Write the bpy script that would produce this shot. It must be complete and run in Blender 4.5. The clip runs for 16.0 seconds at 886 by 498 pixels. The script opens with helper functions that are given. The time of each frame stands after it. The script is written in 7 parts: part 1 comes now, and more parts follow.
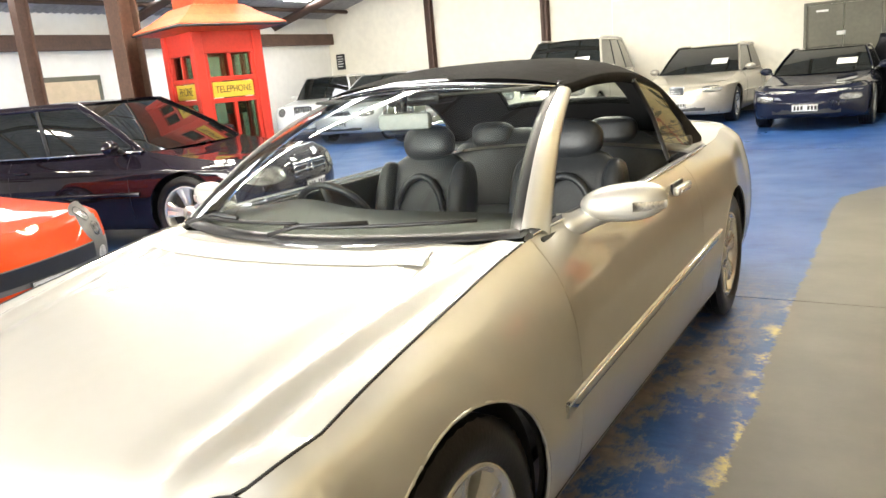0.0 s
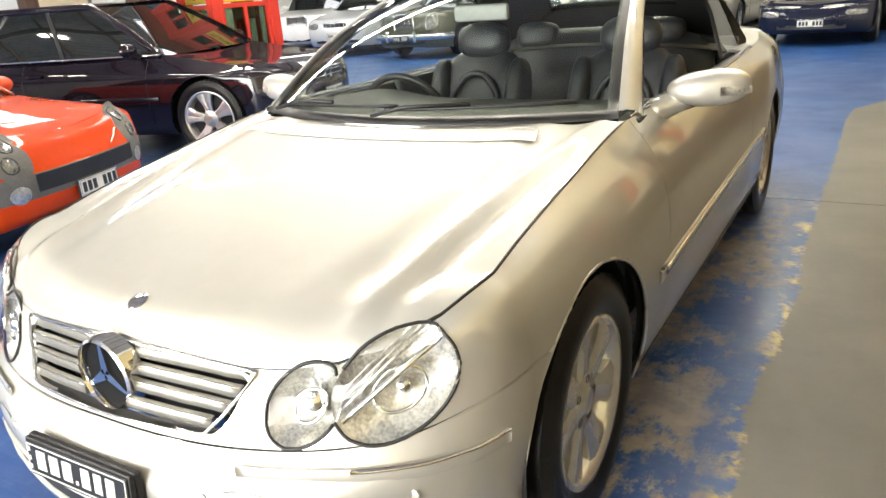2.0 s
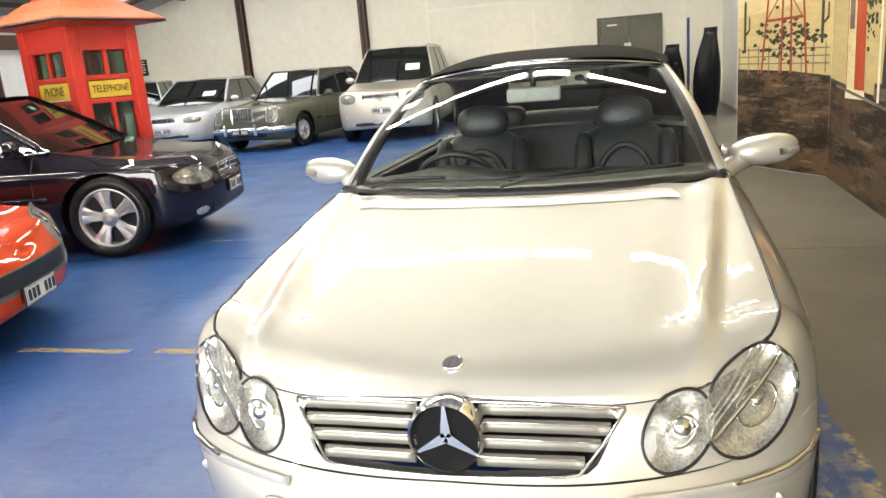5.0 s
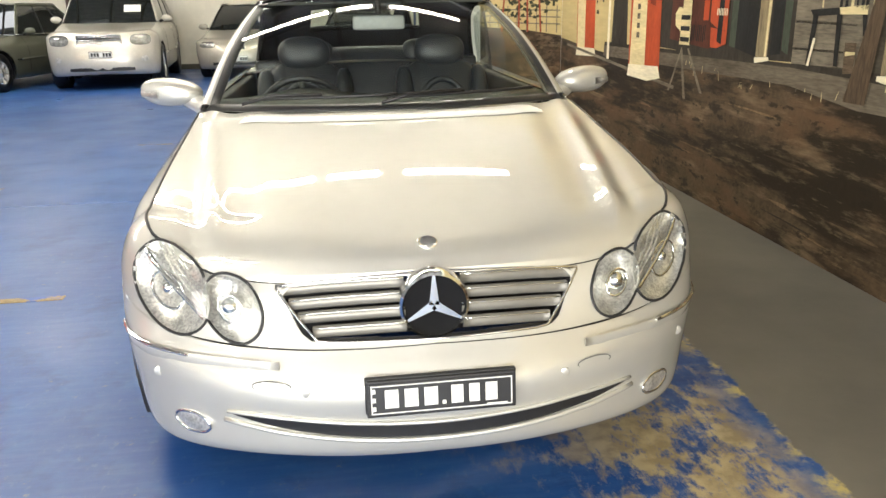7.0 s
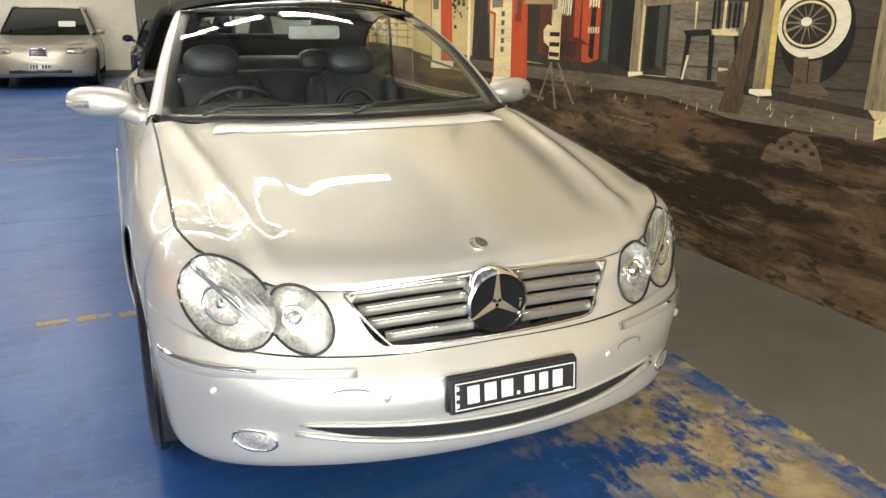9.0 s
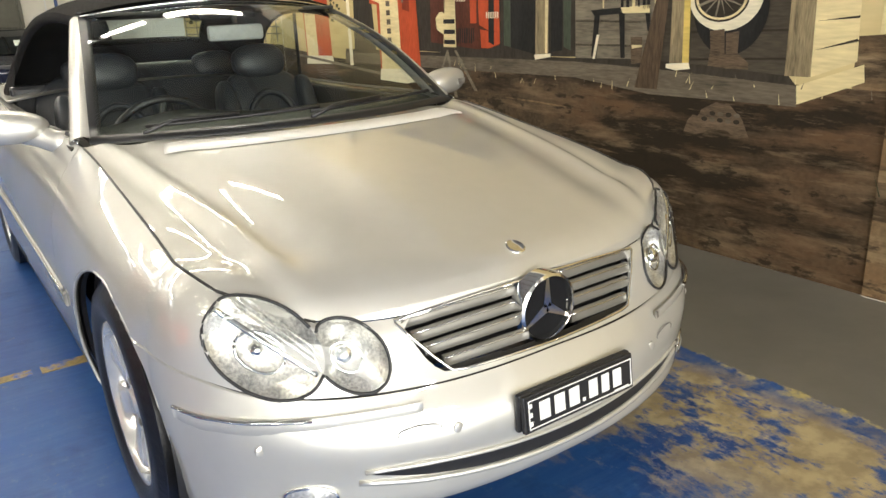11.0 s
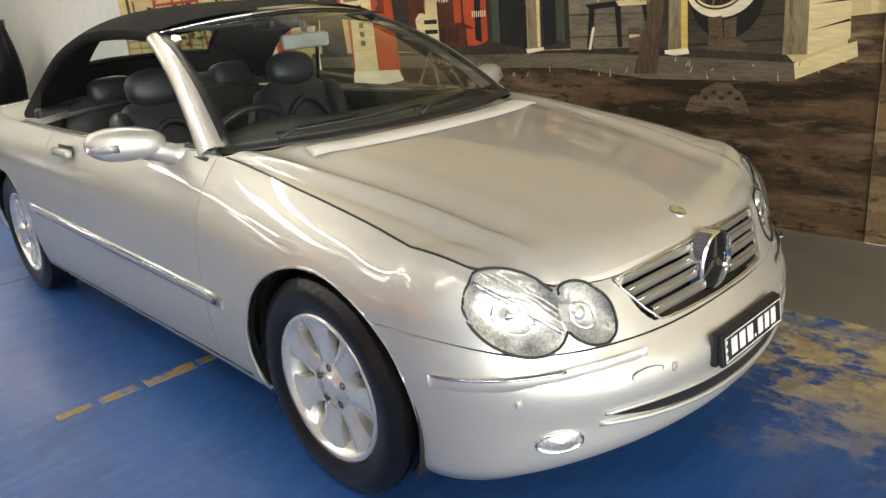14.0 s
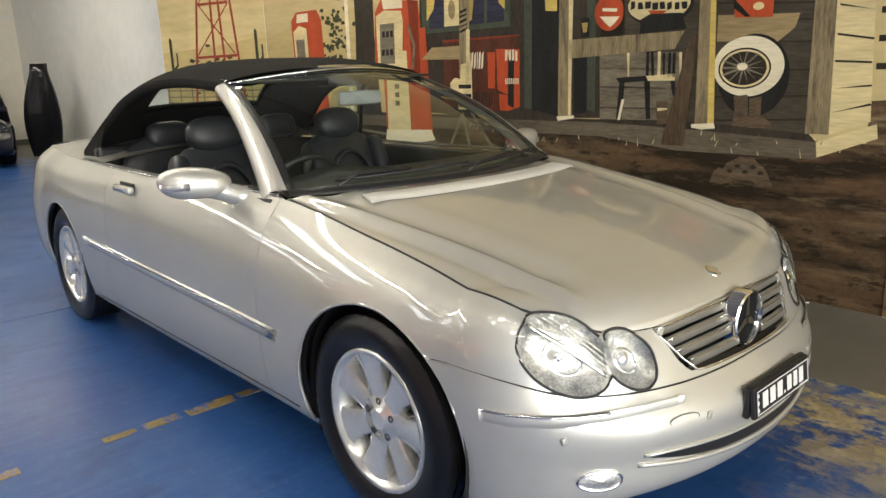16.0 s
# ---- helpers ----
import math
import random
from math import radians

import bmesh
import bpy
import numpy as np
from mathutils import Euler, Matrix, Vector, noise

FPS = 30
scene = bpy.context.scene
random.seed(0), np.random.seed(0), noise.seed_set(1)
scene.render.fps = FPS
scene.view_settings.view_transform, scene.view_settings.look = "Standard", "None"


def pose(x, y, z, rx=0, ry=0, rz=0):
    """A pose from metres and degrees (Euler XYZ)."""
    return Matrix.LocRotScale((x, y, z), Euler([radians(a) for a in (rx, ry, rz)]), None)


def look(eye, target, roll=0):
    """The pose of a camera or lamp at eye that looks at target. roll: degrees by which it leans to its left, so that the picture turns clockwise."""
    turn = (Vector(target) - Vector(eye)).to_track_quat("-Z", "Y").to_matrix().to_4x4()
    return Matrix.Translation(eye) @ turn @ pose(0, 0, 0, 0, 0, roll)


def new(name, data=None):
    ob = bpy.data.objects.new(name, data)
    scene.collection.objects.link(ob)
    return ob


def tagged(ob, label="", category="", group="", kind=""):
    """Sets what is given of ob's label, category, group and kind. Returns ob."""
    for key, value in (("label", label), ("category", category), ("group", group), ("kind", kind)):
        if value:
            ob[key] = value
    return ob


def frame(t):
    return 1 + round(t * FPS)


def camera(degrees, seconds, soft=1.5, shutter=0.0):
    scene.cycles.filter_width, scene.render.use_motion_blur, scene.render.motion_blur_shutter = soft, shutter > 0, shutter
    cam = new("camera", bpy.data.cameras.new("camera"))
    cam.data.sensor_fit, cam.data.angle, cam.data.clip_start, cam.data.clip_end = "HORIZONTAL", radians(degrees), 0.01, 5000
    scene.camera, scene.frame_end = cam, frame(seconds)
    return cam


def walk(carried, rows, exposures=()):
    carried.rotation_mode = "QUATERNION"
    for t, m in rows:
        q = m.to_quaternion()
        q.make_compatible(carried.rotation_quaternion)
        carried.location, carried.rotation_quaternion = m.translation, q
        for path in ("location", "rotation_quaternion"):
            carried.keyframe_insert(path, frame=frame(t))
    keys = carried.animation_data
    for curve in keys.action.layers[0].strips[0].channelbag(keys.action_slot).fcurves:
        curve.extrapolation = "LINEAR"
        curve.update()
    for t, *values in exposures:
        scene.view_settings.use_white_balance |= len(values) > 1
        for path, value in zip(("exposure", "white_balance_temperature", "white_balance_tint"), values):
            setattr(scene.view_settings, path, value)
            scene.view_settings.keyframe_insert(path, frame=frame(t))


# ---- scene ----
cam = camera(61.9, 16.0)
PATH = [
    (0, (1.538, -1.168, 1.34), (0.492, 0.473, 0.881), -5.1),
    (0.5, (1.527, -1.241, 1.32), (0.482, 0.383, 0.8), -3.7),
    (1, (1.479, -1.339, 1.309), (0.547, 0.329, 0.718), -6.1),
    (1.5, (1.412, -1.432, 1.291), (0.49, 0.233, 0.677), -4.8),
    (2, (1.322, -1.496, 1.284), (0.337, 0.112, 0.618), -4.4),
    (2.5, (1.151, -1.532, 1.281), (0.227, 0.144, 0.698), -6.6),
    (3, (0.998, -1.604, 1.293), (0.098, 0.114, 0.807), -4.8),
    (3.2, (0.948, -1.664, 1.294), (0.111, 0.084, 0.798), -5.0),
    (5.3, (0.288, -2.118, 1.332), (-0.109, -0.221, 0.84), -4.0),
    (5.5, (0.23, -2.179, 1.33), (-0.083, -0.271, 0.821), -3.4),
    (6, (0.115, -2.286, 1.307), (-0.069, -0.377, 0.738), -2.2),
    (6.5, (-0.039, -2.29, 1.26), (-0.037, -0.38, 0.667), -2.1),
    (7, (-0.189, -2.275, 1.233), (0.065, -0.39, 0.617), -1.1),
    (7.5, (-0.35, -2.304, 1.227), (0.12, -0.45, 0.644), 1.3),
    (8, (-0.507, -2.325, 1.232), (0.04, -0.488, 0.661), 0.6),
    (8.2, (-0.555, -2.298, 1.224), (0.06, -0.483, 0.652), 0.4),
    (10.3, (-1.029, -2.008, 1.259), (-0.102, -0.346, 0.645), -3.4),
    (10.5, (-1.026, -1.954, 1.256), (-0.04, -0.325, 0.646), -4.8),
    (11, (-1.077, -1.852, 1.239), (0.005, -0.287, 0.622), -2.4),
    (11.5, (-1.227, -1.843, 1.259), (-0.048, -0.357, 0.624), -2.8),
    (12, (-1.354, -1.851, 1.276), (-0.079, -0.444, 0.646), -1.9),
    (12.5, (-1.442, -1.802, 1.277), (-0.215, -0.348, 0.659), -2.9),
    (13, (-1.503, -1.686, 1.27), (-0.32, -0.195, 0.654), -5.0),
    (13.5, (-1.622, -1.615, 1.273), (-0.41, -0.149, 0.656), -4.7),
    (14, (-1.755, -1.562, 1.286), (-0.472, -0.164, 0.654), -5.0),
    (14.5, (-1.85, -1.565, 1.297), (-0.516, -0.174, 0.762), -1.5),
    (15, (-1.932, -1.628, 1.291), (-0.568, -0.254, 0.789), -0.4),
    (15.5, (-1.976, -1.645, 1.298), (-0.633, -0.231, 0.854), -1.9),
    (16, (-1.948, -1.587, 1.294), (-0.642, -0.148, 0.82), -2.0),
]
EXPOSURES = [(0, 1.05), (3, .5), (5.5, .35), (8, .12), (10.5, 0.0), (12.5, -.08), (14.5, -.33), (16, -.38)]
walk(cam, [(t, look(eye, target, roll)) for t, eye, target, roll in PATH], EXPOSURES)
# ---- world and light ----
world = bpy.data.worlds.new("world")
world.use_nodes = True
scene.world = world
wn = world.node_tree.nodes
sky = wn.new("ShaderNodeTexSky")
sky.sky_type, sky.sun_disc, sky.sun_elevation, sky.sun_rotation = "NISHITA", False, radians(50), radians(200)
world.node_tree.links.new(sky.outputs[0], wn["Background"].inputs[0])
wn["Background"].inputs[1].default_value = 0.1


LAMP_W = 34.0
DAY_W = 1100.0


# ---- materials ----
def rgb(c):
    return (c[0], c[1], c[2], 1.0)


def mat(name, color, rough=0.5, metal=0.0, var=0.15, scale=8.0, bump=0.0, bscale=60.0, coat=0.0, rvar=0.0, second=None, spec=0.5, grain=None):
    """A surface with colour variation at two scales, optional relief, and an optional second colour in patches."""
    m = bpy.data.materials.new(name)
    m.use_nodes = True
    nt = m.node_tree
    n, l = nt.nodes, nt.links
    b = n["Principled BSDF"]
    tc = n.new("ShaderNodeTexCoord")
    n1, n2 = n.new("ShaderNodeTexNoise"), n.new("ShaderNodeTexNoise")
    n1.inputs["Scale"].default_value, n1.inputs["Detail"].default_value = scale, 5
    n2.inputs["Scale"].default_value, n2.inputs["Detail"].default_value = scale * 7, 6
    place = tc.outputs["Object"]
    if grain:
        mp = n.new("ShaderNodeMapping")
        mp.inputs["Scale"].default_value = grain
        l.new(place, mp.inputs[0])
        place = mp.outputs[0]
    l.new(place, n1.inputs["Vector"])
    l.new(place, n2.inputs["Vector"])
    add = n.new("ShaderNodeMath")
    add.operation = "ADD"
    l.new(n1.outputs[0], add.inputs[0])
    l.new(n2.outputs[0], add.inputs[1])
    ramp = n.new("ShaderNodeMapRange")
    ramp.inputs[1].default_value, ramp.inputs[2].default_value = 0.7, 1.3
    ramp.inputs[3].default_value, ramp.inputs[4].default_value = 1 - var, 1 + var
    l.new(add.outputs[0], ramp.inputs[0])
    mul = n.new("ShaderNodeMix")
    mul.data_type, mul.blend_type = "RGBA", "MULTIPLY"
    mul.inputs[0].default_value = 1.0
    mul.inputs[6].default_value = rgb(color)
    if second:
        n3 = n.new("ShaderNodeTexNoise")
        n3.inputs["Scale"].default_value, n3.inputs["Detail"].default_value = second[1], 8
        n3.inputs["Roughness"].default_value = 0.65
        l.new(place, n3.inputs["Vector"])
        r3 = n.new("ShaderNodeMapRange")
        r3.inputs[1].default_value, r3.inputs[2].default_value = second[2], second[3]
        l.new(n3.outputs[0], r3.inputs[0])
        mx = n.new("ShaderNodeMix")
        mx.data_type = "RGBA"
        mx.inputs[6].default_value, mx.inputs[7].default_value = rgb(color), rgb(second[0])
        l.new(r3.outputs[0], mx.inputs[0])
        l.new(mx.outputs[2], mul.inputs[6])
    l.new(ramp.outputs[0], mul.inputs[7])
    l.new(mul.outputs[2], b.inputs["Base Color"])
    b.inputs["Roughness"].default_value, b.inputs["Metallic"].default_value = rough, metal
    b.inputs["Specular IOR Level"].default_value = spec
    b.inputs["Coat Weight"].default_value = coat
    b.inputs["Coat Roughness"].default_value = 0.04
    if rvar:
        rr = n.new("ShaderNodeMapRange")
        rr.inputs[1].default_value, rr.inputs[2].default_value = 0.35, 0.65
        rr.inputs[3].default_value, rr.inputs[4].default_value = max(0.02, rough - rvar), min(1, rough + rvar)
        l.new(n1.outputs[0], rr.inputs[0])
        l.new(rr.outputs[0], b.inputs["Roughness"])
    if bump:
        nb = n.new("ShaderNodeTexNoise")
        nb.inputs["Scale"].default_value, nb.inputs["Detail"].default_value = bscale, 4
        l.new(tc.outputs["Object"], nb.inputs["Vector"])
        bm_ = n.new("ShaderNodeBump")
        bm_.inputs["Strength"].default_value, bm_.inputs["Distance"].default_value = bump, 0.01
        l.new(nb.outputs[0], bm_.inputs["Height"])
        l.new(bm_.outputs[0], b.inputs["Normal"])
    return m


def glow(name, color, strength):
    m = bpy.data.materials.new(name)
    m.use_nodes = True
    b = m.node_tree.nodes["Principled BSDF"]
    b.inputs["Base Color"].default_value = rgb(color)
    b.inputs["Emission Color"].default_value = rgb(color)
    b.inputs["Emission Strength"].default_value = strength
    return m


def sheen(n, l, f0):
    """How much a smooth coat mirrors: f0 head on, all at grazing angles."""
    lw, pw, ma = n.new("ShaderNodeLayerWeight"), n.new("ShaderNodeMath"), n.new("ShaderNodeMath")
    lw.inputs[0].default_value = 0.5
    pw.operation, ma.operation = "POWER", "MULTIPLY_ADD"
    l.new(lw.outputs["Facing"], pw.inputs[0])
    pw.inputs[1].default_value = 5.0
    l.new(pw.outputs[0], ma.inputs[0])
    ma.inputs[1].default_value, ma.inputs[2].default_value = 1 - f0, f0
    return ma.outputs[0]


def glass(name, color=(0.9, 0.95, 0.93), rough=0.0, mix=0.9):
    """Thin pane: mostly clear, with a mirror's gloss that grows at grazing angles."""
    m = bpy.data.materials.new(name)
    m.use_nodes = True
    nt = m.node_tree
    n, l = nt.nodes, nt.links
    n.remove(n["Principled BSDF"])
    tr, gl, ms = n.new("ShaderNodeBsdfTransparent"), n.new("ShaderNodeBsdfGlossy"), n.new("ShaderNodeMixShader")
    tr.inputs[0].default_value = rgb(color)
    gl.inputs["Roughness"].default_value = rough
    l.new(sheen(n, l, .045), ms.inputs[0])
    l.new(tr.outputs[0], ms.inputs[1])
    l.new(gl.outputs[0], ms.inputs[2])
    l.new(ms.outputs[0], n["Material Output"].inputs[0])
    return m


def paint(name, color, metal=0.0, rough=0.35, flake=0.06, ior=1.6, spec=0.5):
    m = mat(name, color, rough=rough, metal=metal, var=flake, scale=3.0, spec=spec)
    # clear lacquer over the colour: a sharp mirror that grows at grazing angles
    nt = m.node_tree
    n, l = nt.nodes, nt.links
    gl, ms = n.new("ShaderNodeBsdfGlossy"), n.new("ShaderNodeMixShader")
    gl.inputs["Roughness"].default_value = 0.012
    l.new(sheen(n, l, ((ior - 1) / (ior + 1)) ** 2), ms.inputs[0])
    l.new(n["Principled BSDF"].outputs[0], ms.inputs[1])
    l.new(gl.outputs[0], ms.inputs[2])
    l.new(ms.outputs[0], n["Material Output"].inputs[0])
    return m


# ---- mesh helpers ----
def mesh_of(name, verts, faces, material, smooth=True):
    me = bpy.data.meshes.new(name)
    me.from_pydata([tuple(v) for v in verts], [], faces)
    me.update()
    if smooth:
        me.polygons.foreach_set("use_smooth", [True] * len(me.polygons))
    if material:
        me.materials.append(material)
    return me


def put(name, verts, faces, material, parent=None, label="", smooth=True):
    ob = new(name, mesh_of(name, verts, faces, material, smooth))
    if parent:
        ob.parent = parent
    if label:
        tagged(ob, label)
    return ob


def part(name, bm, material, parent=None, label="", smooth=False):
    me = bpy.data.meshes.new(name)
    bmesh.ops.recalc_face_normals(bm, faces=bm.faces)
    bm.to_mesh(me)
    bm.free()
    if smooth:
        me.polygons.foreach_set("use_smooth", [True] * len(me.polygons))
        me.set_sharp_from_angle(angle=radians(40))
    if material:
        me.materials.append(material)
    ob = new(name, me)
    if parent:
        ob.parent = parent
    if label:
        tagged(ob, label)
    return ob


def box(bm, x0, x1, y0, y1, z0, z1, bevel=0.0, m=None):
    r = bmesh.ops.create_cube(bm, size=1.0)
    vs = r["verts"]
    bmesh.ops.scale(bm, vec=(x1 - x0, y1 - y0, z1 - z0), verts=vs)
    bmesh.ops.translate(bm, vec=((x0 + x1) / 2, (y0 + y1) / 2, (z0 + z1) / 2), verts=vs)
    if bevel:
        es = list({e for v in vs for e in v.link_edges})
        out = bmesh.ops.bevel(bm, geom=es, offset=bevel, segments=2, affect="EDGES", profile=0.5)
        vs = list({v for f in out["faces"] for v in f.verts} | {v for v in vs if v.is_valid})
    if m is not None:
        bmesh.ops.transform(bm, matrix=m, verts=vs)
    return vs


def boxpart(name, x0, x1, y0, y1, z0, z1, material, parent=None, bevel=0.004, label="", m=None):
    bm = bmesh.new()
    box(bm, x0, x1, y0, y1, z0, z1, bevel, m)
    return part(name, bm, material, parent, label)


def tube(name, pts, r, material, parent=None, sides=8, label="", closed=False, flat=1.0):
    """A round bar along points; flat squeezes it along z."""
    pts = [Vector(p) for p in pts]
    n = len(pts)
    verts, faces = [], []
    for i, p in enumerate(pts):
        a = pts[(i - 1) % n] if closed or i > 0 else p
        b = pts[(i + 1) % n] if closed or i < n - 1 else p
        d = (b - a).normalized()
        up = Vector((0, 0, 1)) if abs(d.z) < 0.95 else Vector((1, 0, 0))
        s = d.cross(up).normalized()
        u = s.cross(d)
        rr = r[i] if isinstance(r, (list, tuple)) else r
        for k in range(sides):
            a_ = 2 * math.pi * k / sides
            verts.append(p + s * math.cos(a_) * rr + u * math.sin(a_) * rr * flat)
    for i in range(n if closed else n - 1):
        j = (i + 1) % n
        for k in range(sides):
            k2 = (k + 1) % sides
            faces.append((i * sides + k, i * sides + k2, j * sides + k2, j * sides + k))
    if not closed:
        faces.append(tuple(range(sides))[::-1])
        faces.append(tuple((n - 1) * sides + k for k in range(sides)))
    return put(name, verts, faces, material, parent, label)


def lathe(bm, profile, seg=32, axis="x", centre=(0, 0, 0)):
    """Spins a profile of (along, radius) pairs round an axis."""
    rings = []
    for a, r in profile:
        ring = []
        for k in range(seg):
            t = 2 * math.pi * k / seg
            c, s = math.cos(t) * r, math.sin(t) * r
            p = (a, c, s) if axis == "x" else (c, a, s) if axis == "y" else (c, s, a)
            ring.append(bm.verts.new((p[0] + centre[0], p[1] + centre[1], p[2] + centre[2])))
        rings.append(ring)
    for i in range(len(rings) - 1):
        for k in range(seg):
            k2 = (k + 1) % seg
            bm.faces.new((rings[i][k], rings[i][k2], rings[i + 1][k2], rings[i + 1][k]))
    return rings


def curve(nodes, t):
    """Smooth interpolation through (t, value) nodes."""
    xs = [a for a, _ in nodes]
    if t <= xs[0]:
        return nodes[0][1]
    if t >= xs[-1]:
        return nodes[-1][1]
    i = max(k for k in range(len(xs) - 1) if xs[k] <= t)
    p1, p2 = nodes[i], nodes[i + 1]
    p0 = nodes[i - 1] if i > 0 else p1
    p3 = nodes[i + 2] if i + 2 < len(nodes) else p2
    h = p2[0] - p1[0]
    m1 = (p2[1] - p0[1]) / (p2[0] - p0[0]) * h
    m2 = (p3[1] - p1[1]) / (p3[0] - p1[0]) * h
    s = (t - p1[0]) / h
    return (2 * s**3 - 3 * s**2 + 1) * p1[1] + (s**3 - 2 * s**2 + s) * m1 + (-2 * s**3 + 3 * s**2) * p2[1] + (s**3 - s**2) * m2
# ---- materials of the place ----
M_SILVER = paint("silver_paint", (0.59, 0.58, 0.53), metal=0.6, rough=0.48, flake=0.02, ior=2.3)
M_BLACK = mat("black_trim", (0.012, 0.012, 0.013), rough=0.45, var=0.2)
M_RUBBER = mat("tyre_rubber", (0.006, 0.006, 0.0065), rough=0.34, var=0.3, scale=20, bump=0.1, bscale=120, spec=0.45)
M_ALLOY = mat("alloy", (0.78, 0.775, 0.75), rough=0.22, metal=0.7, var=0.08)
M_CHROME = mat("chrome", (0.82, 0.82, 0.8), rough=0.08, metal=1.0, var=0.03)
M_SOFTTOP = mat("soft_top_fabric", (0.018, 0.017, 0.016), rough=0.95, var=0.25, scale=30, bump=0.3, bscale=400, spec=0.15)
M_LEATHER = mat("grey_leather", (0.025, 0.028, 0.032), rough=0.38, var=0.2, scale=14, bump=0.2, bscale=180)
M_MIRRORBACK = mat("grey_mirror_shell", (0.30, 0.31, 0.30), rough=0.5, var=0.1)
M_DASH = mat("dash_plastic", (0.024, 0.026, 0.020), rough=0.6, var=0.15, bump=0.2, bscale=300)
M_GLASS = glass("clear_glass", (0.80, 0.86, 0.82))
M_LENS = glass("lamp_lens", (0.95, 0.96, 0.95))
M_TINT = mat("dark_window", (0.010, 0.012, 0.012), rough=0.02, var=0.1, spec=1.0)
M_REFLECT = mat("lamp_reflector", (0.60, 0.59, 0.56), rough=0.3, metal=0.75, var=0.5, scale=22)
M_LAMPGLASS = mat("smoky_lamp_glass", (0.30, 0.30, 0.29), rough=0.08, metal=0.6, var=0.8, scale=16)
M_WHITE = mat("white_plastic", (0.75, 0.75, 0.72), rough=0.5, var=0.05)
M_PLATE = mat("black_plate", (0.015, 0.015, 0.016), rough=0.35, var=0.1)
M_SHUT = mat("shut_line_grey", (0.16, 0.16, 0.15), rough=0.5, var=0.1)
M_AMBER = mat("amber", (0.5, 0.16, 0.02), rough=0.2, var=0.1)


# ---- a lofted car body ----
class Body:
    """Body skin: level lines that wrap from the nose's middle along one side to the tail's middle."""

    def __init__(self, lines, yf, yr, hood, cowl, deck, deck0, step=0.035, sub=4, nf=36, ridge=0.0):
        self.lines, self.yf, self.yr, self.hood, self.cowl, self.deck, self.deck0, self.ridge = lines, yf, yr, hood, cowl, deck, deck0, ridge
        ns = max(4, round((yr - yf) / step))
        us = [("f", (i / nf) ** 1.0 * math.pi / 2) for i in range(nf)]
        us += [("s", yf + (yr - yf) * i / ns) for i in range(ns + 1)]
        us += [("r", math.pi / 2 * (1 - (i + 1) / nf)) for i in range(nf)]
        self.us, self.nf, self.ns = us, nf, ns
        nl = len(lines)
        self.nv = (nl - 1) * sub + 1
        raw = [[self.line(ln, u) for u in us] for ln in lines]
        self.grid = []
        for k in range(self.nv):
            v = k / sub
            row = []
            for i in range(len(us)):
                row.append(Vector([curve([(j, raw[j][i][c]) for j in range(nl)], v) for c in range(3)]))
            self.grid.append(row)
        self.sub = sub

    def line(self, ln, u):
        kind, t = u
        if kind == "s":
            return (curve(ln["w"], t), t, curve(ln["z"], t))
        front = kind == "f"
        n = ln.get("n", 2.1) if front else ln.get("nr", 2.6)
        ye = self.yf if front else self.yr
        tip = ln["f"] if front else ln["r"]
        s, c = math.sin(t) ** (2 / n), max(0.0, math.cos(t)) ** (2 / n)
        w, ze = curve(ln["w"], ye), curve(ln["z"], ye)
        zs = ln["nz"] if front else ln["rz"]
        q = s
        z = curve([*zs, (1.0, ze)], q)
        return (w * s, ye - (ye - tip) * c, z)

    def top(self, i, n=14):
        """A row of the bonnet or the deck, from the middle out to the top line."""
        e = self.grid[-1][i]
        front = i <= self.nf + self.ns // 2
        nodes = self.hood if front else self.deck
        bulge = self.cowl * (e.x / 0.7) ** 2 if front else 0.0
        yc = max(e.y - bulge, self.grid[-1][0].y)
        zc = curve(nodes, yc)
        row = []
        for k in range(n + 1):
            s = k / n
            x = e.x * s
            y = yc + (e.y - yc) * s * s
            z = zc + (e.z - zc) * s**2.2
            if self.ridge and front:
                fade = min(1, max(0, (y + 0.60) / 0.22)) * (1 - s**10)
                xr = 0.50 + 0.13 * (y + 0.6)
                for dx, amp, sg in ((0, 1.0, 0.024), (0.055, -0.8, 0.026), (-0.075, -0.35, 0.04), (-0.16, 0.25, 0.05)):
                    z += self.ridge * amp * fade * math.exp(-(((x - xr - dx) / sg) ** 2))
            row.append(Vector((x, y, z)))
        return row

    def front_y(self, x, z):
        """The y of the skin in front at that x and height."""
        x = abs(x)
        best = []
        for row in self.grid:
            for p in row[: self.nf + 8]:
                d = (p.x - x) ** 2 + (p.z - z) ** 2
                best.append((d, p.y))
        best.sort(key=lambda a: a[0])
        ws = [(1 / (d + 1e-5), y) for d, y in best[:4]]
        return sum(w * y for w, y in ws) / sum(w for w, y in ws)

    def side_x(self, y, z):
        best = sorted((((p.y - y) ** 2 + (p.z - z) ** 2), p.x) for row in self.grid for p in row[self.nf - 6 : self.nf + self.ns + 6])[:4]
        ws = [(1 / (d + 1e-5), x) for d, x in best]
        return sum(w * x for w, x in ws) / sum(w for w, x in ws)


def normals_of(rows):
    out = []
    nr, nc = len(rows), len(rows[0])
    for a in range(nr):
        line = []
        for b in range(nc):
            du = rows[a][min(b + 1, nc - 1)] - rows[a][max(b - 1, 0)]
            dv = rows[min(a + 1, nr - 1)][b] - rows[max(a - 1, 0)][b]
            n = du.cross(dv)
            line.append(n.normalized() if n.length > 1e-9 else Vector((0, 0, 1)))
        out.append(line)
    return out


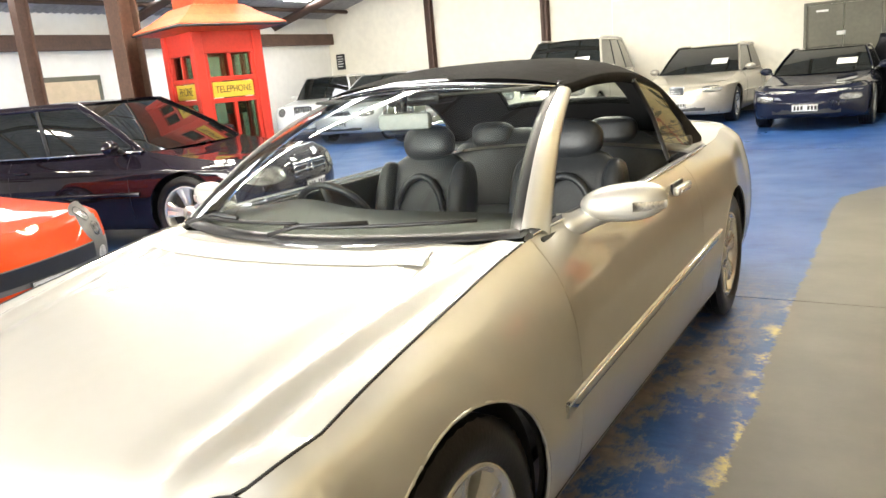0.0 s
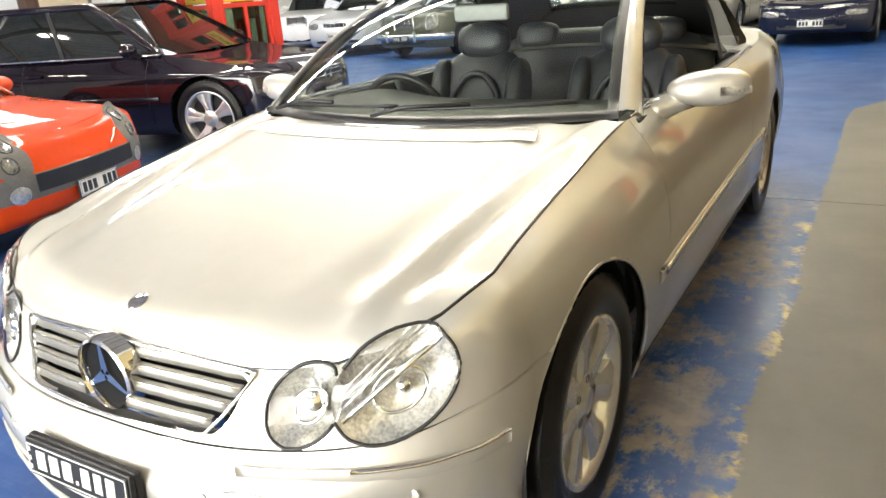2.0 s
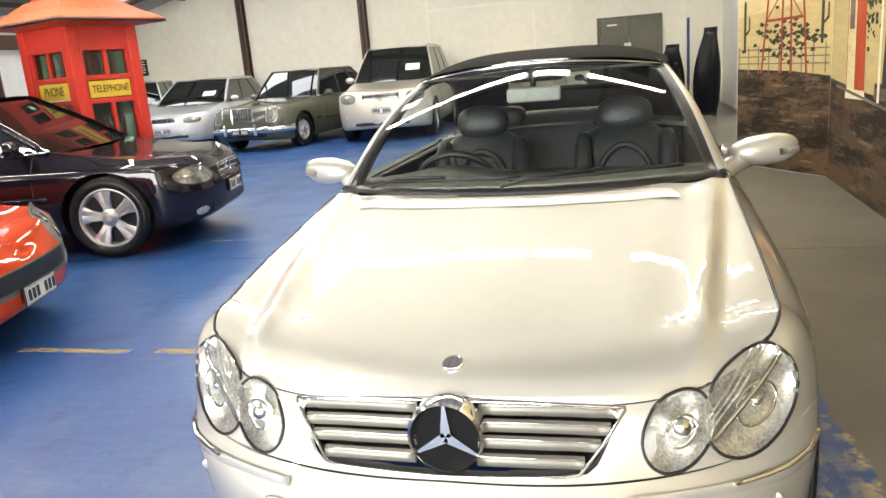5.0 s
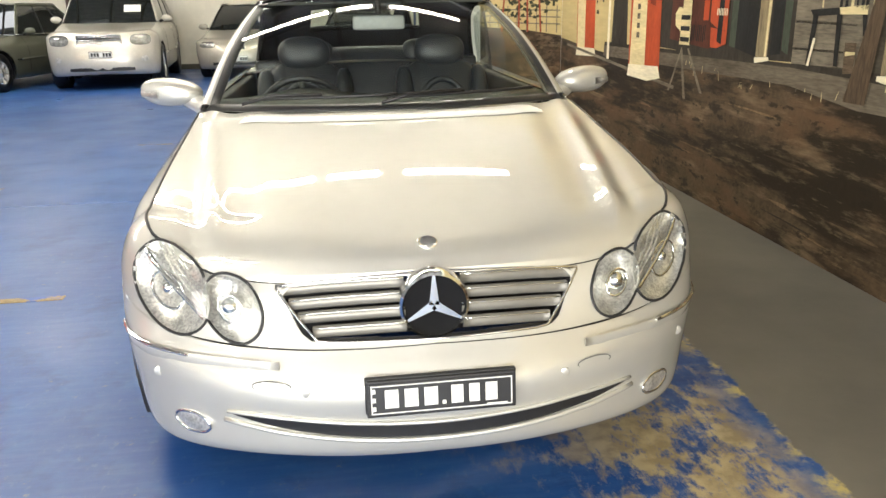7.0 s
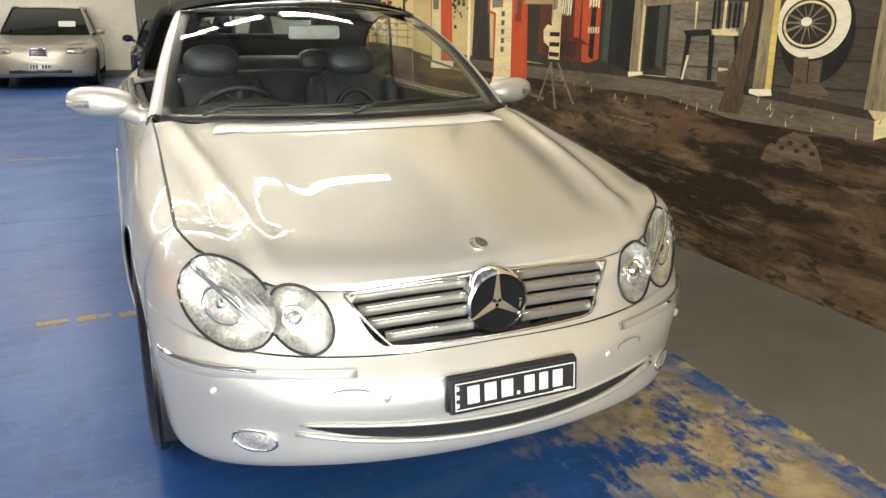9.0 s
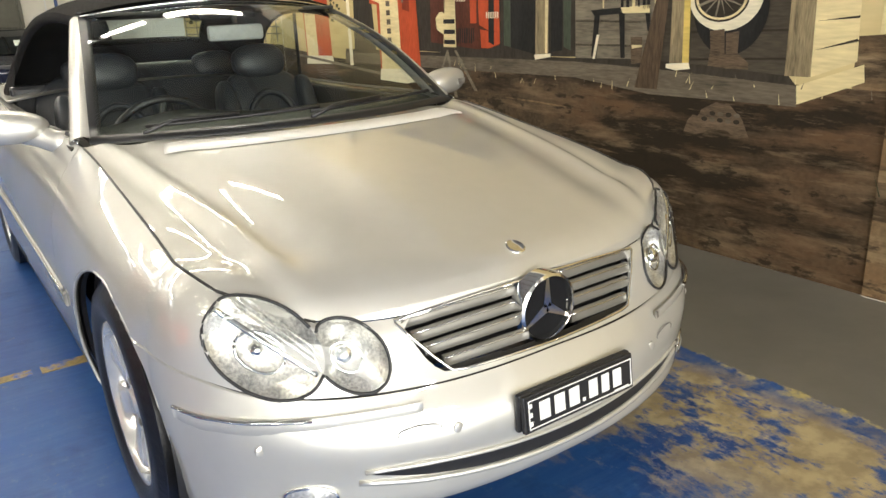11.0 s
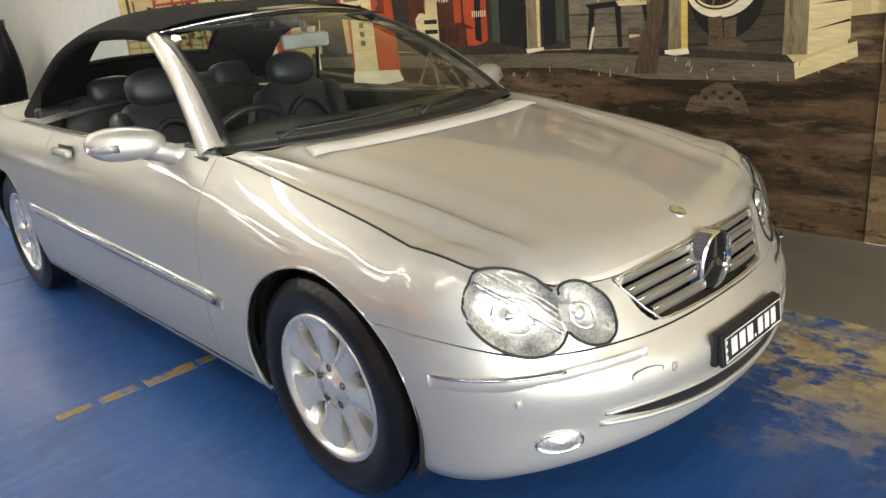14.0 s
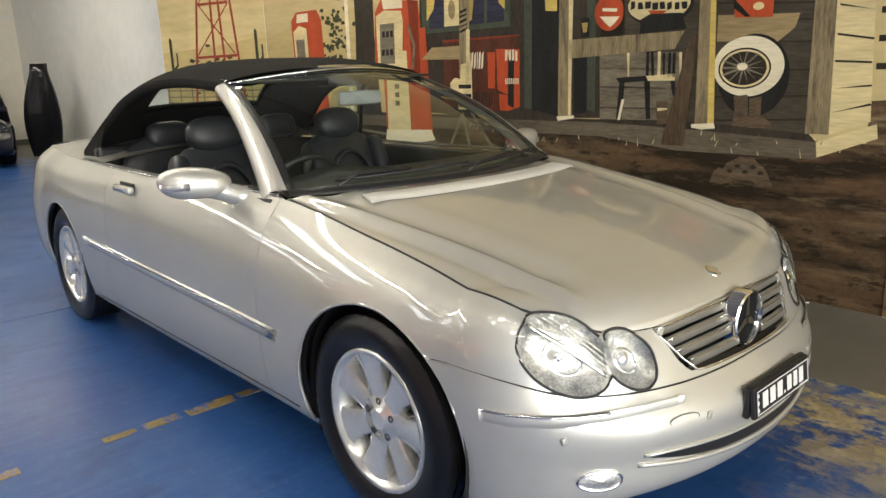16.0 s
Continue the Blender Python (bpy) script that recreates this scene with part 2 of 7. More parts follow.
def panel(name, rows, normals, keep, material, parent, side=1, holes=(), gap=0.0035, depth=0.012, label="", both=False):
    """A panel out of a grid: the cells that keep(a, b) names, holes cut clean, a shut-line gap, and edges turned inward. both: the two sides joined."""
    verts, nrm, faces, idx = [], [], [], {}
    for sd in ((1, -1) if both else (side,)):
        for a in range(len(rows) - 1):
            for b in range(len(rows[0]) - 1):
                if not keep(a, b):
                    continue
                quad = ((a, b), (a, b + 1), (a + 1, b + 1), (a + 1, b))
                if any(all(h(rows[i][j], sd)[0] for i, j in quad) for h in holes):
                    continue
                ids = []
                for i, j in quad:
                    key = (i, j, sd if rows[i][j].x > 1e-4 else 0)
                    if key not in idx:
                        p = rows[i][j].copy()
                        for h in holes:
                            inside, q = h(p, sd)
                            if inside:
                                p = q
                        idx[key] = len(verts)
                        verts.append(Vector((p.x * sd, p.y, p.z)))
                        nn = normals[i][j]
                        nrm.append(Vector((nn.x * sd, nn.y, nn.z)))
                    if idx[key] not in ids:
                        ids.append(idx[key])
                if len(ids) > 2:
                    faces.append(tuple(ids if sd > 0 else ids[::-1]))
    edges = {}
    for f in faces:
        for k in range(len(f)):
            e = (f[k], f[(k + 1) % len(f)])
            edges[e] = f
    border = [e for e in edges if (e[1], e[0]) not in edges]
    pull = {}
    for e in border:
        f = edges[e]
        c = sum((verts[i] for i in f), Vector()) / len(f)
        for i in e:
            pull.setdefault(i, []).append((c - verts[i]).normalized())
    for i, ds in pull.items():
        d = sum(ds, Vector())
        if d.length > 1e-6:
            verts[i] = verts[i] + d.normalized() * gap
    inner = {}
    for e in border:
        for i in e:
            if i not in inner:
                inner[i] = len(verts)
                verts.append(verts[i] - nrm[i] * depth)
                nrm.append(nrm[i])
        faces.append((e[1], e[0], inner[e[0]], inner[e[1]]))
    me = mesh_of(name, verts, faces, material)
    split = [tuple(nrm[v]) for v in range(len(verts))]
    me.normals_split_custom_set_from_vertices(split)
    ob = new(name, me)
    ob.parent = parent
    if label:
        tagged(ob, label)
    return ob


def arch(cy, cz, r):
    def h(p, sd):
        d = math.hypot(p.y - cy, p.z - cz)
        if d >= r or p.x < 0.3:
            return False, p
        k = r / max(d, 1e-6)
        return True, Vector((p.x, cy + (p.y - cy) * k, cz + (p.z - cz) * k))
    return h


def oval(cx, cz, rx, rz, tilt=0.0):
    c, s = math.cos(radians(tilt)), math.sin(radians(tilt))

    def h(p, sd):
        if p.y > 0:
            return False, p
        dx, dz = p.x - cx, p.z - cz
        a, b = (dx * c + dz * s) / rx, (-dx * s + dz * c) / rz
        d = math.hypot(a, b)
        if d >= 1:
            return False, p
        k = 1 / max(d, 1e-6)
        a, b = a * k * rx, b * k * rz
        return True, Vector((cx + a * c - b * s, p.y, cz + a * s + b * c))
    return h


# ---- wheels ----
def wheel_meshes(r, width, rim_r, spokes, twin=False, whitewall=False):
    out = {}
    bm = bmesh.new()
    h = width / 2
    prof = [(-h * 0.80, rim_r), (-h * 0.95, rim_r + 0.02), (-h, (r + rim_r) / 2), (-h * 0.93, r - 0.022), (-h * 0.8, r - 0.006)]
    for k in range(5):
        a = -h * 0.66 + k * h * 0.33
        prof += [(a - h * 0.12, r), (a + h * 0.12, r), (a + h * 0.125, r - 0.008), (a + h * 0.2, r - 0.008)]
    prof = prof[:-2] + [(h * 0.8, r - 0.006), (h * 0.93, r - 0.022), (h, (r + rim_r) / 2), (h * 0.95, rim_r + 0.02), (h * 0.80, rim_r)]
    lathe(bm, prof, 96)
    for v in bm.verts:
        rad = math.hypot(v.co.y, v.co.z)
        if abs(v.co.x) > h * .5 and rad > r - .026 and round(math.atan2(v.co.z, v.co.y) / (2 * math.pi) * 96) % 2:
            v.co.y *= (rad - .005) / rad
            v.co.z *= (rad - .005) / rad
    me = bpy.data.meshes.new("tyre")
    bmesh.ops.recalc_face_normals(bm, faces=bm.faces)
    bm.to_mesh(me)
    bm.free()
    me.polygons.foreach_set("use_smooth", [True] * len(me.polygons))
    me.set_sharp_from_angle(angle=radians(50))
    me.materials.append(M_RUBBER)
    out["tyre"] = me
    bm = bmesh.new()
    lathe(bm, [(h * 0.80, rim_r + 0.004), (h * 0.88, rim_r + 0.002), (h * 0.86, rim_r - 0.012), (h * 0.62, rim_r - 0.022), (h * 0.3, rim_r - 0.035), (-h * 0.8, rim_r - 0.03)], 44)
    me = bpy.data.meshes.new("rim")
    bm.to_mesh(me)
    bm.free()
    me.polygons.foreach_set("use_smooth", [True] * len(me.polygons))
    me.materials.append(M_ALLOY)
    out["rim"] = me
    # a spoke along +z, tapered, with a raised spine
    bm = bmesh.new()
    rows = []
    for s in (0.0, 0.25, 0.5, 0.75, 1.0):
        rr = 0.045 + (rim_r - 0.06) * s
        wd = (0.043 - 0.008 * math.sin(math.pi * s) + 0.026 * s**3) * (0.62 if twin else 1.0) * (7.0 / max(spokes, 7)) ** 0.5
        x = h * (0.60 + 0.10 * s)
        rows.append([bm.verts.new(p) for p in ((x - 0.035, -wd, rr), (x - 0.004, -wd, rr), (x + 0.004, -wd * 0.6, rr), (x + 0.004, wd * 0.6, rr), (x - 0.004, wd, rr), (x - 0.035, wd, rr))])
    for a in range(4):
        for k in range(5):
            bm.faces.new((rows[a][k], rows[a][k + 1], rows[a + 1][k + 1], rows[a + 1][k]))
    bmesh.ops.recalc_face_normals(bm, faces=bm.faces)
    me = bpy.data.meshes.new("spoke")
    bm.to_mesh(me)
    bm.free()
    me.polygons.foreach_set("use_smooth", [True] * len(me.polygons))
    me.set_sharp_from_angle(angle=radians(35))
    me.materials.append(M_ALLOY)
    out["spoke"] = me
    bm = bmesh.new()
    lathe(bm, [(h * 0.2, 0.075), (h * 0.58, 0.078), (h * 0.66, 0.07), (h * 0.68, 0.036), (h * 0.74, 0.033), (h * 0.76, 0.026), (h * 0.76, 0.001)], 28)
    me = bpy.data.meshes.new("hub")
    bmesh.ops.recalc_face_normals(bm, faces=bm.faces)
    bm.to_mesh(me)
    bm.free()
    me.polygons.foreach_set("use_smooth", [True] * len(me.polygons))
    me.materials.append(M_ALLOY)
    out["hub"] = me
    bm = bmesh.new()
    lathe(bm, [(h * 0.60, 0.011), (h * 0.685, 0.011), (h * 0.68, 0.006), (h * 0.64, 0.005)], 10)
    me = bpy.data.meshes.new("bolt")
    bm.to_mesh(me)
    bm.free()
    me.materials.append(M_BLACK)
    out["bolt"] = me
    # black disc close behind the spokes, puts dark shade into their gaps
    bm = bmesh.new()
    lathe(bm, [(h * 0.20, rim_r - 0.034), (h * 0.24, 0.06), (h * 0.24, 0.001)], 28)
    me = bpy.data.meshes.new("gap_shade_disc")
    bm.to_mesh(me)
    bm.free()
    me.materials.append(M_BLACK)
    out["gap_shade_disc"] = me
    out["n"], out["twin"] = spokes, twin
    return out


def wheel(parent, ms, x, y, z, turn=0.0, detail=True):
    side = 1 if x > 0 else -1
    w = new("wheel", ms["rim"])
    w.parent = parent
    w.matrix_local = Matrix.Translation((x, y, z)) @ Matrix.Rotation(0 if side > 0 else math.pi, 4, "Z") @ Matrix.Rotation(radians(turn), 4, "X")
    kids = [("tyre", 0), ("hub", 0), ("gap_shade_disc", 0)]
    for k in range(ms["n"]):
        a = 2 * math.pi * k / ms["n"]
        if ms["twin"]:
            kids += [("spoke", a - 0.16), ("spoke", a + 0.16)]
        else:
            kids.append(("spoke", a))
    for nm, a in kids:
        o = new(nm, ms[nm])
        o.parent = w
        o.rotation_euler = (a, 0, 0)
    if detail:
        for k in range(5):
            o = new("bolt", ms["bolt"])
            o.parent = w
            a = 2 * math.pi * k / 5 + 0.2
            o.location = (0, 0.056 * math.sin(a), 0.056 * math.cos(a))
    return w


def strip(name, pts, width, thick, material, parent, label="", normal=None):
    """A flat moulding along points: width in the direction across, thickness outward."""
    verts, faces = [], []
    n = len(pts)
    for i, p in enumerate(pts):
        p = Vector(p)
        d = (Vector(pts[min(i + 1, n - 1)]) - Vector(pts[max(i - 1, 0)])).normalized()
        o = Vector(normal(p)) if normal else Vector((1 if p.x > 0 else -1, 0, 0))
        o = (o - d * o.dot(d)).normalized()
        c = d.cross(o).normalized()
        for a, b in ((-1, -0.3), (-0.8, 0.8), (0, 1), (0.8, 0.8), (1, -0.3)):
            verts.append(p + c * width / 2 * a + o * thick * b)
    for i in range(n - 1):
        for k in range(4):
            faces.append((i * 5 + k, i * 5 + k + 1, i * 5 + k + 6, i * 5 + k + 5))
    faces += [(0, 1, 2, 3, 4), tuple((n - 1) * 5 + k for k in (4, 3, 2, 1, 0))]
    return put(name, verts, faces, material, parent, label)


def patch(name, rows, material, parent, label=""):
    nc = len(rows[0])
    faces = [(a * nc + b, a * nc + b + 1, (a + 1) * nc + b + 1, (a + 1) * nc + b) for a in range(len(rows) - 1) for b in range(nc - 1)]
    return put(name, [p for r in rows for p in r], faces, material, parent, label)
# ---- lamps of the hall: a row of fluorescent battens under the roof, and unseen rows added ----
M_TUBE = glow("tube_glow", (1.0, .94, .82), 45.0)
M_HOUSING = mat("white_housing", (.7, .7, .68), rough=.5, var=.05)


def roof_z(x):
    """Underside of the roof: a ridge over the middle of the hall."""
    return 5.45 - .25 * abs(x + 3.0)


# place along and across the hall, and half the length of the tube
LAMPS = [(1.07, 4.25, .63), (-.19, 4.25, .31)] + [(x, 4.25, .76) for x in (-1.4, -3.0, -4.6, -6.5, -8.3, -10.2)]
# these further rows are unseen, added to light the rest of the hall
LAMPS += [(x, -1.6, .74) for x in (-9.0, -6.0, -3.0)] + [(x, 10.8, .74) for x in (-10.5, -8.0, -5.2, -2.4, .4)] + [(x, -6.2, .74) for x in (-8.0, -4.0, 0)]
for lx, ly, lh in LAMPS:
    lz = 4.25
    fx = tagged(new("batten_light"), "white fluorescent batten light hung under the roof", "ceiling light", "batten lights")
    fx.location = (lx, ly, lz)
    boxpart("housing", -lh - .04, lh + .04, -.10, .10, .02, .09, M_HOUSING, fx, .01)
    boxpart("diffuser", -lh, lh, -.085, .085, -.03, .016, M_TUBE, fx, .012)
    for e in (-lh * .8, lh * .8):
        tube("hanger", [(e, 0, .08), (e, 0, roof_z(lx + e) - lz + .05)], .006, M_BLACK, fx, 6)
    data = bpy.data.lights.new("batten_lamp", "AREA")
    data.shape, data.size, data.size_y, data.energy, data.color = "RECTANGLE", lh * 1.97, .15, LAMP_W * lh * (1.8 if ly > 10 else 1.1), (1.0, .92, .70)
    lamp_ob = new("batten_lamp", data)
    lamp_ob.location = (lx, ly, lz - .04)

# ---- the hall ----
M_WALL = mat("cream_wall", (.78, .74, .63), rough=.75, var=.06, scale=.9, bump=.1, bscale=30)
M_WALLW = mat("white_wall_paint", (.82, .81, .77), rough=.7, var=.05, scale=.8, bump=.1, bscale=30)
M_STEEL = mat("brown_steel", (.085, .045, .03), rough=.55, var=.3, scale=4, bump=.1)
M_ROOF = mat("roof_sheet", (.30, .30, .30), rough=.6, var=.25, scale=1.5)
M_TIMBER = mat("roof_timber", (.10, .06, .04), rough=.8, var=.3, scale=4)
M_DOORG = mat("grey_green_door", (.12, .115, .085), rough=.6, var=.15, scale=2)


def floor_material():
    m = bpy.data.materials.new("painted_floor")
    m.use_nodes = True
    nt = m.node_tree
    n, l = nt.nodes, nt.links
    b = n["Principled BSDF"]
    tc, sep = n.new("ShaderNodeTexCoord"), n.new("ShaderNodeSeparateXYZ")
    l.new(tc.outputs["Object"], sep.inputs[0])

    def noise_(scale, detail, rough=.6, stretch=None):
        t = n.new("ShaderNodeTexNoise")
        t.inputs["Scale"].default_value, t.inputs["Detail"].default_value, t.inputs["Roughness"].default_value = scale, detail, rough
        if stretch:
            mp = n.new("ShaderNodeMapping")
            mp.inputs["Scale"].default_value = stretch
            l.new(tc.outputs["Object"], mp.inputs[0])
            l.new(mp.outputs[0], t.inputs["Vector"])
        else:
            l.new(tc.outputs["Object"], t.inputs["Vector"])
        return t.outputs[0]

    def op(kind, a, bb, clamp=False):
        t = n.new("ShaderNodeMath")
        t.operation, t.use_clamp = kind, clamp
        for k, v in enumerate((a, bb)):
            if isinstance(v, (int, float)):
                t.inputs[k].default_value = v
            else:
                l.new(v, t.inputs[k])
        return t.outputs[0]

    def rng(v, a, bb, c=0.0, d=1.0):
        t = n.new("ShaderNodeMapRange")
        for k, w in ((1, a), (2, bb), (3, c), (4, d)):
            t.inputs[k].default_value = w
        l.new(v, t.inputs[0])
        return t.outputs[0]

    def mix(f, a, bb):
        t = n.new("ShaderNodeMix")
        t.data_type = "RGBA"
        l.new(f, t.inputs[0])
        for k, v in ((6, a), (7, bb)):
            if isinstance(v, tuple):
                t.inputs[k].default_value = rgb(v)
            else:
                l.new(v, t.inputs[k])
        return t.outputs[2]
    x, y = sep.outputs[0], sep.outputs[1]
    wob = op("MULTIPLY", op("SUBTRACT", noise_(2.2, 6), .5), .16)
    fine = op("MULTIPLY", op("SUBTRACT", noise_(28, 6, .7), .5), .09)
    edge = op("ADD", 1.09, rng(y, 6.0, 6.8, 0, .42))
    d = op("SUBTRACT", op("SUBTRACT", op("SUBTRACT", edge, x), wob), fine)
    painted = rng(d, 0, .015)
    blue = mix(rng(noise_(.9, 3, .45), .2, .8), (.009, .042, .19), (.024, .095, .29))
    blue = mix(rng(noise_(7, 8, .7), .45, .9, 0, .35), blue, (.05, .17, .36))
    blue = mix(rng(noise_(3.4, 8, .68), .52, .68, 0, .55), blue, (.006, .020, .11))
    blue = mix(rng(noise_(34, 6, .7, (1.0, .5, 1.0)), .58, .72, 0, .35), blue, (.14, .20, .26))
    blue = mix(rng(noise_(13, 9, .78), .62, .67, 0, .5), blue, (.20, .19, .13))
    scr = noise_(3.2, 9, .75, (1.0, 9.0, 1.0))
    blue = mix(rng(scr, .45, .95, 0, .2), blue, (.24, .32, .48))
    # worn band beside the walkway, down to the old yellow coat and bare concrete
    band = op("MULTIPLY", op("MULTIPLY", rng(x, .0, .62), rng(d, .03, .16)), rng(y, 3.6, 2.2))
    worn = op("ADD", op("MULTIPLY", noise_(2.6, 7, .62), .62), op("MULTIPLY", noise_(22, 7, .75, (1.0, .45, 1.0)), .38))
    wmask = op("MULTIPLY", op("MULTIPLY", rng(op("ADD", worn, op("MULTIPLY", band, .05)), .51, .57), band), rng(y, -.5, .6, 1, .55))
    old = mix(rng(noise_(11, 7), .42, .6), (.30, .235, .13), (.43, .345, .19))
    coat = mix(wmask, blue, old)
    rim = op("MULTIPLY", rng(d, .015, .10, 1, 0), rng(noise_(5, 8, .7), .5, .6))
    coat = mix(op("MULTIPLY", rim, rng(y, 3.2, 2.6)), coat, (.50, .40, .14))
    conc = mix(rng(noise_(1.3, 7), .35, .7), (.115, .107, .088), (.175, .162, .132))
    conc = mix(rng(noise_(14, 8, .7), .6, .8, 0, .5), conc, (.10, .09, .075))
    conc = mix(rng(noise_(4.1, 9, .7), .68, .73, 0, .4), conc, (.30, .27, .22))
    l.new(mix(painted, conc, coat), b.inputs["Base Color"])
    gloss = op("ADD", rng(noise_(1.7, 3, .45), .2, .8, .26, .42), op("MULTIPLY", wmask, .3))
    l.new(op("ADD", op("MULTIPLY", painted, gloss), op("MULTIPLY", op("SUBTRACT", 1, painted), .42)), b.inputs["Roughness"])
    b.inputs["Specular IOR Level"].default_value = .38
    bp = n.new("ShaderNodeBump")
    bp.inputs["Strength"].default_value, bp.inputs["Distance"].default_value = .12, .004
    l.new(op("ADD", noise_(16, 6), op("MULTIPLY", painted, op("MULTIPLY", op("SUBTRACT", 1, wmask), .6))), bp.inputs["Height"])
    l.new(bp.outputs[0], b.inputs["Normal"])
    return m


# ground slabs, cut by the joints so that each joint is a real groove
bm = bmesh.new()
for y0, y1 in ((-14, -3.4), (-3.39, 2.985), (2.993, 9.4), (9.41, 22)):
    box(bm, -16, 6, y0, y1, -.2, 0, 0)
box(bm, -16, 6, -14, 22, -.3, -.012, 0)
tagged(part("floor", bm, floor_material()), kind="structure")


def wall(name, p, q, z0, z1, thick, material, side=1, openings=()):
    """An upright wall from p to q; thickness to the right of the way (side 1) or the left."""
    p, q = Vector((*p, 0)), Vector((*q, 0))
    d = (q - p).normalized()
    o = Vector((d.y, -d.x, 0)) * thick * side
    verts = [v + Vector((0, 0, z)) for z in (z0, z1) for v in (p, q, q + o, p + o)]
    return tagged(put(name, verts, [(3, 2, 1, 0), (4, 5, 6, 7), (0, 1, 5, 4), (1, 2, 6, 5), (2, 3, 7, 6), (3, 0, 4, 7)], material, smooth=False), kind="structure")


# gable wall with sloping top
bm = bmesh.new()
vs = [bm.verts.new((x, y, z)) for y in (16.4, 16.6) for x, z in ((-13.2, 0), (2.6, 0), (2.6, roof_z(2.6) + .26), (-3, roof_z(-3) + .26), (-13.2, roof_z(-13.2) + .26))]
bm.faces.new(vs[:5])
bm.faces.new(vs[5:][::-1])
for k in range(5):
    bm.faces.new((vs[k], vs[(k + 1) % 5], vs[5 + (k + 1) % 5], vs[5 + k]))
tagged(part("wall_north", bm, M_WALL), kind="structure")
wall("wall_west", (-13, -8.5), (-13, 16.4), 0, roof_z(-13) + .27, .2, M_WALLW, -1)
wall("wall_south_west", (-13, -8.5), (-7.5, -8.5), 0, 5.4, .2, M_WALLW, 1)
wall("wall_south_east", (1.2, -8.5), (2.6, -8.5), 0, 5.4, .2, M_WALLW, 1)
wall("wall_south_over", (-7.5, -8.5), (1.2, -8.5), 3.4, 5.4, .2, M_WALLW, 1)
# open roller doorway behind: daylight comes in here
day = bpy.data.lights.new("doorway_daylight", "AREA")
day.shape, day.size, day.size_y, day.energy, day.color = "RECTANGLE", 8.6, 3.3, DAY_W, (1.0, .985, .93)
day_ob = new("doorway_daylight", day)
day_ob.matrix_world = Matrix.Translation((-3.15, -8.45, 1.7)) @ Matrix.Rotation(radians(90), 4, "X")
wall("wall_east_far", (2.45, 6.3), (2.45, 16.4), 0, 4.2, .2, M_WALLW, 1)
wall("wall_east", (2.064, -.455), (2.194, 5.65), 0, 4.3, .2, M_WALL, 1)
wall("wall_east_angled", (2.194, 5.65), (1.525, 6.76), 0, 4.5, .12, M_WALLW, 1)
wall("wall_east_near", (2.05, -10), (2.05, -.46), 0, 4.3, .22, M_WALL, 1)
# grooves between the cladding sheets of the gable wall, and the thin flashing over them
for k, (x, w) in enumerate(((-4.4, .012), (-1.8, .012), (.2, .012), (1.6, .012))):
    tagged(boxpart("trim_sheet_joint", x - w, x + w, 16.385, 16.402, 0 if k != 2 else 2.2, 3.6, M_WALLW, None, .004), kind="structure")
tagged(boxpart("trim_flashing", -4.4, 2.4, 16.37, 16.40, 2.62, 2.68, M_WALLW, None, .006), kind="structure")
tagged(boxpart("trim_baseboard", -13, 2.4, 16.38, 16.40, 0, .12, M_DOORG, None, .004), kind="structure")
# double door
door = tagged(new("door_1"), "grey-green flush double door, closed", "door", kind="structure")
for x0, x1 in ((-.26, .40), (.41, 1.07)):
    boxpart("door_leaf", x0, x1, 16.35, 16.395, .01, 2.04, M_DOORG, door, .006)
for a in ((-.33, -.265), (1.075, 1.14)):
    boxpart("door_frame", a[0], a[1], 16.33, 16.398, 0, 2.10, M_DOORG, door, .004)
boxpart("door_frame", -.265, 1.075, 16.33, 16.398, 2.045, 2.10, M_DOORG, door, .004)
boxpart("notice", .28, .44, 16.342, 16.349, 1.42, 1.50, M_WHITE, door, .001)
boxpart("notice", -.1, .12, 16.342, 16.349, 1.90, 1.94, M_WHITE, door, .001)
tube("door_handle", [(.36, 16.33, 1.0), (.36, 16.31, 1.0), (.26, 16.31, 1.0)], .01, M_CHROME, door, 8)
tagged(boxpart("wall_box", 1.32, 1.42, 16.37, 16.40, 1.25, 1.42, M_WHITE, None, .01), "small white switch box on the wall", "switch box")
# wind posts of the gable wall
for x in (-9.38, -6.05):
    p = tagged(new("steel_post"), "dark brown steel post against the white wall", "post", "wall posts")
    p.location = (x, 16.3, 0)
    boxpart("web", -.02, .02, -.09, .09, 0, roof_z(x), M_STEEL, p, .003)
    for e in (-.09, .078):
        boxpart("flange", -.09, .09, e, e + .012, 0, roof_z(x), M_STEEL, p, .003)
tagged(boxpart("wall_sign", -12.75, -12.45, 16.36, 16.395, 1.72, 2.16, M_BLACK, None, .01), "small black notice board with pale lines", "sign")
sg = bpy.data.objects["wall_sign"]
for k in range(5):
    boxpart("line_bar", -12.70, -12.52 + .02 * (k % 2), 16.352, 16.358, 1.80 + k * .07, 1.825 + k * .07, M_WHITE, sg, .001)
# columns standing in the hall
for x, y, w in ((-6.25, 4.6, .12), (-10.7, 6.0, .10)):
    p = tagged(new("steel_column"), "brown painted steel column carrying the roof", "column", "hall columns")
    p.location = (x, y, 0)
    boxpart("web", -.02, .02, -w, w, .02, roof_z(x) + .1, M_STEEL, p, .003)
    for e in (-1, 1):
        boxpart("flange", -w, w, e * w - .012, e * w + .012, .02, roof_z(x) + .1, M_STEEL, p, .004)
    boxpart("base_plate", -w - .07, w + .07, -w - .07, w + .07, 0, .02, M_STEEL, p, .004)
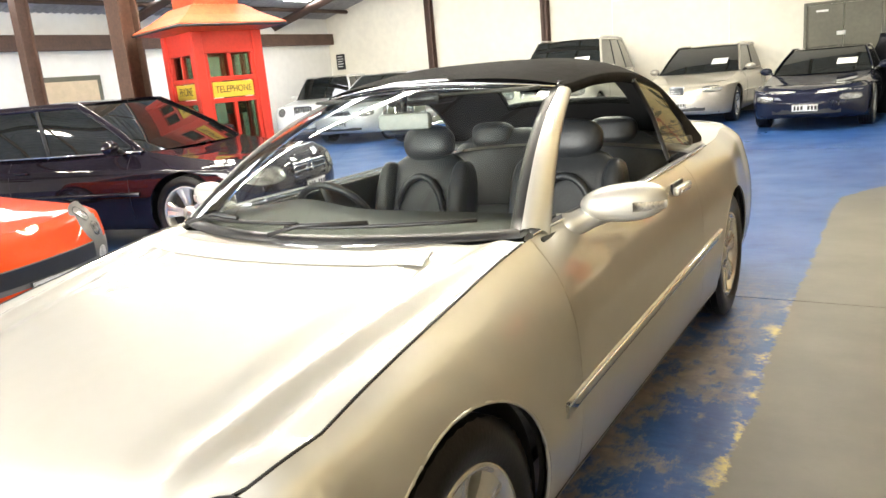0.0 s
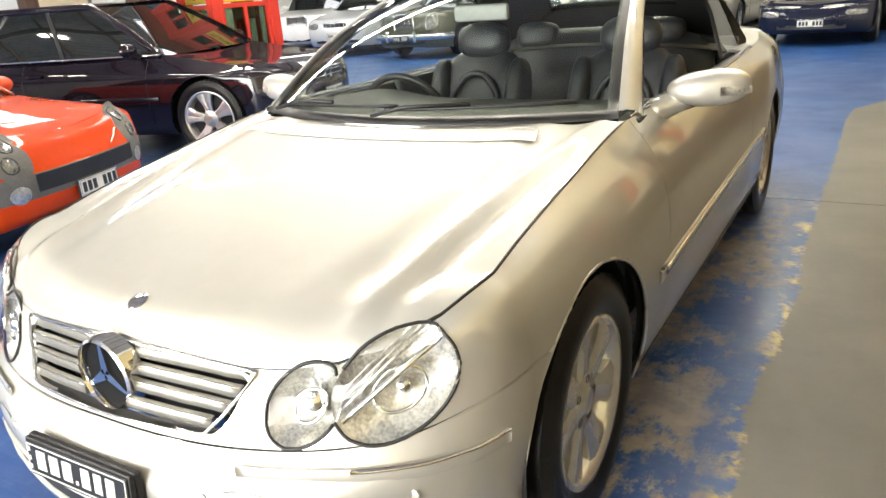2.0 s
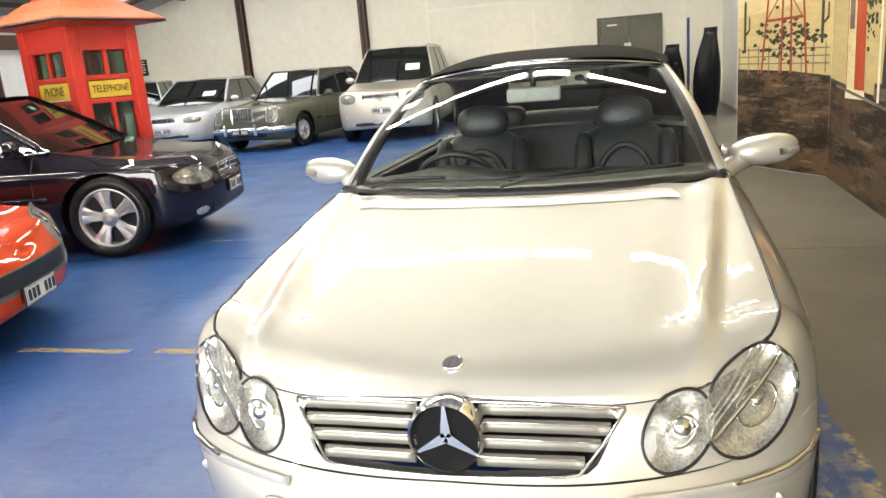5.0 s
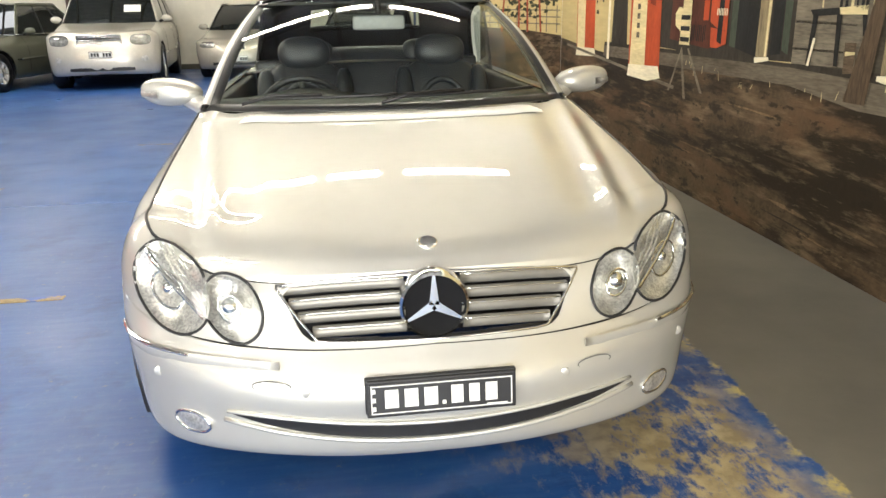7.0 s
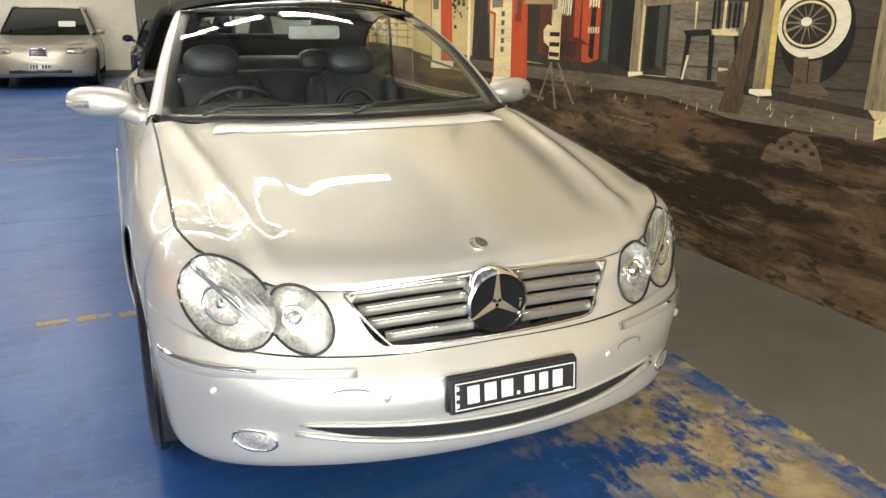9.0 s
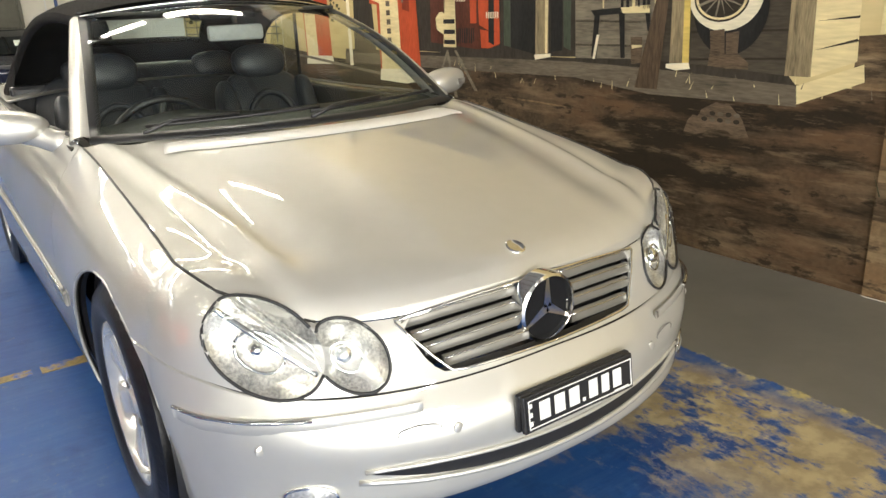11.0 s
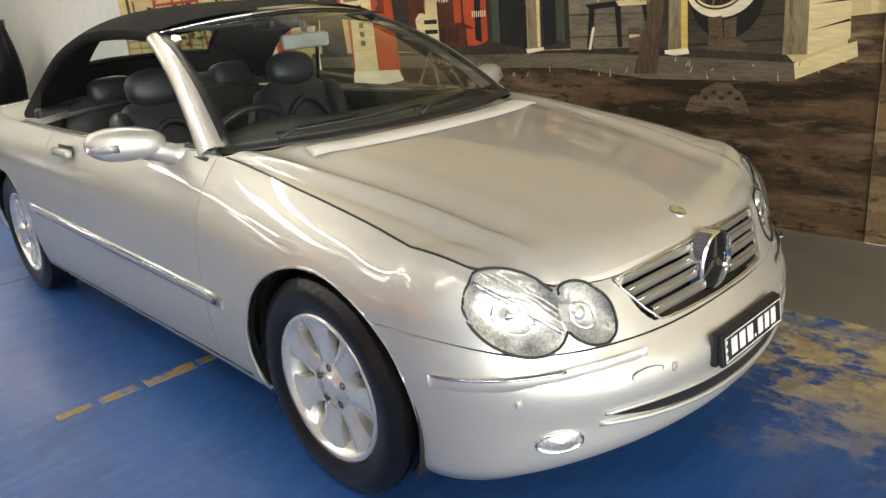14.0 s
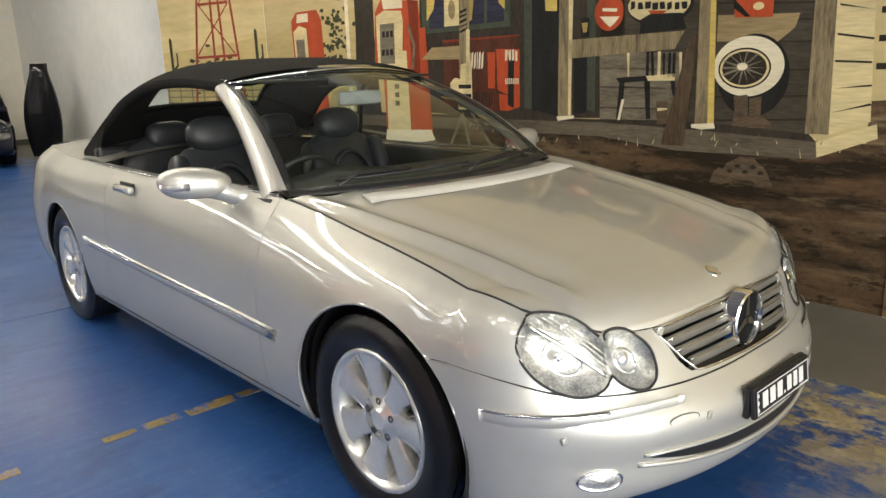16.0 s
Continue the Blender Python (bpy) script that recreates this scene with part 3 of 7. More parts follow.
# roof: corrugated sheets with clear strips, rafters, purlins, eaves beam
bm = bmesh.new()
for x0, x1 in ((-13.2, -3.0), (-3.0, 2.7)):
    nx = 12
    ny = 330
    grid = []
    for i in range(2):
        xx = (x0, x1)[i]
        grid.append([bm.verts.new((xx, -10 + 26.6 * j / ny, roof_z(xx) + .24 + (.012 if j % 2 else -.012))) for j in range(ny + 1)])
    for j in range(ny):
        bm.faces.new((grid[0][j], grid[0][j + 1], grid[1][j + 1], grid[1][j]))
tagged(part("ceiling", bm, M_ROOF), kind="structure")
M_SKYL = glow("skylight_sheet", (.95, .97, 1.0), 6.0)
for x0, x1, y0, y1 in ((-12.3, -9.2, 5.2, 6.1), (-12.0, -9.0, 9.5, 10.4), (-8.4, -5.0, 12.2, 13.1), (-11.8, -8.6, 13.4, 14.3), (-7.5, -4.0, 7.0, 7.9)):
    vv = [(x0, y0, roof_z(x0) + .205), (x1, y0, roof_z(x1) + .205), (x1, y1, roof_z(x1) + .205), (x0, y1, roof_z(x0) + .205)]
    tagged(put("skylight", vv + [(a, b, c + .01) for a, b, c in vv], [(3, 2, 1, 0), (4, 5, 6, 7), (0, 1, 5, 4), (1, 2, 6, 5), (2, 3, 7, 6), (3, 0, 4, 7)], M_SKYL, smooth=False), kind="structure")
for y in (-6, -1, 4.6, 9.6, 14.2):
    for x0, x1 in ((-13, -3.0), (-3.0, 2.5)):
        tube("rafter", [(x0, y, roof_z(x0)), (x1, y, roof_z(x1))], .11, M_STEEL, None, 4)
for x in (-12.2, -11, -9.8, -8.6, -7.4, -6.2, -5, -3.8, -2, -.6, .8):
    tube("purlin", [(x, -10, roof_z(x) + .15), (x, 16.4, roof_z(x) + .15)], .05, M_TIMBER, None, 4)
boxpart("eaves_beam", -12.98, -12.78, -10, 16.38, 2.45, 2.75, M_STEEL, None, .01)
for o in list(scene.objects):
    if o.name.split(".")[0] in ("rafter", "purlin", "eaves_beam"):
        tagged(o, kind="structure")
# office window in the west wall
win = tagged(new("window_1"), "wide office window with a beige pane in the white wall", "window", kind="structure")
boxpart("window_frame", -12.99, -12.93, 7.2, 8.75, .9, 1.95, M_DOORG, win, .01)
# beige of the pane stands for the light in the opening
boxpart("pane", -12.94, -12.915, 7.3, 8.65, 1.0, 1.85, mat("lit_pane_beige", (.62, .50, .34), rough=.5, var=.1), win, .004)
boxpart("window_sill", -12.99, -12.86, 7.15, 8.8, .86, .9, M_WHITE, win, .006)
# worn yellow bay line on the blue floor
M_LINE = mat("yellow_line", (.27, .19, .06), rough=.5, var=.35, scale=9, second=((.04, .09, .30), 9.0, .50, .58))
bay = tagged(new("bay_line"), "worn yellow parking bay line on the blue floor", "floor marking", kind="structure")
for x0, x1 in ((-2.9, -2.2), (-2.05, -1.5), (-1.22, -1.1), (-1.07, -.93), (-.90, -.70), (-.68, -.35)):
    boxpart("dash", x0, x1, 1.085 + .01 * math.sin(x0 * 9), 1.135 + .01 * math.sin(x0 * 5), .0, .0025, M_LINE, bay, 0)
for x0, x1, y0, y1 in ((-3.2, -2.75, 3.6, 3.63), (-2.2, -1.2, 5.4, 5.44)):
    boxpart("dash", x0, x1, y0, y1, 0, .0025, M_LINE, bay, 0)
# ---- the painted wall: a desert petrol station ----
P_SKY = mat("mural_sky", (.56, .45, .23), rough=.7, var=.12, scale=1.2, second=((.42, .33, .16), 1.6, .5, .75), spec=.12, grain=(1, .3, 2.2))
P_SAND = mat("mural_sand", (.50, .39, .18), rough=.7, var=.12, scale=2, spec=.12, grain=(1, .3, 2.2))
def mural_ground(name, dark, mid, light, rust):
    """Brushed-on painted earth: long level strokes, clods and dusty lights."""
    m = mat(name, mid, rough=.6, var=.35, scale=6, bump=.1, bscale=25, spec=.12)
    n, l = m.node_tree.nodes, m.node_tree.links
    tc, b = n.new("ShaderNodeTexCoord"), n["Principled BSDF"]
    base = b.inputs["Base Color"].links[0].from_socket

    def layer(colour, stretch, scale, lo, hi, most, under, detail=8):
        mp, nz, rg, mx = n.new("ShaderNodeMapping"), n.new("ShaderNodeTexNoise"), n.new("ShaderNodeMapRange"), n.new("ShaderNodeMix")
        mp.inputs["Scale"].default_value = stretch
        nz.inputs["Scale"].default_value, nz.inputs["Detail"].default_value, nz.inputs["Roughness"].default_value = scale, detail, .68
        for k, v in ((1, lo), (2, hi), (3, 0), (4, most)):
            rg.inputs[k].default_value = v
        mx.data_type = "RGBA"
        mx.inputs[7].default_value = rgb(colour)
        l.new(tc.outputs["Object"], mp.inputs[0])
        l.new(mp.outputs[0], nz.inputs["Vector"])
        l.new(nz.outputs[0], rg.inputs[0])
        l.new(rg.outputs[0], mx.inputs[0])
        l.new(under, mx.inputs[6])
        return mx.outputs[2]
    c = layer(rust, (1, .5, 1.5), 2.0, .42, .62, .8, base)
    c = layer(dark, (1, .28, 1.6), 2.4, .46, .56, .95, c)
    c = layer(light, (1, .35, 2.2), 4.2, .54, .68, .75, c)
    c = layer(dark, (1, .5, 1.3), 11, .56, .62, .85, c)
    c = layer(light, (1, .3, 2.6), 20, .60, .70, .5, c)
    l.new(c, b.inputs["Base Color"])
    return m


P_EARTH = mural_ground("mural_earth", (.020, .015, .010), (.075, .052, .031), (.20, .145, .085), (.115, .066, .034))
P_EARTH2 = mural_ground("mural_dust", (.045, .031, .019), (.16, .11, .06), (.32, .23, .13), (.20, .12, .06))
P_DARK = mat("mural_line", (.030, .024, .017), rough=.6, var=.2, spec=.12, grain=(1, .3, 2.2))
P_BLACK = mat("mural_black", (.018, .017, .016), rough=.6, var=.3, spec=.12, grain=(1, 1.4, .5))
P_SIDE_DARK = mat("mural_siding_shade", (.060, .050, .036), rough=.65, var=.35, scale=6, spec=.12, grain=(1, .3, 2.2))
P_GREY = mat("mural_weathered_grey", (.17, .145, .105), rough=.65, var=.4, scale=7, spec=.12, grain=(1, .3, 2.2))
P_SHADE = mat("mural_porch_shade", (.040, .033, .025), rough=.65, var=.35, scale=5, spec=.12, grain=(1, 1.4, .5))
P_STONE = mat("mural_stone", (.115, .095, .068), rough=.65, var=.4, scale=7, spec=.12, grain=(1, .3, 2.2))
P_CREAM = mat("mural_cream", (.66, .55, .30), rough=.65, var=.18, scale=5, spec=.12, grain=(1, .3, 2.2))
P_YEL = mat("mural_yellow", (.58, .43, .12), rough=.65, var=.2, scale=5, spec=.12, grain=(1, .3, 2.2))
P_YELD = mat("mural_dull_yellow", (.38, .28, .09), rough=.65, var=.2, scale=5, spec=.12, grain=(1, .3, 2.2))
P_TAN = mat("mural_tan", (.30, .225, .115), rough=.65, var=.25, scale=5, spec=.12, grain=(1, .3, 2.2))
P_TANW = mat("mural_weathered_tan", (.24, .19, .11), rough=.65, var=.4, scale=8, second=((.12, .095, .06), 9.0, .5, .66), spec=.12, grain=(1, 3.0, .35))
P_WHITE = mat("mural_white", (.74, .67, .49), rough=.65, var=.15, scale=6, spec=.12, grain=(1, .3, 2.2))
P_RED = mat("mural_red", (.42, .070, .024), rough=.6, var=.2, scale=6, spec=.12, grain=(1, 1.4, .5))
P_REDD = mat("mural_dark_red", (.20, .035, .016), rough=.6, var=.2, scale=6, spec=.12, grain=(1, 1.4, .5))
P_COOL = mat("mural_maroon", (.085, .028, .017), rough=.6, var=.3, scale=6, spec=.12, grain=(1, 1.4, .5))
P_GREEN = mat("mural_green", (.060, .072, .050), rough=.65, var=.25, scale=6, spec=.12, grain=(1, 1.4, .5))
P_NIGHT = mat("mural_window_dark", (.030, .030, .050), rough=.5, var=.4, scale=6, spec=.12, grain=(1, .3, 2.2))
P_BROWN = mat("mural_brown", (.105, .075, .048), rough=.65, var=.5, scale=14, spec=.12, grain=(1, .3, 2.2))
P_PLANK = mat("mural_plank", (.085, .058, .036), rough=.65, var=.45, scale=8, spec=.12, grain=(1, 3.0, .35))
P_BUSH = mat("mural_bush", (.050, .052, .028), rough=.7, var=.6, scale=20, spec=.12, grain=(1, .3, 2.2))

mural = tagged(new("wall_mural"), "wall mural of an old desert petrol station with porch and pumps", "mural")


def main_point(y, z, layer=0.0):
    """A place on the long wall, so many thin coats of paint out from it."""
    return Vector((2.064 + (y + .455) * .0213 - .0006 * layer - .001, y, z))


def angled_point(s, z, layer=0.0):
    """A place on the angled wall; s in metres from its inner corner."""
    return Vector((2.194 - .516 * s, 5.65 + .857 * s, z)) + Vector((-.857, -.516, 0)) * (.0006 * layer + .001)


def near_point(y, z, layer=0.0):
    return Vector((2.05 - .0006 * layer - .001, y, z))


def flat(name, material, pts):
    return put(name, pts, [tuple(range(len(pts)))], material, mural, smooth=False)


def wall_shape(name, material, pts, layer, where=main_point):
    return flat(name, material, [where(y, z, layer) for y, z in pts])


def wall_oval(name, material, c, ry, rz, layer, ring=0, where=main_point):
    n = 36
    pts = [where(c[0] + ry * math.cos(2 * math.pi * k / n), c[1] + rz * math.sin(2 * math.pi * k / n), layer) for k in range(n)]
    if not ring:
        return flat(name, material, pts)
    pts += [where(c[0] + ry * ring * math.cos(2 * math.pi * k / n), c[1] + rz * ring * math.sin(2 * math.pi * k / n), layer) for k in range(n)]
    return put(name, pts, [(k, (k + 1) % n, n + (k + 1) % n, n + k) for k in range(n)], material, mural, smooth=False)


wall_shape("painted_sky", P_SKY, [(5.64, .5), (5.64, 3.6), (-.4549, 3.6), (-.4549, .5)], 0)
wall_shape("painted_sand", P_SAND, [(5.64, .8), (5.64, 1.66), (5.2, 1.73), (4.4, 1.86), (3.4, 1.8), (3.4, .8)], 1)
wall_shape("painted_earth", P_EARTH, [(5.649, .001), (5.64, .93), (4.6, .86), (3.6, .83), (2.6, .90), (1.2, .88), (-.4549, .86), (-.4549, .001)], 1.5)
wall_shape("field", P_EARTH2, [(-.30, .86), (-.30, 1.07), (-.45, 1.08), (-.45, .86)], 2)
for k in range(3):
    wall_shape("fence_rail", P_DARK, [(-.31, 1.22 + .13 * k), (-.31, 1.25 + .13 * k), (-.45, 1.25 + .13 * k), (-.45, 1.22 + .13 * k)], 3)
wall_shape("fence_post", P_CREAM, [(-.385, 1.08), (-.39, 1.9), (-.42, 1.9), (-.415, 1.08)], 4)
# dusty tracks across the painted ground
rnd = random.Random(4)
for k in range(18):
    y0, z0 = rnd.uniform(-.4, 5.2), rnd.uniform(.06, .72)
    w, h = rnd.uniform(.3, .9), rnd.uniform(.005, .014)
    if y0 + w > 5.6:
        continue
    n = 10
    up = [(y0 + w * i / n, z0 + h * math.sin(math.pi * i / n) * rnd.uniform(.4, 1.2) + .02 * i / n) for i in range(n + 1)]
    lo = [(y0 + w * i / n, z0 - h * math.sin(math.pi * i / n) * rnd.uniform(.3, 1.0) + .02 * i / n) for i in range(n, -1, -1)]
    wall_shape("dust_streak", P_EARTH2 if k % 3 else P_DARK, up[1:] + lo[:-1], 2 + .01 * k)
for k in range(60):
    y0, z0 = rnd.uniform(-.4, 2.6), rnd.uniform(.80, .90)
    h = rnd.uniform(.02, .06)
    wall_shape("grass_blade", P_STONE if k % 2 else P_CREAM, [(y0, z0 - .03), (y0 + .006, z0 - .03), (y0 + rnd.uniform(-.02, .02), z0 - .03 + h)], 7.5)
wall_shape('painted_siding', P_SIDE_DARK, [(1.33, 1.98), (0.00, 1.80), (-0.01, 0.88), (1.31, 0.91)], 2)
wall_shape('siding_joint', P_DARK, [(0.54, 1.60), (0.00, 1.56), (0.00, 1.55), (0.54, 1.59)], 3)
wall_shape('siding_joint', P_DARK, [(0.54, 1.51), (0.0, 1.48), (-0.0, 1.47), (0.54, 1.50)], 3)
wall_shape('siding_joint', P_DARK, [(0.53, 1.39), (-0.00, 1.37), (-0.01, 1.36), (0.53, 1.39)], 3)
wall_shape('siding_joint', P_DARK, [(0.52, 1.23), (-0.02, 1.23), (-0.02, 1.22), (0.52, 1.23)], 3)
wall_shape('siding_joint', P_DARK, [(0.51, 1.09), (-0.03, 1.10), (-0.03, 1.09), (0.51, 1.08)], 3)
wall_shape('siding_joint', P_DARK, [(0.51, 0.96), (-0.04, 0.98), (-0.04, 0.97), (0.51, 0.95)], 3)
wall_shape('sunlit_board', P_TAN, [(0.52, 1.53), (0.07, 1.51), (0.09, 1.44), (0.18, 1.37), (0.52, 1.39)], 4)
wall_shape('siding_joint', P_DARK, [(1.32, 1.27), (0.84, 1.25), (0.84, 1.24), (1.32, 1.26)], 3)
wall_shape('siding_joint', P_DARK, [(1.31, 1.15), (0.83, 1.14), (0.83, 1.13), (1.31, 1.14)], 3)
wall_shape('siding_joint', P_DARK, [(1.31, 1.02), (0.83, 1.02), (0.83, 1.01), (1.31, 1.01)], 3)
wall_shape('painted_siding', P_GREY, [(1.32, 1.36), (0.73, 1.34), (0.76, 0.95), (1.31, 0.94)], 3)
wall_shape('porch_floor', P_SHADE, [(4.22, 0.94), (1.31, 0.94), (0.59, 0.94), (-0.02, 0.90), (-0.06, 0.86), (0.69, 0.90), (1.31, 0.92), (4.23, 0.90)], 4)
wall_shape('porch_edge', P_STONE, [(4.23, 0.91), (1.31, 0.92), (0.69, 0.90), (-0.06, 0.86), (-0.07, 0.77), (0.75, 0.77), (1.31, 0.83), (4.24, 0.82)], 5)
wall_shape('porch_corner', P_CREAM, [(-0.06, 0.86), (-0.34, 0.96), (-0.35, 0.89), (-0.07, 0.78)], 6)
wall_shape('shed_end', P_CREAM, [(-0.09, 1.79), (-0.27, 1.76), (-0.31, 0.97), (-0.12, 0.90)], 5)
wall_shape('board_shadow', P_DARK, [(-0.12, 1.54), (-0.28, 1.50), (-0.28, 1.5), (-0.12, 1.53)], 6)
wall_shape('board_shadow', P_DARK, [(-0.12, 1.40), (-0.29, 1.37), (-0.29, 1.36), (-0.12, 1.39)], 6)
wall_shape('board_shadow', P_DARK, [(-0.12, 1.27), (-0.29, 1.26), (-0.29, 1.25), (-0.12, 1.26)], 6)
wall_shape('board_shadow', P_DARK, [(-0.12, 1.13), (-0.30, 1.15), (-0.30, 1.14), (-0.12, 1.13)], 6)
wall_shape('board_shadow', P_DARK, [(-0.12, 1.01), (-0.30, 1.06), (-0.31, 1.05), (-0.12, 1.01)], 6)
wall_shape('corner_post', P_TANW, [(0.00, 1.80), (-0.10, 1.79), (-0.12, 0.90), (-0.00, 0.90)], 7)
wall_oval('tyre', P_BLACK, (0.30, 1.20), 0.20, 0.22, 8, 0)
wall_oval('white_wall', P_WHITE, (0.33, 1.25), 0.20, 0.16, 9, 0)
wall_oval('rim_shadow', P_DARK, (0.35, 1.24), 0.15, 0.11, 10, 0)
wall_oval('rim_ring', P_CREAM, (0.35, 1.24), 0.14, 0.10, 11, 0.9)
wall_shape('wire_spoke', P_GREY, [(0.36, 1.24), (0.22, 1.24), (0.23, 1.24), (0.36, 1.25)], 11)
wall_shape('wire_spoke', P_GREY, [(0.36, 1.24), (0.24, 1.20), (0.23, 1.20), (0.35, 1.25)], 11)
wall_shape('wire_spoke', P_GREY, [(0.36, 1.25), (0.27, 1.17), (0.27, 1.17), (0.35, 1.25)], 11)
wall_shape('wire_spoke', P_GREY, [(0.36, 1.25), (0.32, 1.15), (0.32, 1.15), (0.35, 1.25)], 11)
wall_shape('wire_spoke', P_GREY, [(0.36, 1.25), (0.38, 1.15), (0.37, 1.15), (0.35, 1.25)], 11)
wall_shape('wire_spoke', P_GREY, [(0.36, 1.25), (0.44, 1.17), (0.43, 1.17), (0.35, 1.25)], 11)
wall_shape('wire_spoke', P_GREY, [(0.36, 1.25), (0.48, 1.21), (0.47, 1.20), (0.35, 1.24)], 11)
wall_shape('wire_spoke', P_GREY, [(0.36, 1.25), (0.49, 1.25), (0.49, 1.24), (0.36, 1.24)], 11)
wall_shape('wire_spoke', P_GREY, [(0.35, 1.25), (0.48, 1.29), (0.48, 1.28), (0.36, 1.24)], 11)
wall_shape('wire_spoke', P_GREY, [(0.35, 1.25), (0.44, 1.32), (0.45, 1.32), (0.36, 1.25)], 11)
wall_shape('wire_spoke', P_GREY, [(0.35, 1.25), (0.39, 1.34), (0.39, 1.34), (0.36, 1.25)], 11)
wall_shape('wire_spoke', P_GREY, [(0.35, 1.25), (0.33, 1.33), (0.34, 1.33), (0.36, 1.25)], 11)
wall_shape('wire_spoke', P_GREY, [(0.35, 1.25), (0.27, 1.31), (0.28, 1.32), (0.36, 1.25)], 11)
wall_shape('wire_spoke', P_GREY, [(0.35, 1.24), (0.24, 1.28), (0.24, 1.28), (0.36, 1.25)], 11)
wall_oval('rim_cap', P_WHITE, (0.36, 1.25), 0.03, 0.02, 12, 0)
wall_shape('boot', P_BROWN, [(0.40, 1.09), (0.32, 1.1), (0.31, 0.99), (0.29, 0.97), (0.3, 0.92), (0.40, 0.93), (0.39, 1.01)], 12)
wall_shape('boot', P_BROWN, [(0.31, 1.08), (0.24, 1.09), (0.24, 0.99), (0.18, 0.95), (0.18, 0.92), (0.30, 0.92)], 13)
wall_shape('porch_post', P_TANW, [(0.63, 1.88), (0.56, 1.87), (0.53, 0.92), (0.63, 0.92)], 12)
wall_shape('post_edge', P_YEL, [(0.57, 1.88), (0.54, 1.87), (0.51, 0.93), (0.55, 0.92)], 13)
wall_shape('post_foot', P_WHITE, [(0.65, 0.93), (0.51, 0.94), (0.50, 0.91), (0.59, 0.90), (0.65, 0.91)], 14)
wall_shape('rail_beam', P_TANW, [(1.57, 1.45), (0.72, 1.46), (0.78, 1.36), (1.56, 1.33)], 9)
wall_shape('rail_top', P_BLACK, [(1.02, 1.54), (0.95, 1.57), (0.74, 1.56), (0.71, 1.47), (1.02, 1.46)], 10)
wall_oval('round_sign', P_RED, (1.25, 1.60), 0.11, 0.11, 8, 0)
wall_shape('sign_bar', P_WHITE, [(1.30, 1.63), (1.19, 1.62), (1.19, 1.60), (1.30, 1.61)], 9)
wall_shape('sign_wings', P_WHITE, [(1.32, 1.58), (1.17, 1.57), (1.21, 1.53), (1.24, 1.51), (1.28, 1.54)], 9)
wall_oval('oval_sign', P_BLACK, (0.89, 1.61), 0.22, 0.11, 8, 0)
wall_oval('oval_sign_face', P_CREAM, (0.9, 1.62), 0.21, 0.10, 9, 0)
wall_shape('sign_bar', P_BLACK, [(1.09, 1.65), (1.06, 1.65), (1.06, 1.61), (1.09, 1.60)], 10)
wall_shape('sign_bar', P_BLACK, [(1.04, 1.64), (1.01, 1.64), (1.00, 1.60), (1.04, 1.60)], 10)
wall_shape('sign_bar', P_BLACK, [(0.99, 1.64), (0.95, 1.64), (0.95, 1.60), (0.99, 1.6)], 10)
wall_shape('sign_bar', P_BLACK, [(0.94, 1.63), (0.90, 1.63), (0.90, 1.59), (0.94, 1.59)], 10)
wall_shape('sign_bar', P_BLACK, [(0.89, 1.63), (0.86, 1.63), (0.85, 1.59), (0.89, 1.59)], 10)
wall_shape('sign_bar', P_BLACK, [(0.84, 1.62), (0.81, 1.63), (0.81, 1.59), (0.84, 1.58)], 10)
wall_shape('sign_bar', P_BLACK, [(0.79, 1.62), (0.76, 1.62), (0.76, 1.58), (0.79, 1.58)], 10)
wall_shape('sign_bar', P_BLACK, [(0.75, 1.62), (0.71, 1.62), (0.71, 1.58), (0.74, 1.58)], 10)
wall_shape('sign_mark', P_RED, [(0.97, 1.59), (0.84, 1.58), (0.87, 1.56), (0.95, 1.57)], 10)
wall_shape('red_panel', P_RED, [(0.44, 1.68), (0.21, 1.66), (0.21, 1.50), (0.42, 1.51)], 9)
wall_shape('sign_stripe', P_BLACK, [(0.43, 1.61), (0.33, 1.51), (0.36, 1.51), (0.43, 1.56)], 10)
wall_oval('sign_disc', P_CREAM, (0.29, 1.56), 0.03, 0.02, 10, 0)
wall_shape('leaning_board', P_PLANK, [(0.68, 1.43), (0.63, 1.43), (0.70, 0.80), (0.85, 0.80)], 15)
wall_shape('chair_seat', P_BLACK, [(1.19, 1.20), (0.97, 1.21), (0.95, 1.18), (1.16, 1.17)], 11)
wall_shape('chair_seat', P_CREAM, [(0.97, 1.21), (0.77, 1.22), (0.77, 1.18), (0.96, 1.18)], 11)
wall_shape('chair_leg', P_BLACK, [(1.16, 1.18), (1.12, 1.18), (1.14, 0.94), (1.18, 0.95)], 11)
wall_shape('chair_leg', P_BLACK, [(0.98, 1.18), (0.94, 1.18), (0.93, 0.95), (0.96, 0.95)], 11)
wall_shape('chair_leg', P_BLACK, [(0.80, 1.18), (0.77, 1.18), (0.76, 1.09), (0.78, 1.09)], 11)
wall_shape('chair_leg_light', P_WHITE, [(1.14, 1.07), (1.12, 1.07), (1.15, 0.94), (1.17, 0.94)], 12)
wall_shape('chair_spindle', P_CREAM, [(1.11, 1.35), (1.09, 1.35), (1.09, 1.21), (1.10, 1.21)], 11)
wall_shape('chair_spindle', P_BLACK, [(0.97, 1.35), (0.95, 1.35), (0.95, 1.21), (0.97, 1.21)], 11)
wall_shape('chair_spindle', P_BLACK, [(0.94, 1.35), (0.92, 1.35), (0.91, 1.21), (0.93, 1.21)], 11)
wall_shape('chair_spindle', P_CREAM, [(0.89, 1.35), (0.87, 1.35), (0.87, 1.21), (0.89, 1.21)], 11)
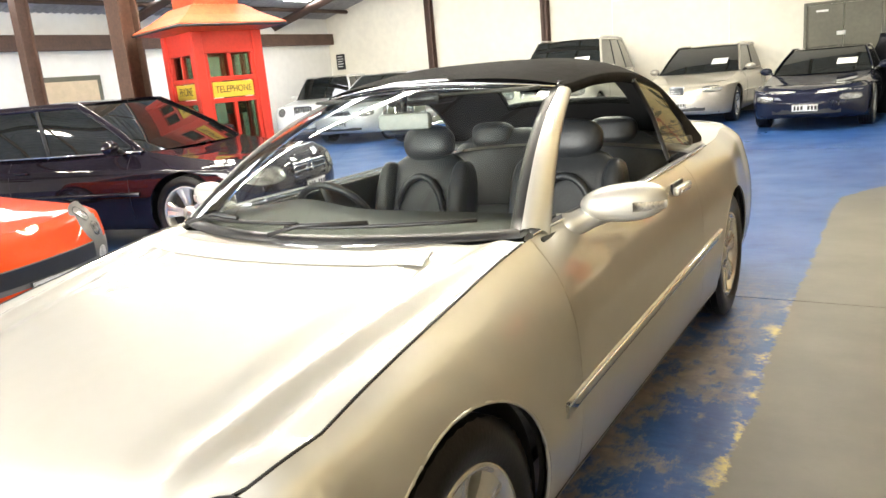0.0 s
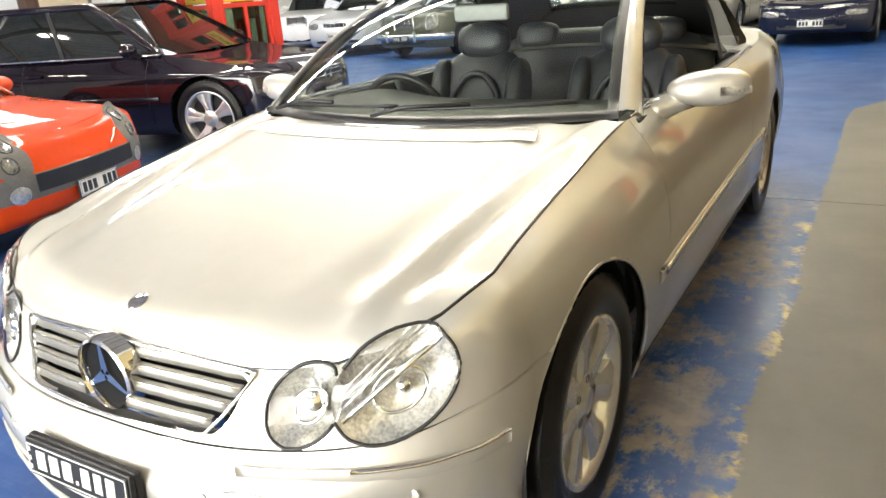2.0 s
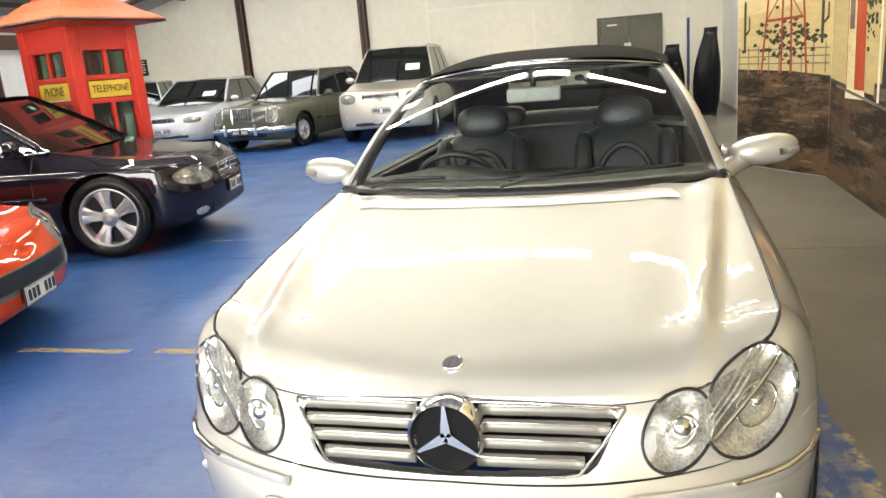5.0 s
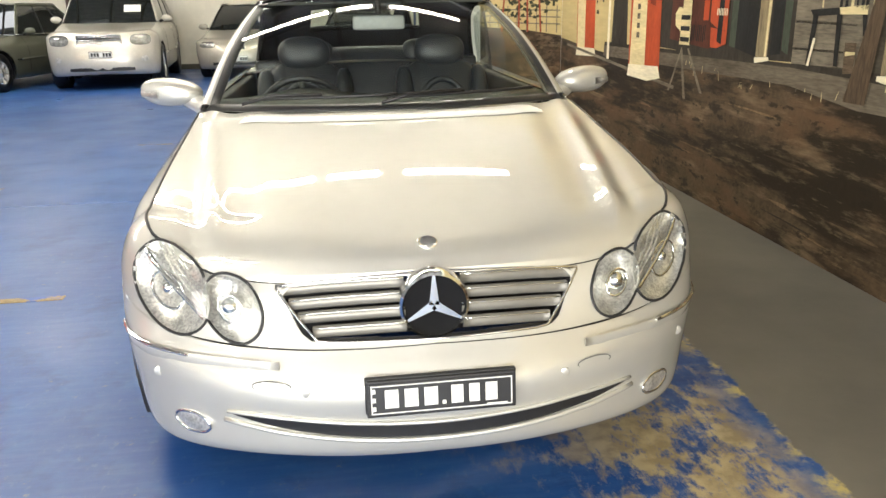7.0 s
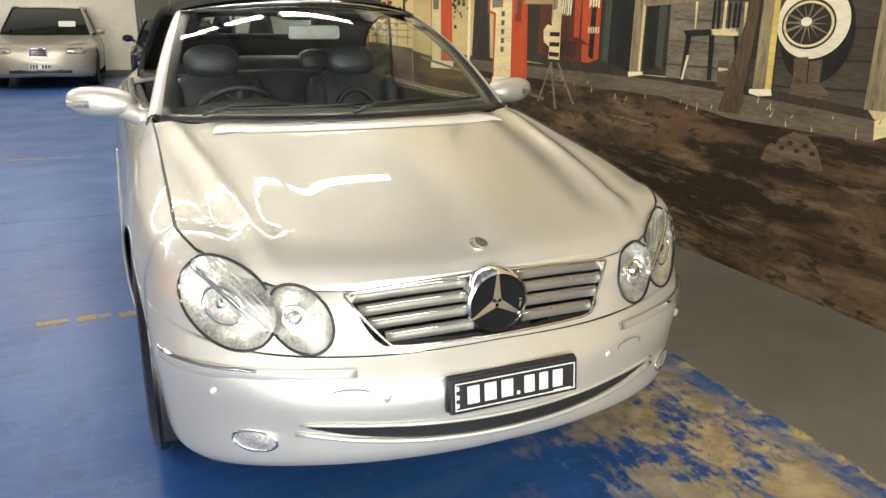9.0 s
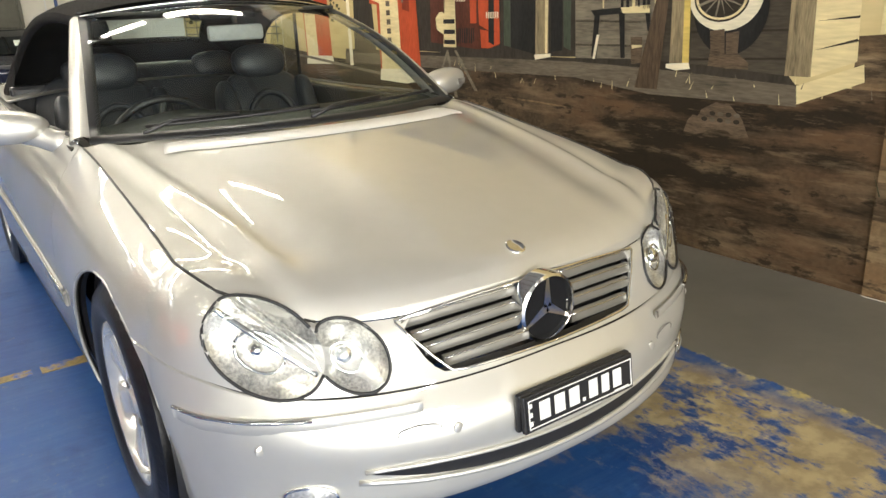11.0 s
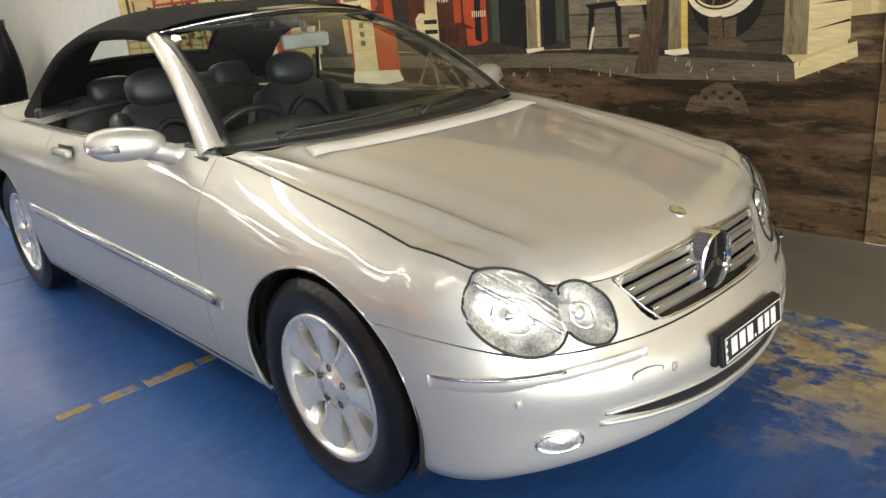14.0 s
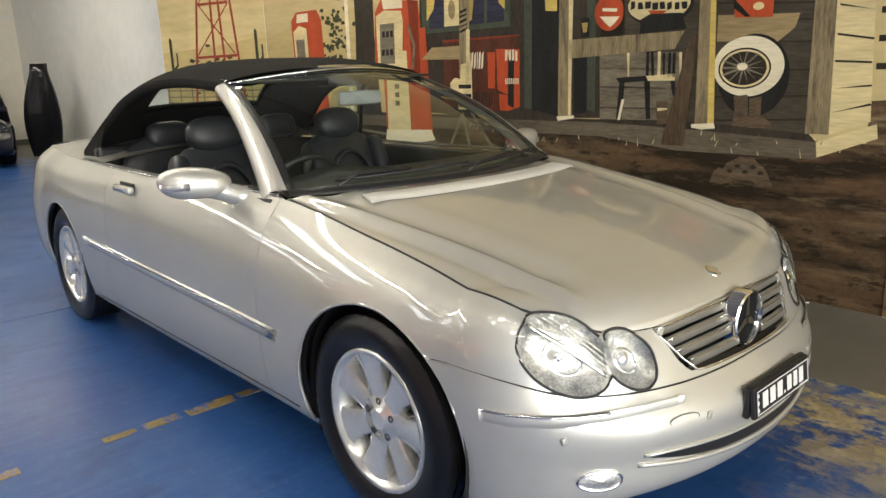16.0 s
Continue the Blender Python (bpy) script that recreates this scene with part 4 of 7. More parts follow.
wall_shape('chair_spindle', P_BLACK, [(0.86, 1.34), (0.84, 1.34), (0.84, 1.21), (0.85, 1.21)], 11)
wall_shape('chair_spindle', P_BLACK, [(0.82, 1.34), (0.80, 1.34), (0.80, 1.20), (0.82, 1.20)], 11)
wall_shape('chair_spindle', P_BLACK, [(0.79, 1.34), (0.77, 1.34), (0.77, 1.20), (0.79, 1.20)], 11)
wall_shape('chair_spindle', P_CREAM, [(0.75, 1.34), (0.73, 1.34), (0.73, 1.20), (0.74, 1.20)], 11)
wall_shape('tin_can', P_BROWN, [(0.89, 1.06), (0.81, 1.06), (0.81, 0.93), (0.88, 0.92)], 16)
wall_shape('can_band', P_CREAM, [(0.88, 1.02), (0.81, 1.02), (0.81, 1.01), (0.88, 1.00)], 17)
wall_shape('porch_shade', P_SHADE, [(3.06, 2.33), (1.15, 2.05), (1.12, 0.95), (2.25, 0.93), (3.15, 0.95)], 2)
wall_shape('doorway', P_BLACK, [(1.89, 2.16), (1.65, 2.12), (1.65, 0.95), (1.90, 0.99)], 4)
wall_shape('doorway', P_BLACK, [(1.53, 1.36), (1.42, 1.35), (1.42, 0.98), (1.52, 0.97)], 4)
wall_shape('door_frame', P_GREEN, [(1.96, 2.17), (1.89, 2.16), (1.90, 0.99), (1.97, 1.00)], 5)
wall_shape('door_frame', P_GREEN, [(1.43, 2.09), (1.35, 2.08), (1.35, 0.98), (1.41, 1.00)], 5)
wall_shape('porch_post', P_TANW, [(1.65, 1.68), (1.59, 1.70), (1.54, 1.70), (1.54, 0.94), (1.66, 0.94)], 8)
wall_shape('post_edge', P_CREAM, [(1.57, 1.84), (1.53, 1.83), (1.55, 0.96), (1.57, 0.96)], 9)
wall_shape('porch_post', P_TANW, [(1.65, 2.12), (1.54, 2.10), (1.54, 1.68), (1.65, 1.66)], 8)
wall_shape('post_foot', P_WHITE, [(1.67, 0.95), (1.52, 0.96), (1.52, 0.94), (1.66, 0.92)], 10)
wall_shape('lantern', P_BLACK, [(1.47, 1.58), (1.40, 1.58), (1.40, 1.46), (1.47, 1.46)], 11)
wall_shape('lantern_glass', P_YELD, [(1.46, 1.55), (1.41, 1.55), (1.42, 1.49), (1.45, 1.49)], 12)
wall_shape('warm_light', P_YEL, [(1.78, 1.80), (1.67, 1.79), (1.67, 1.64), (1.77, 1.65)], 6)
wall_shape('window_frame', P_GREEN, [(3.06, 2.33), (2.08, 2.18), (2.10, 1.57), (3.07, 1.57)], 4)
wall_shape('window_pane', P_NIGHT, [(2.97, 2.32), (2.13, 2.19), (2.16, 1.61), (2.98, 1.60)], 5)
wall_shape('curtain', P_YEL, [(2.98, 2.15), (2.83, 2.14), (2.92, 1.75), (3.01, 1.66)], 6)
wall_shape('curtain', P_YEL, [(2.22, 2.06), (2.14, 2.05), (2.15, 1.69), (2.21, 1.74)], 6)
wall_shape('window_poster', P_CREAM, [(2.79, 2.00), (2.62, 1.98), (2.63, 1.61), (2.80, 1.61)], 6)
wall_oval('poster_shape', P_TAN, (2.71, 1.73), 0.04, 0.07, 7, 0)
wall_shape('lamp_glow', P_YELD, [(2.53, 1.85), (2.46, 1.82), (2.49, 1.64), (2.54, 1.62)], 6)
wall_shape('window_bar', P_GREEN, [(2.35, 2.07), (2.31, 2.07), (2.33, 1.61), (2.36, 1.61)], 7)
wall_shape('cooler', P_COOL, [(2.81, 1.50), (2.02, 1.51), (2.01, 1.00), (2.25, 0.97), (2.83, 1.01)], 6)
wall_shape('cooler_lid', P_REDD, [(2.83, 1.51), (2.01, 1.51), (2.01, 1.5), (2.82, 1.49)], 7)
wall_shape('cooler_front', P_RED, [(2.24, 1.42), (2.01, 1.41), (2.01, 1.08), (2.15, 1.10), (2.23, 1.13)], 8)
wall_shape('cooler_front', P_RED, [(2.33, 1.40), (2.25, 1.40), (2.26, 1.14), (2.33, 1.14)], 8)
wall_shape('cooler_front', P_RED, [(2.22, 1.10), (2.01, 1.08), (2.01, 1.01), (2.12, 0.98), (2.21, 0.98)], 8)
wall_shape('cooler_stripe', P_BLACK, [(2.12, 1.39), (2.06, 1.39), (2.07, 1.00), (2.13, 1.02)], 9)
wall_shape('logo_mark', P_WHITE, [(2.15, 1.41), (2.12, 1.41), (2.13, 1.34), (2.15, 1.33)], 10)
wall_shape('logo_mark', P_WHITE, [(2.12, 1.40), (2.09, 1.41), (2.09, 1.34), (2.11, 1.33)], 10)
wall_shape('logo_mark', P_WHITE, [(2.08, 1.41), (2.06, 1.41), (2.06, 1.34), (2.08, 1.33)], 10)
wall_shape('logo_mark', P_WHITE, [(2.05, 1.40), (2.03, 1.40), (2.03, 1.33), (2.05, 1.33)], 10)
wall_shape('slogan_bar', P_WHITE, [(2.15, 1.21), (2.14, 1.21), (2.14, 1.17), (2.15, 1.17)], 10)
wall_shape('slogan_bar', P_WHITE, [(2.13, 1.21), (2.12, 1.21), (2.12, 1.17), (2.13, 1.17)], 10)
wall_shape('slogan_bar', P_WHITE, [(2.11, 1.21), (2.10, 1.21), (2.10, 1.17), (2.11, 1.17)], 10)
wall_shape('slogan_bar', P_WHITE, [(2.09, 1.21), (2.08, 1.21), (2.08, 1.17), (2.09, 1.17)], 10)
wall_shape('slogan_bar', P_WHITE, [(2.07, 1.21), (2.06, 1.21), (2.06, 1.17), (2.07, 1.17)], 10)
wall_shape('slogan_bar', P_WHITE, [(2.05, 1.21), (2.04, 1.21), (2.04, 1.17), (2.05, 1.17)], 10)
wall_shape('slogan_bar', P_WHITE, [(2.03, 1.21), (2.02, 1.21), (2.02, 1.17), (2.03, 1.17)], 10)
wall_shape('logo_mark', P_WHITE, [(2.52, 1.40), (2.51, 1.41), (2.52, 1.30), (2.53, 1.28)], 8)
wall_shape('logo_mark', P_WHITE, [(2.50, 1.40), (2.48, 1.41), (2.49, 1.30), (2.51, 1.28)], 8)
wall_shape('logo_mark', P_WHITE, [(2.47, 1.39), (2.45, 1.41), (2.46, 1.3), (2.48, 1.28)], 8)
wall_shape('logo_mark', P_WHITE, [(2.44, 1.40), (2.43, 1.41), (2.44, 1.29), (2.45, 1.28)], 8)
wall_shape('logo_mark', P_WHITE, [(2.42, 1.4), (2.40, 1.41), (2.41, 1.29), (2.43, 1.28)], 8)
wall_shape('logo_mark', P_WHITE, [(2.39, 1.39), (2.37, 1.41), (2.38, 1.29), (2.40, 1.28)], 8)
wall_shape('cooler_slot', P_BLACK, [(2.51, 1.11), (2.50, 1.11), (2.50, 1.01), (2.51, 1.01)], 8)
wall_shape('cooler_slot', P_BLACK, [(2.48, 1.11), (2.47, 1.11), (2.47, 1.01), (2.49, 1.01)], 8)
wall_shape('cooler_slot', P_BLACK, [(2.46, 1.11), (2.44, 1.11), (2.45, 1.01), (2.46, 1.01)], 8)
wall_shape('cooler_slot', P_BLACK, [(2.43, 1.11), (2.42, 1.11), (2.42, 1.01), (2.43, 1.01)], 8)
wall_shape('cooler_slot', P_BLACK, [(2.40, 1.11), (2.39, 1.11), (2.39, 1.01), (2.41, 1.01)], 8)
wall_shape('cooler_slot', P_BLACK, [(2.38, 1.11), (2.36, 1.11), (2.37, 1.01), (2.38, 1.01)], 8)
wall_shape('cooler_slot', P_BLACK, [(2.35, 1.11), (2.34, 1.11), (2.34, 1.01), (2.35, 1.01)], 8)
wall_shape('cooler_slot', P_BLACK, [(2.32, 1.11), (2.31, 1.11), (2.31, 1.01), (2.33, 1.01)], 8)
wall_shape('cooler_slot', P_BLACK, [(2.30, 1.11), (2.29, 1.11), (2.29, 1.02), (2.30, 1.02)], 8)
wall_shape('awning', P_TAN, [(2.96, 1.46), (2.62, 1.46), (2.63, 1.36), (3.09, 1.37)], 9)
wall_shape('porch_post', P_TANW, [(2.59, 2.26), (2.49, 2.24), (2.54, 1.03), (2.59, 1.05), (2.64, 1.25)], 12)
wall_shape('post_edge', P_CREAM, [(2.55, 1.58), (2.51, 1.57), (2.54, 1.03), (2.57, 1.04)], 13)
wall_shape('post_band', P_BLACK, [(2.62, 1.71), (2.54, 1.73), (2.54, 1.71), (2.62, 1.69)], 13)
wall_shape('post_band', P_BLACK, [(2.62, 1.68), (2.54, 1.69), (2.54, 1.68), (2.62, 1.66)], 13)
wall_shape('post_band', P_BLACK, [(2.62, 1.64), (2.54, 1.66), (2.54, 1.64), (2.62, 1.62)], 13)
wall_shape('post_band', P_BLACK, [(2.62, 1.60), (2.54, 1.62), (2.54, 1.61), (2.62, 1.59)], 13)
wall_shape('post_band', P_BLACK, [(2.62, 1.57), (2.54, 1.59), (2.54, 1.57), (2.62, 1.55)], 13)
wall_shape('bottle', P_CREAM, [(2.75, 1.18), (2.70, 1.22), (2.66, 1.22), (2.59, 1.19), (2.58, 1.10), (2.64, 1.06), (2.74, 1.10)], 11)
wall_shape('pump_body', P_RED, [(3.69, 1.78), (3.60, 1.88), (3.11, 1.83), (3.09, 1.66), (3.11, 1.23), (3.73, 1.31)], 9)
wall_shape('pump_front', P_CREAM, [(3.68, 1.75), (3.56, 1.79), (3.33, 1.77), (3.31, 1.69), (3.35, 1.26), (3.68, 1.33)], 10)
wall_shape('pump_cap', P_WHITE, [(3.60, 1.95), (3.31, 1.92), (3.31, 1.79), (3.57, 1.80)], 10)
wall_shape('pump_dial', P_GREY, [(3.63, 1.68), (3.43, 1.68), (3.44, 1.35), (3.64, 1.35)], 11)
wall_shape('dial_mark', P_BLACK, [(3.60, 1.62), (3.56, 1.62), (3.56, 1.57), (3.60, 1.57)], 12)
wall_shape('dial_mark', P_BLACK, [(3.61, 1.47), (3.57, 1.47), (3.58, 1.42), (3.62, 1.42)], 12)
wall_shape('dial_mark', P_BLACK, [(3.54, 1.62), (3.50, 1.62), (3.51, 1.57), (3.55, 1.57)], 12)
wall_shape('dial_mark', P_BLACK, [(3.55, 1.47), (3.52, 1.47), (3.52, 1.42), (3.56, 1.42)], 12)
wall_shape('dial_mark', P_BLACK, [(3.49, 1.62), (3.45, 1.62), (3.45, 1.57), (3.49, 1.57)], 12)
wall_shape('dial_mark', P_BLACK, [(3.50, 1.47), (3.46, 1.47), (3.46, 1.42), (3.50, 1.42)], 12)
wall_shape('pump_edge', P_REDD, [(3.24, 1.85), (3.11, 1.83), (3.11, 1.23), (3.21, 1.25)], 10)
wall_shape('hose', P_GREY, [(3.26, 1.65), (3.23, 1.65), (3.16, 1.49), (3.19, 1.3), (3.22, 1.30), (3.19, 1.48)], 12)

# tortoise on the painted ground, kept plain as a low mound
wall_shape("tortoise_shape", P_BROWN, [(.52, .60), (.50, .66), (.47, .69), (.44, .685), (.42, .72), (.34, .76), (.26, .75), (.19, .69), (.15, .61), (.22, .60), (.27, .63), (.36, .63), (.42, .60)], 6)
for k in range(9):
    wall_oval("shell_patch", P_STONE if k % 2 else P_DARK, (.22 + .045 * (k % 5), .675 + .03 * (k // 5)), .017, .011, 7)
# pumps
wall_shape("pump_body", P_RED, [(3.60, .74), (3.62, 1.62), (3.03, 1.62), (2.98, .76)], 8.5)
wall_shape("pump_front", P_CREAM, [(3.58, .74), (3.56, 1.45), (3.28, 1.45), (3.26, .75)], 9.5)
wall_shape("pump_foot", P_WHITE, [(3.62, .70), (3.60, .79), (3.00, .81), (2.95, .73), (3.2, .69)], 10.5)
for k in range(5):
    wall_shape("pump_mark", P_STONE, [(3.46, 1.28 - .07 * k), (3.46, 1.32 - .07 * k), (3.40, 1.32 - .07 * k), (3.40, 1.28 - .07 * k)], 11)
wall_shape("pump_body", P_RED, [(5.06, .82), (5.10, 1.80), (5.0, 1.88), (4.62, 1.88), (4.55, 1.78), (4.50, .83)], 6)
wall_shape("pump_front", P_CREAM, [(5.04, .82), (5.07, 1.70), (4.96, 1.75), (4.82, 1.72), (4.80, .83)], 7)
wall_shape("pump_cap", P_WHITE, [(5.0, 1.78), (4.98, 1.86), (4.78, 1.86), (4.78, 1.78)], 7.5)
wall_shape("pump_dial", P_GREY, [(5.02, 1.35), (5.03, 1.62), (4.87, 1.62), (4.87, 1.35)], 8)
wall_shape("pump_foot", P_WHITE, [(5.08, .78), (5.06, .86), (4.50, .87), (4.46, .80)], 8)
wall_shape("island_edge", P_GREY, [(5.4, .86), (5.4, .885), (2.7, .70), (2.7, .675)], 9)
wall_shape("white_pole", P_WHITE, [(4.15, .80), (4.15, 2.9), (4.10, 2.9), (4.09, .80)], 7)
wall_shape("tree_trunk", P_SHADE, [(4.06, .82), (4.00, 1.6), (3.98, 2.9), (3.70, 2.9), (3.72, 1.6), (3.66, .82)], 4)
for k in range(90):
    y0, z0 = rnd.gauss(4.36, .12), rnd.gauss(1.62, .17)
    a = rnd.uniform(0, 6.3)
    r = rnd.uniform(.02, .05)
    wall_shape("painted_leaf", P_BUSH, [(y0 + r * math.cos(a + t), z0 + r * .6 * math.sin(a + t)) for t in (0, 1.3, 2.6, 4.2)], 5 + .01 * k)
# stand-up board before the pumps
wall_shape("stand_leg", P_GREY, [(2.80, .66), (2.62, .96), (2.60, .96), (2.77, .66)], 12)
wall_shape("stand_leg", P_GREY, [(2.26, .69), (2.50, .96), (2.53, .96), (2.30, .69)], 12)
wall_shape("stand_leg", P_GREY, [(2.50, .63), (2.60, .95), (2.63, .95), (2.54, .63)], 12)
wall_shape("stand_board", P_CREAM, [(2.66, .98), (2.62, 1.32), (2.50, 1.34), (2.50, .98)], 13)
for k in range(3):
    wall_shape("stand_bar", P_BLACK, [(2.65, 1.0 + .07 * k), (2.65, 1.03 + .07 * k), (2.51, 1.03 + .07 * k), (2.51, 1.0 + .07 * k)], 14)
# the angled wall: windmill, fence, cactus
ap = angled_point
wall_shape("painted_sky", P_SKY, [(0, .9), (0, 3.8), (1.29, 3.8), (1.29, .9)], 0, ap)
wall_shape("painted_sand", P_SAND, [(0, .9), (0, 1.70), (.3, 1.66), (.8, 1.60), (1.29, 1.56), (1.29, .9)], 1, ap)
wall_shape("painted_earth", P_EARTH, [(0, .004), (0, .95), (.5, 1.0), (1.29, 1.03), (1.29, .004)], 2, ap)
for k in range(14):
    s0, z0 = rnd.uniform(.02, .9), rnd.uniform(.1, .92)
    w = rnd.uniform(.1, .35)
    wall_shape("dust_streak", P_EARTH2 if k % 3 else P_DARK, [(s0, z0), (s0 + w * .5, z0 + .02), (s0 + w, z0 + .005), (s0 + w * .5, z0 - .012)], 3 + .01 * k, ap)
for k in range(3):
    wall_shape("fence_rail", P_GREY, [(.02, 1.06 + .07 * k), (.02, 1.072 + .07 * k), (1.28, 1.092 + .07 * k), (1.28, 1.08 + .07 * k)], 4, ap)
for k in range(9):
    wall_shape("fence_post", P_GREY, [(.06 + .15 * k, .98), (.06 + .15 * k, 1.26), (.075 + .15 * k, 1.26), (.075 + .15 * k, .98)], 4.5, ap)
for k in range(110):
    y0, z0 = rnd.gauss(.58, .27), rnd.gauss(1.30, .10)
    if not .05 < y0 < 1.2:
        continue
    a, r = rnd.uniform(0, 6.3), rnd.uniform(.02, .045)
    wall_shape("painted_leaf", P_BUSH, [(y0 + r * math.cos(a + t), z0 + r * .6 * math.sin(a + t)) for t in (0, 1.3, 2.6, 4.2)], 5 + .01 * k, ap)


def bar(s0, z0, s1, z1, w, layer):
    d = Vector((s1 - s0, z1 - z0)).normalized() * w
    wall_shape("windmill_bar", P_RED2, [(s0 - d.y, z0 + d.x), (s1 - d.y, z1 + d.x), (s1 + d.y, z1 - d.x), (s0 + d.y, z0 - d.x)], layer, ap)


P_RED2 = mat("mural_rust", (.26, .055, .028), rough=.6, var=.3, scale=9, spec=.12, grain=(1, .3, 2.2))
for s0, s1 in ((.92, .70), (.64, .62), (.30, .46), (.50, .56)):
    bar(s0, .98, s1, 2.9, .013, 7)
for z, a, b in ((1.50, .86, .36), (2.05, .78, .42), (2.5, .74, .45)):
    bar(a, z, b, z + .01, .014, 8)
for z0, z1, a, b in ((1.5, 2.05, .86, .42), (1.5, 2.05, .36, .78), (2.05, 2.5, .78, .45), (2.05, 2.5, .42, .74)):
    bar(a, z0, b, z1, .007, 7.5)
for s0, z0 in ((.10, 1.25), (1.16, 1.2)):
    wall_shape("painted_cactus", P_BUSH, [(s0, z0), (s0, z0 + .50), (s0 + .02, z0 + .53), (s0 + .035, z0 + .5), (s0 + .035, z0)], 6, ap)
    wall_shape("painted_cactus", P_BUSH, [(s0 - .06, z0 + .22), (s0 - .06, z0 + .36), (s0 - .04, z0 + .36), (s0 - .04, z0 + .24), (s0, z0 + .2), (s0, z0 + .17)], 6, ap)
# the near panel: an oil drum on the ground
npt = near_point
wall_shape("painted_sky", P_SKY, [(-.4605, .9), (-.4605, 3.6), (-5.0, 3.6), (-5.0, .9)], 0, npt)
wall_shape("painted_earth", P_EARTH2, [(-.4605, .004), (-.4605, 1.1), (-2.5, 1.15), (-5.0, 1.1), (-5.0, .004)], 1, npt)
wall_shape("painted_bush", P_EARTH, [(-.4605, .34), (-.4605, .5), (-.8, .52), (-1.6, .5), (-1.6, .3)], 2, npt)
P_DRUM = mat("mural_drum", (.050, .054, .058), rough=.5, var=.3, scale=5, spec=.12, grain=(1, .3, 2.2))
wall_shape("painted_drum", P_DRUM, [(-.52, .52), (-.50, 1.26), (-.6, 1.29), (-.85, 1.30), (-1.06, 1.27), (-1.06, .50), (-.8, .47)], 3, npt)
for z in (.60, .66, 1.06, 1.11, 1.22):
    wall_shape("drum_rib", P_BLACK, [(-.515, z), (-.515, z + .018), (-.8, z + .028), (-1.06, z + .015), (-1.06, z), (-.8, z + .008)], 4, npt)
wall_oval("drum_badge", P_TAN, (-.80, .88), .17, .15, 5, 0, npt)
for k in range(4):
    wall_shape("badge_bar", P_BLACK, [(-.68 - .065 * k, .87), (-.68 - .065 * k, .95), (-.725 - .065 * k, .95), (-.725 - .065 * k, .87)], 6, npt)
for k in range(3):
    wall_shape("badge_bar", P_BLACK, [(-.74 - .045 * k, .79), (-.74 - .045 * k, .84), (-.772 - .045 * k, .84), (-.772 - .045 * k, .79)], 6, npt)
for k in range(70):
    y0 = rnd.uniform(-1.4, -.48)
    h = rnd.uniform(.04, .13)
    wall_shape("grass_blade", P_GREY if k % 2 else P_BUSH, [(y0, .44), (y0 + .008, .44), (y0 + rnd.uniform(-.04, .04), .44 + h)], 7 + .01 * k, npt)
# ---- the silver convertible ----
LN = [
    dict(z=[(-.15, .165), (.6, .165), (1.6, .165), (2.7, .18), (3.1, .21)], w=[(-.30, 0.735), (-.15, 0.760), (.12, .765), (.6, .755), (1.6, .76), (2.7, .77), (3.1, .76)], f=-.715, r=3.66, nz=[(0, .215), (.6, .205)], rz=[(0, .27), (.6, .25)], n=2.1),
    dict(z=[(-.15, .215), (.6, .215), (1.6, .215), (2.7, .23), (3.1, .26)], w=[(-.30, 0.762), (-.15, 0.787), (.12, .80), (.6, .795), (1.6, .80), (2.7, .805), (3.1, .79)], f=-.775, r=3.74, nz=[(0, .25), (.6, .24)], rz=[(0, .32), (.6, .30)], n=2.1),
    dict(z=[(-.15, .33), (.6, .33), (1.6, .33), (2.7, .345), (3.1, .36)], w=[(-.30, 0.776), (-.15, 0.801), (.12, 0.826), (.6, .822), (1.6, .828), (2.7, .83), (3.1, .815)], f=-.785, r=3.79, nz=[(0, .335), (.6, .325)], rz=[(0, .42), (.6, .40)], n=2.1),
    dict(z=[(-.15, .46), (.6, .46), (1.6, .47), (2.7, .48), (3.1, .49)], w=[(-.30, 0.788), (-.15, 0.814), (.12, 0.836), (.6, .83), (1.6, .836), (2.7, .84), (3.1, .825)], f=-.792, r=3.80, nz=[(0, .425), (.6, .42)], rz=[(0, .52), (.6, .51)], n=2.1),
    dict(z=[(-.15, .575), (.6, .595), (1.6, .61), (2.7, .62), (3.1, .63)], w=[(-.30, 0.786), (-.15, 0.812), (.12, 0.832), (.6, .828), (1.6, .835), (2.7, .84), (3.1, .82)], f=-.735, r=3.78, nz=[(0, .505), (.45, .50), (.8, .52)], rz=[(0, .66), (.6, .65)], n=2.1),
    dict(z=[(-.30, .645), (-.15, .66), (.6, .70), (1.6, .73), (2.7, .745), (3.1, .755)], w=[(-.30, 0.776), (-.15, 0.797), (.12, 0.812), (.6, .812), (1.6, .82), (2.7, .828), (3.1, .795)], f=-.70, r=3.75, nz=[(0, .555), (.45, .55), (.8, .59)], rz=[(0, .78), (.6, .77)], n=2.2),
    dict(z=[(-.30, .712), (-.15, .738), (.6, .80), (1.6, .825), (2.7, .84), (3.1, .855)], w=[(-.30, 0.748), (-.15, 0.760), (.12, 0.768), (.6, .772), (1.6, .79), (2.7, .80), (3.1, .76)], f=-.678, r=3.71, nz=[(0, .61), (.45, .595), (.8, .65)], rz=[(0, .87), (.6, .865)], n=2.3),
    dict(z=[(-.30, .752), (-.15, .786), (.1, .828), (.6, .895), (1.6, .89), (2.7, .905), (3.1, .92)], w=[(-.15, .70), (.6, .70), (1.6, .745), (2.7, .73), (3.1, .68)], f=-.655, r=3.65, nz=[(0, .657), (.45, .634), (.72, .648), (.9, .695)], rz=[(0, .935), (.6, .93)], n=2.4),
]
